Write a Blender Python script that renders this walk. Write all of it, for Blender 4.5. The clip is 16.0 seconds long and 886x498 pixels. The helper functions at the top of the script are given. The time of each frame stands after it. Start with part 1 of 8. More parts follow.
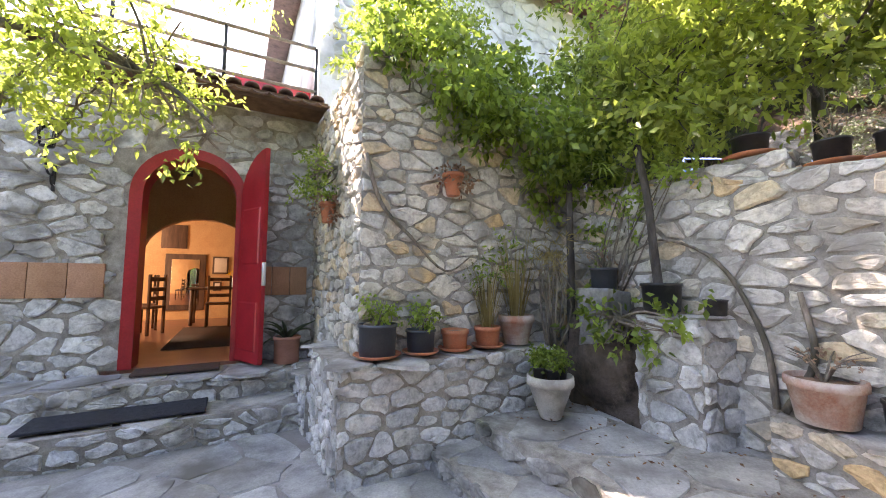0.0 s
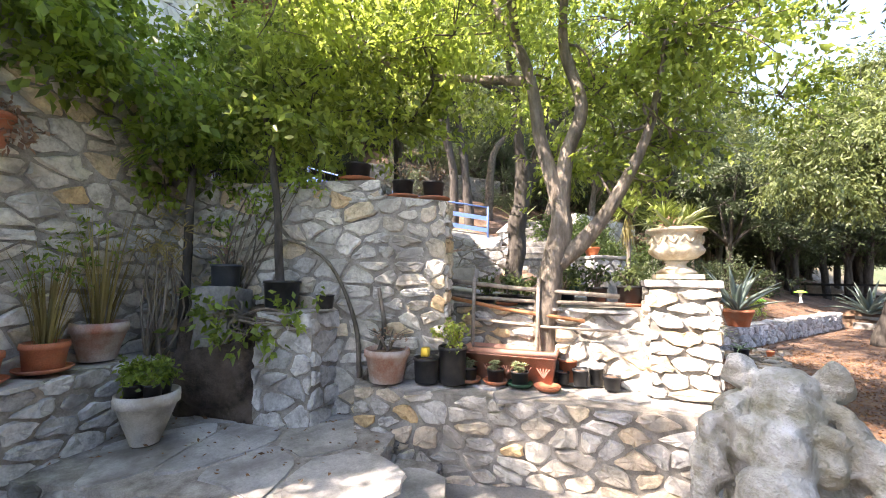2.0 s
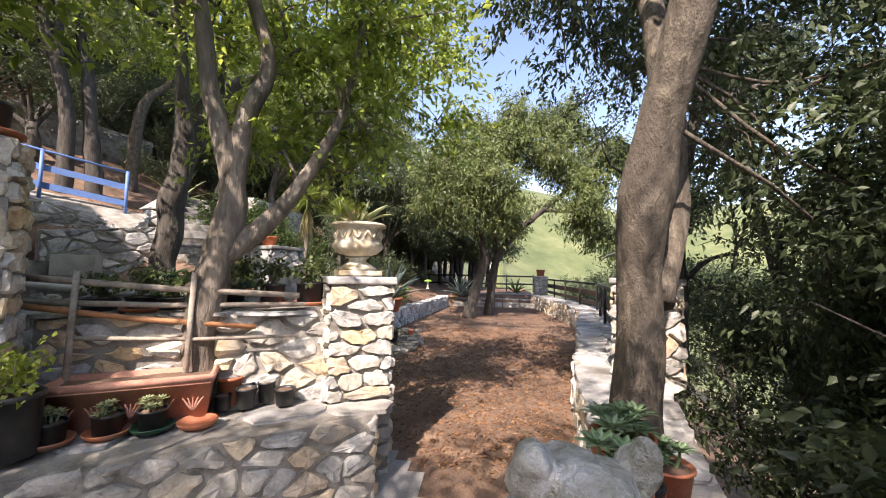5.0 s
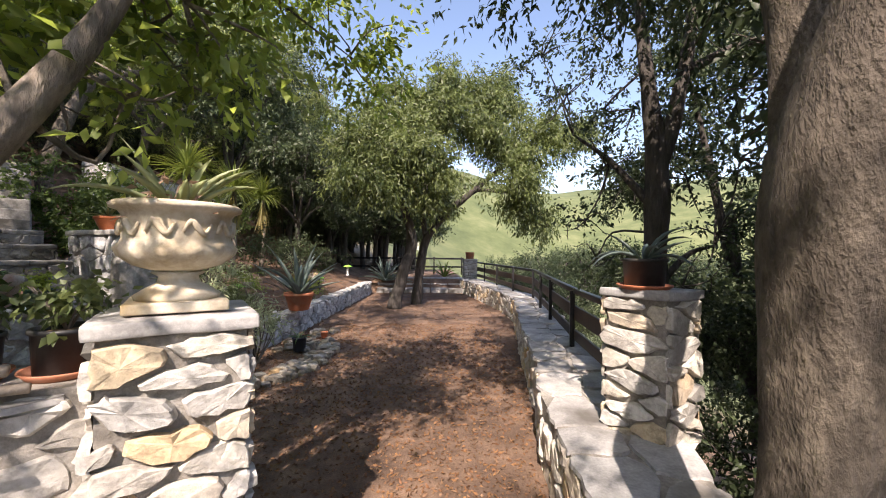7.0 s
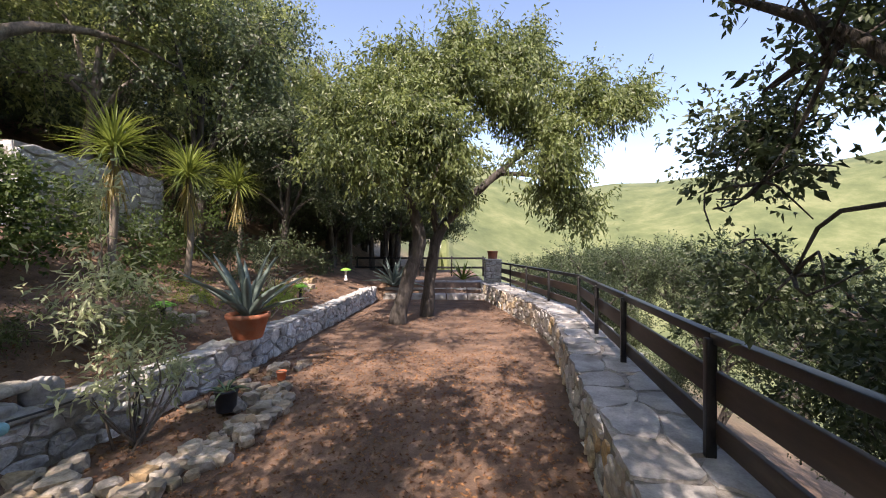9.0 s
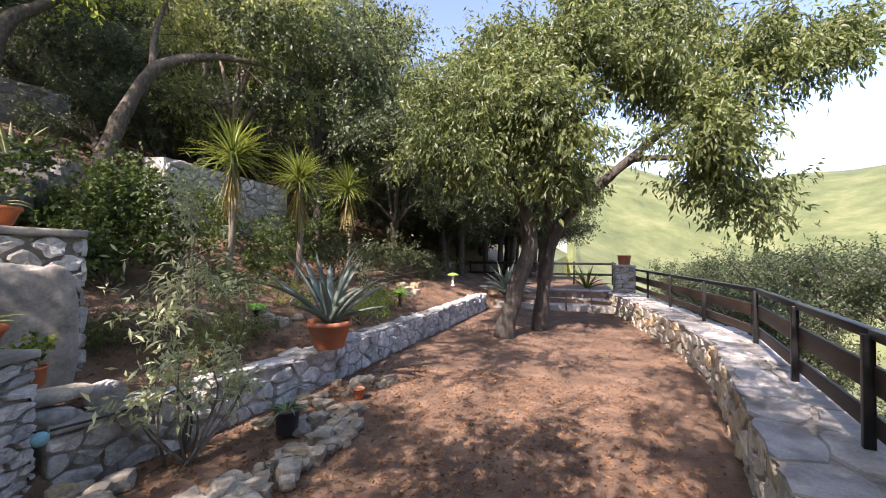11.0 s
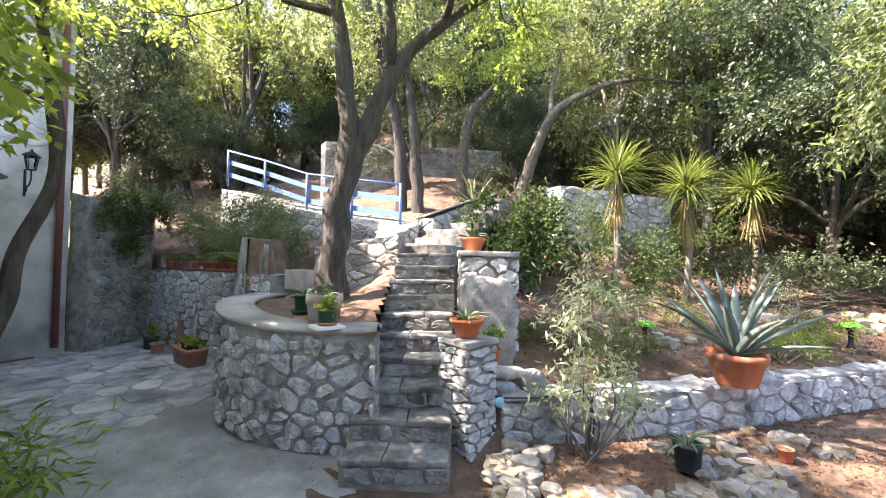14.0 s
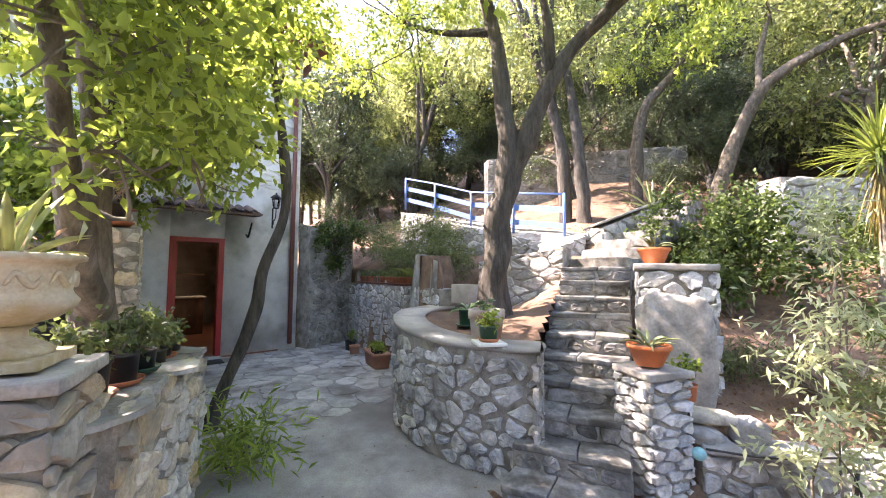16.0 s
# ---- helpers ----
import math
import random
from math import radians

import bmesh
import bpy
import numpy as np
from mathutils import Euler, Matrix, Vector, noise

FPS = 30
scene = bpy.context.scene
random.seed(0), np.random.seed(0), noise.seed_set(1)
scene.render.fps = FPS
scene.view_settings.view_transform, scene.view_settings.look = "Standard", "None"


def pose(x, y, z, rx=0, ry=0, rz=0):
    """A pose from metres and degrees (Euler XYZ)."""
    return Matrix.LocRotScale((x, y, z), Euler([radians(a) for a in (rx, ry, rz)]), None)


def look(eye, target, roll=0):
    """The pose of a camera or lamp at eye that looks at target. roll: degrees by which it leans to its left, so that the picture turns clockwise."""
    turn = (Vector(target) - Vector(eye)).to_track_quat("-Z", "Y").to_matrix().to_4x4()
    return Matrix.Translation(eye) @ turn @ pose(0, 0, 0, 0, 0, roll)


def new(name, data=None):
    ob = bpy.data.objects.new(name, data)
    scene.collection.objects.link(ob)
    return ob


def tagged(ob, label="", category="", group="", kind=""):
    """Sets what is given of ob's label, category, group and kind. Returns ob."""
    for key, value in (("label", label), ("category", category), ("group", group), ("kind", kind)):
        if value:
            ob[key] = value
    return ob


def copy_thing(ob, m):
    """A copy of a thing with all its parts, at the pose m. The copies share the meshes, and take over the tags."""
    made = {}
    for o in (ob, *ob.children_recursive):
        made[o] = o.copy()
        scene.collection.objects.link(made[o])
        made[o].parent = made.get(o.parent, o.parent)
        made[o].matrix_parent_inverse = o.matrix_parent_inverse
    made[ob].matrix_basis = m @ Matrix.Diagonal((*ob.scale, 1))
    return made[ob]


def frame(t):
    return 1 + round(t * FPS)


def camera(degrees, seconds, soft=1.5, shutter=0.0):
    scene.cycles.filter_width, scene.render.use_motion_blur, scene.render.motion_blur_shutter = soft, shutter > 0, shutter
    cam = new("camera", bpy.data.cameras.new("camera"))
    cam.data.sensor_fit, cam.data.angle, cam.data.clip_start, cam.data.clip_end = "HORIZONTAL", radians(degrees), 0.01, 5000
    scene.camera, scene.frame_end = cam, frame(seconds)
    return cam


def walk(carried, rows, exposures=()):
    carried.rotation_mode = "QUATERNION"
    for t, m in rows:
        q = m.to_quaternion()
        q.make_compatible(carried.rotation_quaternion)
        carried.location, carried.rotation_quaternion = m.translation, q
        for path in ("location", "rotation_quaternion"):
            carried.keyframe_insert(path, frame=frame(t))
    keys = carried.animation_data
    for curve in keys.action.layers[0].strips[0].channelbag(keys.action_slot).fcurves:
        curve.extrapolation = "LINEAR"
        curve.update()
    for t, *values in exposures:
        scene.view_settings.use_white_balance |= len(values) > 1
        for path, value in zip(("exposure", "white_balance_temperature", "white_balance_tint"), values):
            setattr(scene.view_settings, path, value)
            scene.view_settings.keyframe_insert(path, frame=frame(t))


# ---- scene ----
PATH = [
    (0, (0.578, -0.477, 1.267), (-1.333, -1.045, 1.428), 0.2),
    (0.5, (0.574, -0.484, 1.271), (-1.412, -0.651, 1.435), 0.3),
    (1, (0.576, -0.491, 1.274), (-1.397, -0.205, 1.433), 0.3),
    (1.5, (0.582, -0.5, 1.281), (-1.262, 0.259, 1.434), 0.4),
    (2, (0.588, -0.512, 1.29), (-1.025, 0.662, 1.438), 0.6),
    (2.5, (0.588, -0.489, 1.289), (-0.766, 0.975, 1.444), 0.7),
    (3, (0.587, -0.464, 1.283), (-0.512, 1.199, 1.443), 0.9),
    (3.5, (0.574, -0.437, 1.269), (-0.264, 1.372, 1.434), 0.9),
    (4, (0.573, -0.421, 1.264), (-0.075, 1.464, 1.423), 1.0),
    (4.2, (0.566, -0.424, 1.26), (-0.027, 1.479, 1.422), 1.1),
    (5.25, (0.215, 0.02, 1.37), (0.02, 2.01, 1.475), 1.1),
    (6.3, (0.091, 0.441, 1.476), (0.066, 2.44, 1.545), 1.1),
    (6.5, (0.102, 0.628, 1.486), (0.136, 2.628, 1.532), 0.8),
    (7, (0.184, 1.126, 1.512), (0.295, 3.122, 1.524), 0.7),
    (7.5, (0.245, 1.672, 1.564), (0.384, 3.667, 1.568), 0.4),
    (8, (0.333, 2.226, 1.608), (0.464, 4.222, 1.61), 0.3),
    (8.2, (0.349, 2.431, 1.597), (0.468, 4.427, 1.597), 0.2),
    (10.5, (0.649, 4.2, 1.538), (0.207, 6.151, 1.55), 0.2),
    (11, (0.646, 4.217, 1.525), (0.014, 6.114, 1.548), 0.2),
    (11.5, (0.679, 4.206, 1.597), (-0.247, 5.978, 1.608), 1.2),
    (12, (0.568, 4.118, 1.582), (-0.598, 5.743, 1.59), 1.1),
    (12.5, (0.595, 4.105, 1.587), (-0.829, 5.509, 1.604), 0.9),
    (13, (0.586, 4.089, 1.597), (-1.031, 5.265, 1.625), 0.8),
    (13.5, (0.593, 4.084, 1.602), (-1.179, 5.011, 1.647), 0.7),
    (14, (0.589, 4.083, 1.6), (-1.296, 4.749, 1.662), 0.6),
    (14.5, (0.602, 4.079, 1.598), (-1.35, 4.508, 1.685), 0.3),
    (15, (0.617, 4.061, 1.6), (-1.368, 4.283, 1.708), 0.4),
    (15.5, (0.576, 4.084, 1.597), (-1.42, 4.113, 1.724), 0.3),
    (16, (0.455, 4.142, 1.609), (-1.534, 3.973, 1.737), 0.3),
]
cam = camera(98.2, 16.0, soft=1.05)
walk(cam, [(t, look(eye, target, roll)) for t, eye, target, roll in PATH], [(0, 2.93, 7300, 26), (1, 2.98, 7300, 24), (2, 2.5, 7100, 22), (4, 1.7, 6900, 22), (6.5, 1.12, 7000, 22), (8, 1.16, 7000, 22), (10.5, 1.37, 6900, 28), (12, 1.85, 6900, 22), (14.5, 2.88, 6900, 22), (16, 3.0, 7200, 27)])

# ---------------------------------------------------------------- light
SUN = Vector((-0.18, -0.76, 0.80)).normalized()
world = bpy.data.worlds.new("world")
scene.world = world
world.use_nodes = True
wn = world.node_tree.nodes
sky = wn.new("ShaderNodeTexSky")
sky.sky_type = "NISHITA"
sky.sun_disc = False
sky.sun_elevation = math.asin(SUN.z)
sky.sun_rotation = math.atan2(SUN.x, SUN.y)
wn["Background"].inputs["Strength"].default_value = 0.15
world.node_tree.links.new(sky.outputs[0], wn["Background"].inputs["Color"])
sun = new("sun", bpy.data.lights.new("sun", "SUN"))
sun.data.energy, sun.data.angle, sun.data.color = 4.3, radians(0.53), (1.0, 0.93, 0.82)
sun.matrix_world = look(SUN * 60, (0, 0, 0))


# ---------------------------------------------------------------- materials
def nodes_of(name):
    m = bpy.data.materials.new(name)
    m.use_nodes = True
    return m, m.node_tree.nodes, m.node_tree.links, m.node_tree.nodes["Principled BSDF"]


def piece_random(n, l):
    """One random number for each piece, whether an object of its own or an island of a joined mesh."""
    oi, ge, ad, fr = n.new("ShaderNodeObjectInfo"), n.new("ShaderNodeNewGeometry"), n.new("ShaderNodeMath"), n.new("ShaderNodeMath")
    l.new(oi.outputs["Random"], ad.inputs[0]), l.new(ge.outputs["Random Per Island"], ad.inputs[1])
    fr.operation = "FRACT"
    l.new(ad.outputs[0], fr.inputs[0])
    return fr.outputs[0]


def surface(name, colours, scale=6.0, rough=0.8, bump=0.3, fine=60.0, pieces=None, metal=0.0, stain=None, stain_scale=1.5, stretch=(1, 1, 1), bump_dist=0.01):
    """A rough natural surface: two noises through a ramp of colours, per-piece colours mixed in, stains and fine relief."""
    m, n, l, b = nodes_of(name)
    co, mp = n.new("ShaderNodeTexCoord"), n.new("ShaderNodeMapping")
    geo = n.new("ShaderNodeNewGeometry")
    l.new(geo.outputs["Position"], mp.inputs[0])
    mp.inputs["Scale"].default_value = stretch
    big, small = n.new("ShaderNodeTexNoise"), n.new("ShaderNodeTexNoise")
    for nd, s, d in ((big, scale, 6), (small, fine, 4)):
        nd.inputs["Scale"].default_value, nd.inputs["Detail"].default_value, nd.inputs["Roughness"].default_value = s, d, 0.65
        l.new(mp.outputs[0], nd.inputs["Vector"])
    ramp = n.new("ShaderNodeValToRGB")
    el = ramp.color_ramp.elements
    el[0].position, el[1].position = 0.32, 0.7
    el[0].color, el[1].color = (*colours[0], 1), (*colours[-1], 1)
    for i, c in enumerate(colours[1:-1]):
        e = el.new(0.32 + 0.38 * (i + 1) / (len(colours) - 1))
        e.color = (*c, 1)
    l.new(big.outputs[0], ramp.inputs[0])
    out = ramp.outputs[0]
    if pieces:
        r2 = n.new("ShaderNodeValToRGB")
        r2.color_ramp.interpolation = "LINEAR"
        e2 = r2.color_ramp.elements
        e2[0].position, e2[1].position = 0.0, 1.0
        e2[0].color, e2[1].color = (*pieces[0], 1), (*pieces[-1], 1)
        for i, c in enumerate(pieces[1:-1]):
            e = e2.new((i + 1) / (len(pieces) - 1))
            e.color = (*c, 1)
        l.new(piece_random(n, l), r2.inputs[0])
        mx = n.new("ShaderNodeMix")
        mx.data_type, mx.blend_type = "RGBA", "MULTIPLY"
        mx.inputs["Factor"].default_value = 1.0
        l.new(out, mx.inputs[6]), l.new(r2.outputs[0], mx.inputs[7])
        out = mx.outputs[2]
    fm = n.new("ShaderNodeMix")
    fm.data_type, fm.blend_type = "RGBA", "OVERLAY"
    fm.inputs["Factor"].default_value = 0.45
    l.new(out, fm.inputs[6]), l.new(small.outputs[0], fm.inputs[7])
    out = fm.outputs[2]
    if stain:
        sn, sr, sm = n.new("ShaderNodeTexNoise"), n.new("ShaderNodeMapRange"), n.new("ShaderNodeMix")
        sn.inputs["Scale"].default_value, sn.inputs["Detail"].default_value = stain_scale, 8
        sr.inputs["From Min"].default_value, sr.inputs["From Max"].default_value = 0.5, 0.68
        l.new(mp.outputs[0], sn.inputs["Vector"]), l.new(sn.outputs[0], sr.inputs[0])
        sm.data_type = "RGBA"
        l.new(sr.outputs[0], sm.inputs["Factor"])
        l.new(out, sm.inputs[6])
        sm.inputs[7].default_value = (*stain, 1)
        out = sm.outputs[2]
    l.new(out, b.inputs["Base Color"])
    b.inputs["Roughness"].default_value, b.inputs["Metallic"].default_value = rough, metal
    ad = n.new("ShaderNodeMath")
    ad.operation = "MULTIPLY_ADD"
    l.new(small.outputs[0], ad.inputs[0])
    ad.inputs[1].default_value = 0.35
    l.new(big.outputs[0], ad.inputs[2])
    bp = n.new("ShaderNodeBump")
    bp.inputs["Strength"].default_value, bp.inputs["Distance"].default_value = bump, bump_dist
    l.new(ad.outputs[0], bp.inputs["Height"]), l.new(bp.outputs[0], b.inputs["Normal"])
    return m


def leafy(name, dark, light, rough=0.45, through_light=0.35, spots=None):
    """Leaves: colour varies leaf by leaf and in patches; part of the light passes through."""
    m, n, l, b = nodes_of(name)
    geo, no = n.new("ShaderNodeNewGeometry"), n.new("ShaderNodeTexNoise")
    l.new(geo.outputs["Position"], no.inputs["Vector"])
    no.inputs["Scale"].default_value = 1.3
    ad = n.new("ShaderNodeMath")
    ad.operation = "MULTIPLY_ADD"
    l.new(geo.outputs["Random Per Island"], ad.inputs[0])
    ad.inputs[1].default_value = 0.6
    l.new(no.outputs[0], ad.inputs[2])
    rp = n.new("ShaderNodeValToRGB")
    el = rp.color_ramp.elements
    el[0].position, el[1].position = 0.35, 1.0
    el[0].color, el[1].color = (*dark, 1), (*light, 1)
    if spots:
        e = el.new(1.03 - 0.06)
        e.color = (*light, 1)
        el[-1].position = 1.0
        el[-1].color = (*spots, 1)
    l.new(ad.outputs[0], rp.inputs[0])
    l.new(rp.outputs[0], b.inputs["Base Color"])
    b.inputs["Roughness"].default_value = rough
    tr, mx = n.new("ShaderNodeBsdfTranslucent"), n.new("ShaderNodeMixShader")
    hs = n.new("ShaderNodeHueSaturation")
    hs.inputs["Value"].default_value, hs.inputs["Saturation"].default_value, hs.inputs["Hue"].default_value = 2.3, 1.1, 0.485
    l.new(rp.outputs[0], hs.inputs["Color"]), l.new(hs.outputs[0], tr.inputs["Color"])
    mx.inputs[0].default_value = through_light
    l.new(b.outputs[0], mx.inputs[1]), l.new(tr.outputs[0], mx.inputs[2])
    l.new(mx.outputs[0], n["Material Output"].inputs["Surface"])
    return m


WHITE_GREY = [(0.95, 0.94, 0.92), (0.72, 0.73, 0.74), (1.0, 0.97, 0.9), (0.62, 0.62, 0.62), (0.98, 0.82, 0.58), (0.8, 0.8, 0.8), (0.9, 0.66, 0.38), (1.0, 1.0, 1.0)]
GREYS = [(0.95, 0.96, 0.98), (0.66, 0.68, 0.7), (0.88, 0.87, 0.85), (0.55, 0.56, 0.57), (1.0, 1.0, 1.0), (0.78, 0.77, 0.74)]
M_STONE = surface("limestone", [(0.40, 0.385, 0.36), (0.66, 0.64, 0.60), (0.80, 0.78, 0.74)], 13, 0.88, 0.9, 55, WHITE_GREY, stain=(0.27, 0.255, 0.23), stain_scale=2.6)
M_STONE_GREY = surface("grey_limestone", [(0.36, 0.36, 0.355), (0.64, 0.64, 0.63), (0.80, 0.80, 0.79)], 13, 0.88, 0.9, 55, GREYS, stain=(0.22, 0.215, 0.205), stain_scale=3.2)
# darkened copy of the grey limestone, with shade put into its colours
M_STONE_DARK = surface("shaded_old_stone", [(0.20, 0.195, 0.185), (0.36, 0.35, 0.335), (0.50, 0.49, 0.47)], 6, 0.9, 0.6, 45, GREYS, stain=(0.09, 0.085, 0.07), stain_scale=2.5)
M_FIELDSTONE = surface("weathered_field_stone", [(0.26, 0.235, 0.20), (0.44, 0.405, 0.35), (0.60, 0.56, 0.50)], 13, 0.9, 0.9, 55, WHITE_GREY, stain=(0.22, 0.195, 0.16), stain_scale=5)
M_MORTAR = surface("mortar", [(0.16, 0.145, 0.125), (0.30, 0.28, 0.25), (0.44, 0.42, 0.385)], 7, 0.95, 0.7, 90, bump_dist=0.015)
M_FLAG = surface("flagstone", [(0.30, 0.295, 0.285), (0.50, 0.49, 0.475), (0.66, 0.65, 0.63)], 4, 0.75, 0.35, 60, GREYS, stain=(0.15, 0.14, 0.125), stain_scale=1.8)
M_STEP = surface("dark_step_stone", [(0.13, 0.125, 0.117), (0.29, 0.282, 0.268), (0.47, 0.458, 0.44)], 9, 0.9, 0.8, 50, GREYS, stain=(0.07, 0.065, 0.058), stain_scale=4)
M_PAVE = surface("cement_pavement", [(0.19, 0.182, 0.172), (0.29, 0.28, 0.268), (0.40, 0.39, 0.375)], 2.5, 0.85, 0.4, 70, stain=(0.19, 0.175, 0.16), stain_scale=1.1)
M_COPING = surface("cement_coping", [(0.30, 0.28, 0.26), (0.42, 0.40, 0.37), (0.50, 0.48, 0.45)], 4, 0.85, 0.3, 80, stain=(0.2, 0.19, 0.17), stain_scale=2)
M_RENDER = surface("white_render", [(0.60, 0.60, 0.58), (0.76, 0.76, 0.74), (0.84, 0.84, 0.82)], 2.2, 0.9, 0.5, 40, stain=(0.36, 0.36, 0.33), stain_scale=1.4)
M_SOIL = surface("red_soil", [(0.10, 0.062, 0.042), (0.18, 0.115, 0.08), (0.27, 0.18, 0.13)], 3, 0.95, 0.8, 50, stain=(0.11, 0.062, 0.045), stain_scale=0.9, bump_dist=0.02)
M_BANK = surface("crumbly_dark_earth", [(0.035, 0.026, 0.02), (0.085, 0.064, 0.05), (0.16, 0.125, 0.10)], 9, 0.95, 1.0, 60, stain=(0.13, 0.10, 0.08), stain_scale=5, bump_dist=0.04)
M_BARK = surface("grey_bark", [(0.10, 0.085, 0.07), (0.22, 0.185, 0.15), (0.33, 0.285, 0.235)], 14, 0.95, 0.9, 60, stretch=(1, 1, 0.3), stain=(0.07, 0.065, 0.05), stain_scale=5, bump_dist=0.03)
M_BARK_DARK = surface("dark_bark", [(0.035, 0.03, 0.026), (0.075, 0.066, 0.058), (0.12, 0.108, 0.095)], 14, 0.95, 0.9, 50, stretch=(1, 1, 0.25), bump_dist=0.03)
M_BARK_PALE = surface("pale_bark", [(0.05, 0.042, 0.032), (0.125, 0.104, 0.08), (0.23, 0.195, 0.15)], 22, 0.95, 1.0, 90, stretch=(1, 1, 0.5), stain=(0.12, 0.10, 0.08), stain_scale=4, bump_dist=0.03)
M_TERRA = surface("terracotta", [(0.36, 0.115, 0.055), (0.46, 0.16, 0.08), (0.52, 0.20, 0.11)], 5, 0.75, 0.15, 120, stain=(0.40, 0.20, 0.13), stain_scale=6)
M_ORANGE = surface("orange_plastic", [(0.52, 0.14, 0.045), (0.60, 0.17, 0.06)], 4, 0.5, 0.05, 100)
M_TERRA_OLD = surface("limed_terracotta", [(0.34, 0.14, 0.09), (0.42, 0.30, 0.25), (0.52, 0.48, 0.45)], 5, 0.85, 0.3, 90, stain=(0.5, 0.48, 0.46), stain_scale=4)
M_PINK = surface("rose_terracotta", [(0.44, 0.20, 0.14), (0.52, 0.255, 0.185), (0.58, 0.30, 0.225)], 4, 0.8, 0.25, 100, stain=(0.44, 0.27, 0.21), stain_scale=5)
M_WHITEPOT = surface("whitewashed_pot", [(0.40, 0.38, 0.35), (0.58, 0.56, 0.52), (0.68, 0.66, 0.63)], 6, 0.8, 0.2, 90, stain=(0.30, 0.27, 0.23), stain_scale=5)
M_BLACK = surface("black_plastic", [(0.012, 0.013, 0.015), (0.03, 0.032, 0.035)], 5, 0.45, 0.1, 90, stain=(0.06, 0.058, 0.052), stain_scale=6)
M_NAVY = surface("dark_grey_plastic", [(0.03, 0.037, 0.05), (0.055, 0.065, 0.082)], 4, 0.5, 0.08, 90)
M_GREEN = surface("green_plastic", [(0.012, 0.06, 0.035), (0.03, 0.10, 0.06)], 5, 0.45, 0.05, 90)
M_URN = surface("cream_stone", [(0.46, 0.36, 0.22), (0.66, 0.58, 0.44), (0.76, 0.70, 0.58)], 5, 0.8, 0.35, 70, stain=(0.42, 0.31, 0.16), stain_scale=4.5)
M_LION = surface("lichened_stone", [(0.26, 0.24, 0.16), (0.52, 0.50, 0.44), (0.74, 0.725, 0.69)], 16, 0.95, 1.0, 42, stain=(0.36, 0.33, 0.25), stain_scale=9, bump_dist=0.03)
M_RED = surface("red_paint", [(0.28, 0.012, 0.018), (0.40, 0.022, 0.03)], 3, 0.35, 0.08, 60)
M_BLUE = surface("blue_paint", [(0.10, 0.20, 0.50), (0.15, 0.27, 0.60)], 4, 0.55, 0.1, 60)
M_IRON = surface("black_iron", [(0.012, 0.012, 0.013), (0.028, 0.028, 0.03)], 8, 0.42, 0.12, 90, metal=0.3)
M_TILE = surface("roof_tile", [(0.12, 0.085, 0.075), (0.22, 0.16, 0.14), (0.30, 0.20, 0.17)], 8, 0.85, 0.4, 70, [(1, 1, 1), (0.7, 0.7, 0.75), (0.85, 0.75, 0.7)])
M_CERAM = surface("terracotta_plaque", [(0.38, 0.19, 0.12), (0.50, 0.27, 0.18)], 5, 0.8, 0.2, 80, [(1, 1, 1), (0.85, 0.9, 0.8), (1, 0.85, 0.75)])
M_DOWNPIPE = surface("brown_downpipe", [(0.16, 0.055, 0.045), (0.23, 0.085, 0.07)], 6, 0.5, 0.1, 60)
M_WOOD = surface("old_brown_wood", [(0.06, 0.03, 0.018), (0.13, 0.07, 0.04), (0.19, 0.11, 0.065)], 6, 0.7, 0.4, 40, stretch=(1, 1, 0.15))
M_BOARD = surface("dark_stained_board", [(0.022, 0.015, 0.012), (0.045, 0.030, 0.022), (0.075, 0.05, 0.035)], 6, 0.55, 0.3, 40, stretch=(1, 0.15, 1))
M_POLE = surface("weathered_pole", [(0.20, 0.17, 0.14), (0.34, 0.29, 0.24), (0.44, 0.38, 0.32)], 9, 0.9, 0.5, 60)
M_CANE = surface("reddish_cane", [(0.42, 0.17, 0.07), (0.52, 0.26, 0.13)], 7, 0.6, 0.2, 60)
M_OCHRE = surface("ochre_plaster", [(0.55, 0.31, 0.13), (0.66, 0.40, 0.19)], 2, 0.85, 0.15, 50)
M_CREAM = surface("cream_plaster", [(0.62, 0.52, 0.40), (0.74, 0.65, 0.52)], 2, 0.85, 0.15, 50)
M_COTTO = surface("cotto_floor", [(0.20, 0.085, 0.055), (0.29, 0.13, 0.085)], 3, 0.3, 0.1, 60)
M_MAT = surface("dark_door_mat", [(0.012, 0.014, 0.02), (0.035, 0.037, 0.045)], 20, 0.95, 0.9, 150)
M_BROWNMAT = surface("brown_door_mat", [(0.05, 0.03, 0.022), (0.09, 0.055, 0.04)], 20, 0.95, 0.9, 150)
M_WHITE = surface("white_paint", [(0.68, 0.68, 0.66), (0.78, 0.78, 0.76)], 5, 0.6, 0.05, 60)
M_GREENPAINT = surface("lime_green_paint", [(0.20, 0.55, 0.06), (0.28, 0.62, 0.10)], 5, 0.5, 0.05, 60)
M_TEAL = surface("pale_blue_ball", [(0.16, 0.42, 0.50), (0.24, 0.52, 0.60)], 5, 0.5, 0.1, 60)
M_YELLOW = surface("yellow_plastic", [(0.66, 0.46, 0.05), (0.74, 0.54, 0.09)], 5, 0.5, 0.05, 60)
M_DRYLEAF = surface("dry_leaves", [(0.13, 0.07, 0.04), (0.26, 0.155, 0.09), (0.36, 0.24, 0.15)], 12, 0.8, 0.2, 60, [(1, 1, 1), (0.6, 0.5, 0.45), (1, 0.85, 0.6), (0.8, 0.6, 0.5)])
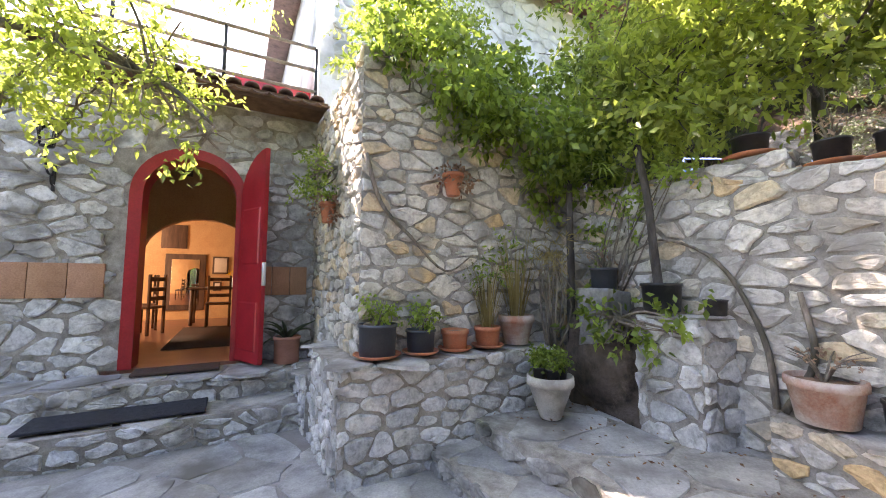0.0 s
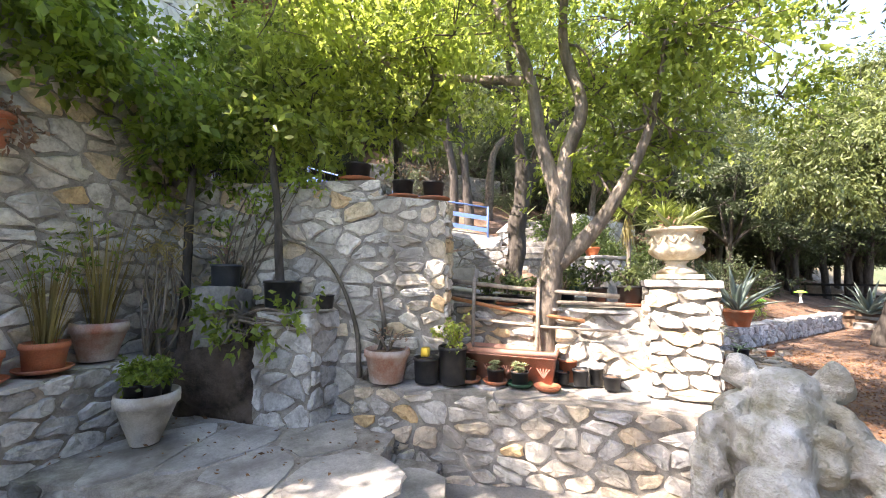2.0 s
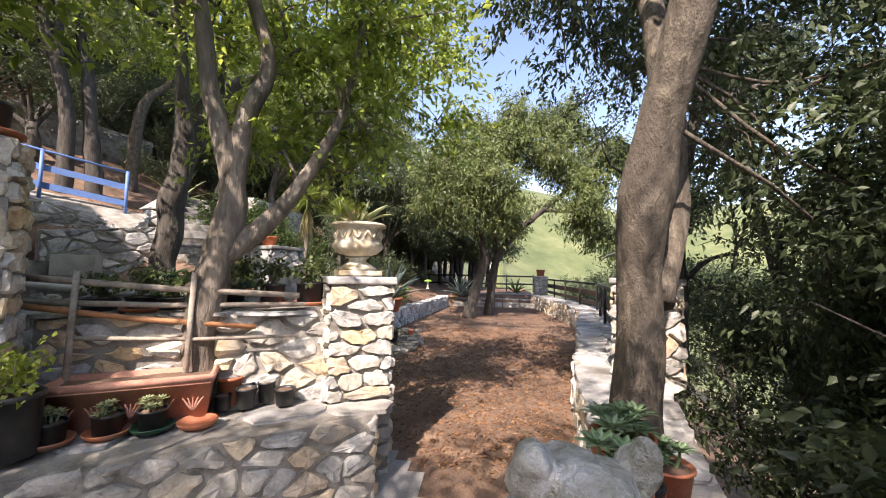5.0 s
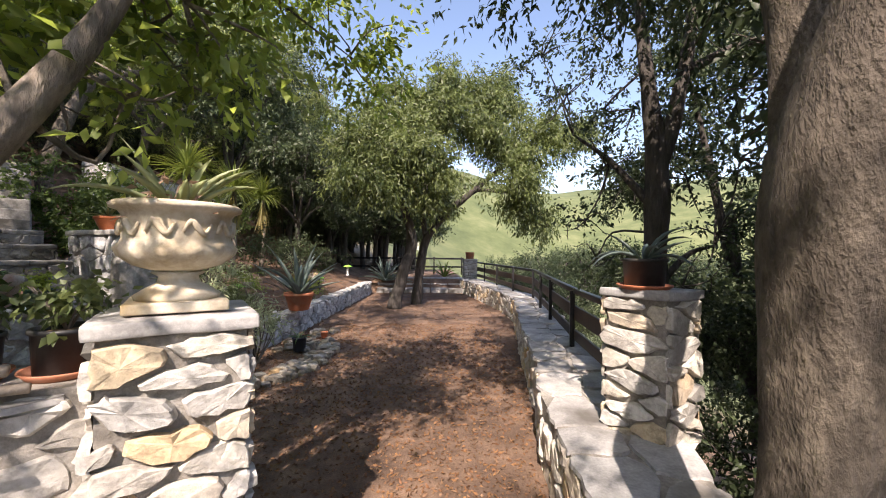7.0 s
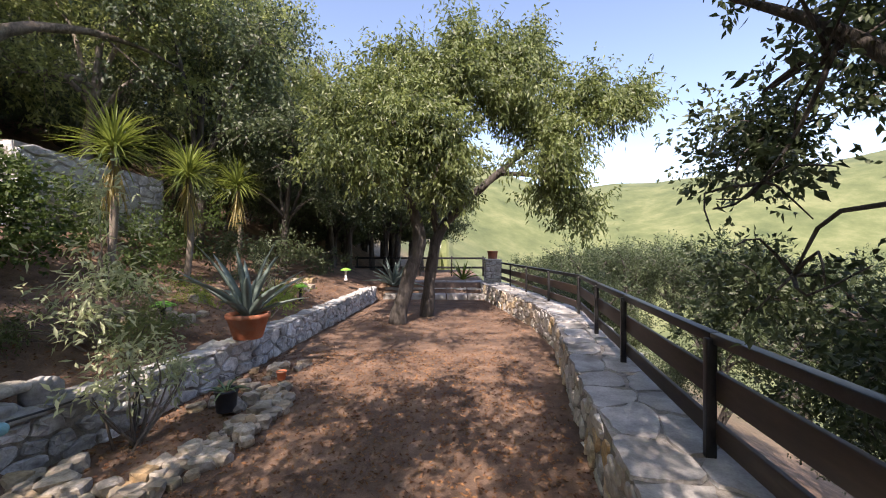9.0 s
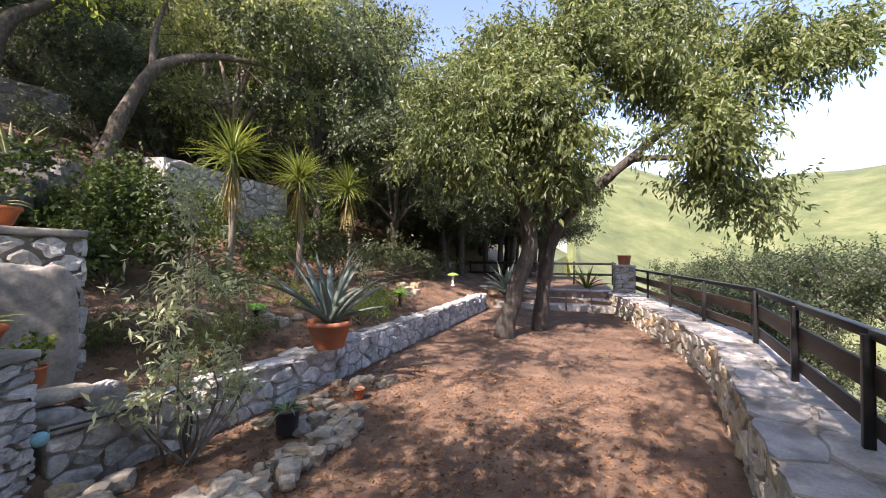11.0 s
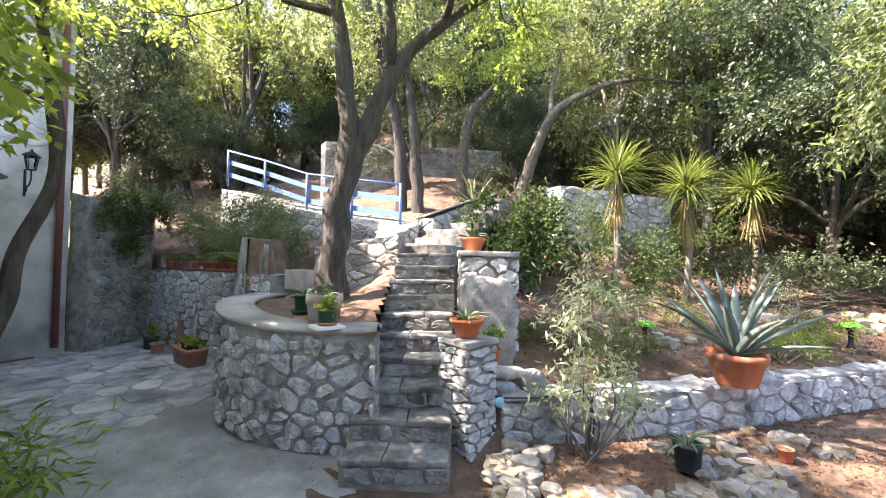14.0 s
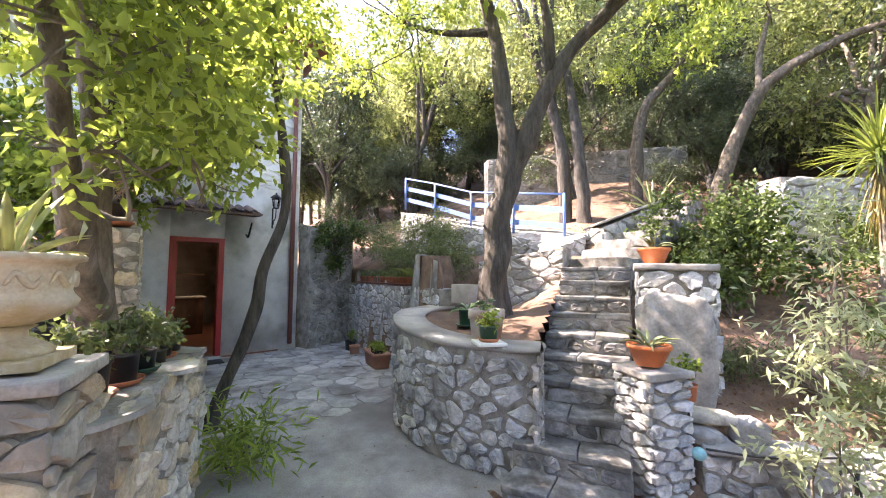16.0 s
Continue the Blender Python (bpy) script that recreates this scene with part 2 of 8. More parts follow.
L_OAK = leafy("holm_oak_leaves", (0.020, 0.033, 0.016), (0.08, 0.11, 0.05), 0.5, 0.25)
L_HILL = leafy("hill_wood_leaves", (0.05, 0.075, 0.03), (0.23, 0.27, 0.11), 0.5, 0.42)
L_BRIGHT = leafy("bright_green_leaves", (0.055, 0.09, 0.022), (0.26, 0.33, 0.085), 0.42, 0.52)
L_OLIVE = leafy("willowy_leaves", (0.030, 0.046, 0.018), (0.16, 0.20, 0.07), 0.45, 0.3)
L_VINE = leafy("creeper_leaves", (0.045, 0.08, 0.02), (0.22, 0.31, 0.07), 0.42, 0.48)
L_IVY = leafy("dark_ivy_leaves", (0.022, 0.042, 0.014), (0.085, 0.13, 0.038), 0.6, 0.35)
L_SILVER = leafy("silver_leaves", (0.18, 0.22, 0.12), (0.44, 0.48, 0.30), 0.5, 0.3)
L_YUCCA = leafy("yucca_leaves", (0.05, 0.08, 0.02), (0.18, 0.23, 0.06), 0.42, 0.3)
L_AGAVE = leafy("blue_agave_leaves", (0.10, 0.15, 0.14), (0.22, 0.28, 0.25), 0.5, 0.12)
L_AGAVE_G = leafy("green_agave_leaves", (0.17, 0.22, 0.10), (0.36, 0.40, 0.20), 0.5, 0.15)
L_SUCC = leafy("succulent_leaves", (0.13, 0.22, 0.10), (0.28, 0.40, 0.22), 0.45, 0.15)
L_REED = leafy("dry_reed_leaves", (0.12, 0.09, 0.03), (0.30, 0.26, 0.10), 0.55, 0.3)
L_DRY = leafy("dead_leaves", (0.14, 0.08, 0.05), (0.34, 0.24, 0.17), 0.7, 0.25)
L_FERN = leafy("fine_green_shrub_leaves", (0.045, 0.07, 0.025), (0.15, 0.19, 0.075), 0.5, 0.3)
L_FARHILL = surface("far_hill_scrub", [(0.07, 0.10, 0.042), (0.125, 0.155, 0.07), (0.185, 0.21, 0.105)], 0.05, 0.95, 0.3, 0.5, bump_dist=1.0, stain=(0.10, 0.14, 0.05), stain_scale=0.02)


# ---------------------------------------------------------------- mesh helpers
def link(name, bm, material, parent=None, label="", smooth=True):
    me = bpy.data.meshes.new(name)
    bm.to_mesh(me)
    bm.free()
    me.materials.append(material)
    if smooth:
        for p in me.polygons:
            p.use_smooth = True
    ob = new(name, me)
    if parent:
        ob.parent = parent
    if label:
        ob["label"] = label
    return ob


def part(name, bm, material, parent, label="", smooth=True):
    return link(name, bm, material, parent, label, smooth)


def raw(name, verts, faces, material, parent=None, label="", smooth=False):
    me = bpy.data.meshes.new(name)
    me.from_pydata([tuple(v) for v in verts], [], faces)
    me.materials.append(material)
    if smooth:
        me.polygons.foreach_set("use_smooth", [True] * len(me.polygons))
    me.update()
    ob = new(name, me)
    if parent:
        ob.parent = parent
    if label:
        ob["label"] = label
    return ob


def thing(name, label, category, at=(0, 0, 0), group="", kind="", rz=0.0):
    e = new(name)
    e.empty_display_size = 0.05
    e.matrix_basis = pose(*at, 0, 0, rz)
    return tagged(e, label, category, group, kind)


def box(size, at=(0, 0, 0), bevel=0.0, bm=None, rz=0.0, rough_edge=0.0, cuts=0):
    bm = bm or bmesh.new()
    made = bmesh.ops.create_cube(bm, size=1)["verts"]
    bmesh.ops.transform(bm, matrix=pose(*at, 0, 0, rz) @ Matrix.Diagonal((*size, 1)), verts=made)
    if bevel:
        es = list({e for v in made for e in v.link_edges})
        bmesh.ops.bevel(bm, geom=es, offset=bevel, segments=2, affect="EDGES", profile=0.6)
    if cuts:
        bmesh.ops.subdivide_edges(bm, edges=bm.edges[:], cuts=cuts, use_grid_fill=True)
    if rough_edge:
        for v in bm.verts:
            v.co += noise.noise_vector(v.co * 3.1) * rough_edge + noise.noise_vector(v.co * 11) * rough_edge * 0.4
    return bm


def lathe(profile, seg=28, bm=None, at=(0, 0, 0)):
    """Turns (radius, height) pairs round the upright axis."""
    bm = bm or bmesh.new()
    rings = []
    for r, z in profile:
        if r < 1e-5:
            rings.append([bm.verts.new((at[0], at[1], at[2] + z))])
        else:
            rings.append([bm.verts.new((at[0] + r * math.cos(2 * math.pi * i / seg), at[1] + r * math.sin(2 * math.pi * i / seg), at[2] + z)) for i in range(seg)])
    for a, b in zip(rings, rings[1:]):
        for i in range(seg):
            j = (i + 1) % seg
            if len(a) == 1 and len(b) == 1:
                continue
            if len(a) == 1:
                bm.faces.new((a[0], b[j], b[i]))
            elif len(b) == 1:
                bm.faces.new((a[i], a[j], b[0]))
            else:
                bm.faces.new((a[i], a[j], b[j], b[i]))
    bmesh.ops.recalc_face_normals(bm, faces=bm.faces[:])
    return bm


def tube(points, radii, seg=8, bm=None, wobble=0.0):
    """A tapering round limb through the points."""
    bm = bm or bmesh.new()
    pts = [Vector(p) for p in points]
    rings, side = [], None
    for i, p in enumerate(pts):
        d = (pts[min(i + 1, len(pts) - 1)] - pts[max(i - 1, 0)]).normalized()
        if side is None:
            side = d.orthogonal().normalized()
        side = (side - d * side.dot(d)).normalized()
        up = d.cross(side)
        ring = []
        for k in range(seg):
            a = 2 * math.pi * k / seg
            w = 1 + wobble * noise.noise(Vector((p.x * 3 + math.cos(a) * 1.2, p.y * 3 + math.sin(a) * 1.2, p.z * 2.2)))
            ring.append(bm.verts.new(p + (side * math.cos(a) + up * math.sin(a)) * radii[i] * w))
        rings.append(ring)
    for a, b in zip(rings, rings[1:]):
        for k in range(seg):
            bm.faces.new((a[k], a[(k + 1) % seg], b[(k + 1) % seg], b[k]))
    bm.faces.new(rings[0][::-1]), bm.faces.new(rings[-1])
    return bm


def smooth_path(points, radii, steps=5):
    """Catmull-Rom through the points, with the radii alongside."""
    p = [Vector(q) for q in points]
    p = [p[0] * 2 - p[1]] + p + [p[-1] * 2 - p[-2]]
    r = [radii[0]] + list(radii) + [radii[-1]]
    op, orr = [], []
    for i in range(1, len(p) - 2):
        for s in range(steps):
            t = s / steps
            a, b, c, d = p[i - 1 : i + 3]
            op.append(0.5 * (2 * b + (c - a) * t + (2 * a - 5 * b + 4 * c - d) * t * t + (3 * b - a - 3 * c + d) * t**3))
            orr.append(r[i] * (1 - t) + r[i + 1] * t)
    op.append(p[-2]), orr.append(r[-2])
    return op, orr


def limb(bm, points, radii, seg=10, wobble=0.25, steps=5):
    op, orr = smooth_path(points, radii, steps)
    return tube(op, orr, seg, bm, wobble)


# leaves -------------------------------------------------------------
def leaf_arrays(pos, axis, length, width, rng, droop=0.25):
    """Pointed leaves of two faces, folded along the midrib, at pos along axis."""
    n = len(pos)
    rnd = rng.normal(size=(n, 3))
    side = np.cross(axis, rnd)
    side /= np.linalg.norm(side, axis=1, keepdims=True) + 1e-9
    nor = np.cross(side, axis)
    L, Wd = length[:, None], width[:, None]
    base = pos
    tip = pos + axis * L - np.array([0, 0, 1]) * L * droop * 0.5
    mid = pos + axis * L * 0.45
    fold = nor * Wd * 0.25
    v = np.stack([base, mid + side * Wd * 0.5 + fold, tip, mid - side * Wd * 0.5 + fold], 1).reshape(-1, 3)
    i = np.arange(n)[:, None] * 4
    f = np.concatenate([i + [0, 1, 2], i + [0, 2, 3]], 1).reshape(-1, 3)
    return v, f


def mesh_from_arrays(name, v, f, material, parent=None, label=""):
    me = bpy.data.meshes.new(name)
    k = f.shape[1]
    me.vertices.add(len(v)), me.loops.add(f.size), me.polygons.add(len(f))
    me.vertices.foreach_set("co", v.astype(np.float32).ravel())
    me.loops.foreach_set("vertex_index", f.astype(np.int32).ravel())
    me.polygons.foreach_set("loop_start", np.arange(0, f.size, k, dtype=np.int32))
    me.update(calc_edges=True)
    me.materials.append(material)
    ob = new(name, me)
    if parent:
        ob.parent = parent
    if label:
        ob["label"] = label
    return ob


def crown(name, clumps, n, length, width, material, parent, seed=1, label="", sprays=14, hang=0.1, shell=0.45, tufts=11):
    """Many small leaves on short sprays, gathered in tufts inside clumps (centre, radius or radii); gaps stay between the tufts."""
    rng = np.random.default_rng(seed)
    cs = np.array([c for c, _ in clumps], float)
    rs = np.array([(r if hasattr(r, "__len__") else (r, r, r * 0.75)) for _, r in clumps], float)
    vol = rs.prod(1) ** 0.75
    ns = max(1, n // sprays)
    pick = rng.choice(len(cs), ns, p=vol / vol.sum())
    knots = rng.normal(size=(len(cs), tufts, 3))
    knots *= rng.uniform(0, 1, (len(cs), tufts, 1)) ** shell / np.linalg.norm(knots, axis=2, keepdims=True)
    d = knots[pick, rng.integers(0, tufts, ns)]
    loose = rng.normal(size=(ns, 3))
    ctr = cs[pick] + (d * 0.9 + loose * 0.17) * rs[pick]
    out = d + loose * 0.5 + rng.normal(size=(ns, 3)) * 0.5 + [0, 0, 0.15 - hang]
    out /= np.linalg.norm(out, axis=1, keepdims=True)
    sl = length * sprays * 0.28
    t = rng.uniform(-0.6, 1, (ns, sprays, 1))
    pos = ctr[:, None] + out[:, None] * t * sl + rng.normal(size=(ns, sprays, 3)) * length * 0.25
    ax = out[:, None] * 0.7 + rng.normal(size=(ns, sprays, 3)) * 0.75 - np.array([0, 0, hang])
    ax = ax.reshape(-1, 3)
    ax /= np.linalg.norm(ax, axis=1, keepdims=True)
    m = len(ax)
    v, f = leaf_arrays(pos.reshape(-1, 3), ax, length * rng.uniform(0.6, 1.25, m), width * rng.uniform(0.7, 1.2, m), rng)
    return mesh_from_arrays(name, v, f, material, parent, label)


def blade(bm, base, heading, rise, length, width, bend, thick=0.0, seg=6, fold=0.25):
    """A long pointed leaf that leaves the base at rise (radians) and bends down by bend."""
    a, p = rise, Vector(base)
    h = Vector((math.cos(heading), math.sin(heading), 0))
    side = Vector((-h.y, h.x, 0))
    prev = None
    for i in range(seg + 1):
        t = i / seg
        w = width * (0.55 + 1.5 * t - 2.05 * t * t) if i < seg else 0.002
        w = max(w, 0.002)
        nor = h * -math.sin(a) + Vector((0, 0, 1)) * math.cos(a)
        l, r, c = p + side * w / 2 + nor * w * fold, p - side * w / 2 + nor * w * fold, p - nor * (thick * (1 - t) + w * 0.02)
        row = [bm.verts.new(l), bm.verts.new(c), bm.verts.new(r)]
        if thick:
            row.append(bm.verts.new(p - nor * (thick * (1 - t) * 0.2 - w * fold * 0.4)))
        if prev:
            k = len(row)
            pairs = ((0, 1), (1, 2)) if k == 3 else ((0, 1), (1, 2), (2, 3), (3, 0))
            for x, y in pairs:
                bm.faces.new((prev[x], prev[y], row[y], row[x]))
        prev = row
        step = length / seg
        p = p + (h * math.cos(a) + Vector((0, 0, 1)) * math.sin(a)) * step
        a -= bend / seg
    return bm


# rubble -------------------------------------------------------------
def cells(width, height, size, rng, aspect=1.5, jitter=0.42, top=None, keep=None, gap=0.012):
    """Irregular stones that fill a width x height field: lists of corners, shrunk by the joint."""
    h = size / math.sqrt(aspect)
    w = size * math.sqrt(aspect)
    nr, nc = max(1, round(height / h)), max(1, round(width / w))
    hh, ww = height / nr, width / nc
    sq = max(1.0, aspect * 0.85)
    height, hh = height * sq, hh * sq
    pts = {}
    for r in range(-2, nr + 2):
        for c in range(-2, nc + 2):
            pts[r, c] = ((c + 0.5 + (0.5 if r % 2 else 0) + rng.uniform(-jitter, jitter)) * ww, (r + 0.5 + rng.uniform(-jitter, jitter) * 0.72) * hh)
    for key in list(pts):
        if rng.uniform() < 0.2 and 0 <= key[0] < nr and nr > 2:
            del pts[key]
    res = []
    for (r, c), (px, py) in pts.items():
        if r < 0 or r >= nr or c < -1 or c > nc:
            continue
        poly = [(0, 0), (width, 0), (width, height), (0, height)]
        planes = []
        loose = rng.uniform(0.0, 0.7) if rng.uniform() < 0.75 else rng.uniform(0.7, 1.8)
        for dr in (-2, -1, 0, 1, 2):
            for dc in (-2, -1, 0, 1, 2):
                q = pts.get((r + dr, c + dc))
                if q and (dr or dc):
                    nx, ny = q[0] - px, q[1] - py
                    ln = math.hypot(nx, ny)
                    nx, ny = nx / ln, ny / ln
                    planes.append((nx, ny, nx * px + ny * py + ln / 2 - gap * math.hypot(nx, ny * sq) * (loose + rng.uniform(0.3, 1.1))))
        if top:
            planes.append((top[0], top[1] / sq, top[2]))
        for nx, ny, d in planes:
            outp = []
            for i in range(len(poly)):
                a, b = poly[i - 1], poly[i]
                da, db = nx * a[0] + ny * a[1] - d, nx * b[0] + ny * b[1] - d
                if da * db < 0:
                    k = da / (da - db)
                    outp.append((a[0] + (b[0] - a[0]) * k, a[1] + (b[1] - a[1]) * k))
                if db <= 0:
                    outp.append(b)
            poly = outp
            if len(poly) < 3:
                break
        if len(poly) < 3:
            continue
        poly = [(u, v / sq) for u, v in poly]
        area = abs(sum(poly[i - 1][0] * poly[i][1] - poly[i][0] * poly[i - 1][1] for i in range(len(poly)))) / 2
        if area < 0.10 * ww * hh / sq:
            continue
        cx, cy = sum(p[0] for p in poly) / len(poly), sum(p[1] for p in poly) / len(poly)
        if keep and not keep(cx, cy):
            continue
        rounded = []
        for i in range(len(poly)):
            a, b = poly[i - 1], poly[i]
            if math.hypot(a[0] - b[0], a[1] - b[1]) < size * 0.12:
                rounded.append(((a[0] + b[0]) / 2, (a[1] + b[1]) / 2))
                continue
            far = math.hypot(a[0] - b[0], a[1] - b[1]) > size * 0.55
            for k in (0.16, 0.5, 0.84) if far else (0.22, 0.78):
                rounded.append((a[0] + (b[0] - a[0]) * k + rng.normal() * size * 0.034, a[1] + (b[1] - a[1]) * k + rng.normal() * size * 0.034))
        res.append(((cx, cy), rounded))
    return res


def stone_shape(cell, place, proud, rng, flat=0.82, sink=0.012):
    (cx, cy), ring = cell
    tilt = rng.normal(0, 0.12 if proud > 0.015 else 0.0, 2)
    h = proud * rng.uniform(0.5, 1.25)
    n = len(ring)
    v, f = [], []
    for s, z, wob in ((1.0, -sink, 0), (0.97, h * 0.6, 0.12), (flat, h, 0.22)):
        for x, y in ring:
            dx, dy = x - cx, y - cy
            zz = z + (tilt[0] * dx + tilt[1] * dy) * (0.5 if z > 0 else 0) + (rng.normal() * h * wob)
            v.append(place(cx + dx * s, cy + dy * s, zz))
    v.append(place(cx, cy, h * rng.uniform(0.95, 1.15)))
    for k in (0, 1):
        for i in range(n):
            j = (i + 1) % n
            f.append((k * n + i, k * n + j, (k + 1) * n + j, (k + 1) * n + i))
    for i in range(n):
        f.append((2 * n + i, 2 * n + (i + 1) % n, 3 * n))
    return v, f


LATE = []


def rubble(parent, place, width, height, size, material, seed, proud=0.02, aspect=1.7, top=None, keep=None, gap=0.012, singles=300, near=None, name="stone", flat=0.82, jitter=0.36):
    """Stones over a surface; place(u, v, out) gives the point. The first ones, or those nearest to the plan point near, are pieces of their own."""
    def build():
        rng = np.random.default_rng(seed)
        cs = cells(width, height, size, rng, aspect, jitter, top, keep, gap * 0.7)
        if near:
            cs.sort(key=lambda c: (Vector(place(c[0][0], c[0][1], 0)) - Vector(near)).length)
        rest_v, rest_f = [], []
        for i, c in enumerate(cs):
            v, f = stone_shape(c, place, proud, rng, flat)
            if i < singles:
                ob = raw(name, v, f, material, parent)
            else:
                o = len(rest_v)
                rest_v += v
                rest_f += [tuple(k + o for k in q) for q in f]
        if rest_f:
            ob = raw("rubble_fill", rest_v, rest_f, material, parent)
            ob["kind"] = "stuff"
    LATE.append(build)


def face(a, b, z0=0.0, normal=1):
    """place() for an upright face from plan point a to b; out is to the right of a->b when normal is 1. Returns place and length."""
    a, b = Vector(a[:2]), Vector(b[:2])
    d = (b - a).normalized()
    nrm = Vector((d.y, -d.x)) * normal
    return (lambda u, v, o: (a.x + d.x * u + nrm.x * o, a.y + d.y * u + nrm.y * o, z0 + v)), (b - a).length


def bend(points, z0=0.0, normal=1):
    """The same along a polyline, smoothly mitred."""
    p = [Vector(q) for q in points]
    seg = [(b - a).length for a, b in zip(p, p[1:])]
    total = sum(seg)
    dirs = [(b - a).normalized() for a, b in zip(p, p[1:])]

    def place(u, v, o):
        u = min(max(u, 0.0), total)
        s = u
        for i, l in enumerate(seg):
            if s <= l or i == len(seg) - 1:
                break
            s -= l
        k = s / seg[i]
        d = dirs[i]
        if k > 0.5 and i + 1 < len(dirs):
            d = dirs[i].lerp(dirs[i + 1], (k - 0.5))
        elif k < 0.5 and i > 0:
            d = dirs[i].lerp(dirs[i - 1], (0.5 - k))
        d = d.normalized()
        q = p[i].lerp(p[i + 1], k)
        return (q.x + d.y * normal * o, q.y - d.x * normal * o, z0 + v)

    return place, total


def prism(points, z0, z1, bm=None, grit=0.0):
    """A solid on a plan outline; z1 may be a number or a list of heights."""
    bm = bm or bmesh.new()
    tops = z1 if hasattr(z1, "__len__") else [z1] * len(points)
    lo = [bm.verts.new((x, y, z0)) for x, y in points]
    hi = [bm.verts.new((p[0], p[1], z)) for p, z in zip(points, tops)]
    n = len(points)
    bm.faces.new(lo[::-1]), bm.faces.new(hi)
    for i in range(n):
        bm.faces.new((lo[i], lo[(i + 1) % n], hi[(i + 1) % n], hi[i]))
    bmesh.ops.recalc_face_normals(bm, faces=bm.faces[:])
    return bm


def ribbon(inner, outer, z0, z1):
    """A solid between two plan polylines of equal count (a curved or bent wall)."""
    bm = bmesh.new()
    n = len(inner)
    z1 = z1 if hasattr(z1, "__len__") else [z1] * n
    r = [[bm.verts.new((*inner[i], z0)), bm.verts.new((*inner[i], z1[i])), bm.verts.new((*outer[i], z1[i])), bm.verts.new((*outer[i], z0))] for i in range(n)]
    for a, b in zip(r, r[1:]):
        for k in range(4):
            bm.faces.new((a[k], a[(k + 1) % 4], b[(k + 1) % 4], b[k]))
    bm.faces.new(r[0][::-1]), bm.faces.new(r[-1])
    bmesh.ops.recalc_face_normals(bm, faces=bm.faces[:])
    return bm


def flat_place(origin, udir, z):
    u = Vector(udir).normalized()
    w = Vector((-u.y, u.x))
    o = Vector(origin)
    zf = z if callable(z) else (lambda x, y: z)
    def place(a, b, out):
        x, y = o.x + u.x * a + w.x * b, o.y + u.y * a + w.y * b
        return (x, y, zf(x, y) + out)
    return place


def inside(poly):
    def test(x, y):
        c = False
        for i in range(len(poly)):
            (x1, y1), (x2, y2) = poly[i - 1], poly[i]
            if (y1 > y) != (y2 > y) and x < (x2 - x1) * (y - y1) / (y2 - y1) + x1:
                c = not c
        return c
    return test


# ---------------------------------------------------------------- plan
def lerp_table(tab, y):
    if y <= tab[0][1]:
        return tab[0][0]
    for (x0, y0), (x1, y1) in zip(tab, tab[1:]):
        if y <= y1:
            return x0 + (x1 - x0) * (y - y0) / (y1 - y0)
    return tab[-1][0]


WALL_IN = [(0.62, 0.55), (0.74, 1.3), (1.07, 3.9), (1.27, 4.63), (1.62, 6.5), (1.92, 8.0), (2.20, 9.3), (2.22, 10.9), (1.78, 14.6), (1.6, 15.6)]
WALL_OUT = [(0.98, 0.45), (1.12, 1.25), (1.78, 3.8), (1.98, 4.55), (2.30, 6.4), (2.62, 7.95), (2.92, 9.5), (2.78, 11.3), (2.50, 14.7), (2.4, 15.7)]
BED = [(-2.42, 5.70), (-2.22, 6.6), (-2.0, 8.3), (-1.84, 10.7), (-1.66, 13.2), (-1.55, 14.6)]
RT = math.sqrt(0.5)


def S(s, n):
    """Plan point from the house's own axes: s along the front, n out from it."""
    return (-3.55 - s * RT + n * RT, -3.55 + s * RT + n * RT)


def smoothstep(a, b, x):
    t = min(1, max(0, (x - a) / (b - a)))
    return t * t * (3 - 2 * t)


COURT = [(-9.3, 0.3), (-8.65, 1.15), (-6.3, 2.85), (-5.2, 3.55), (-4.4, 4.2), (-2.6, 4.8), (-2.3, 5.6), (-1.9, 5.9), (3, 5.9), (3, -14), (-20, -14)]
in_court = inside(COURT)


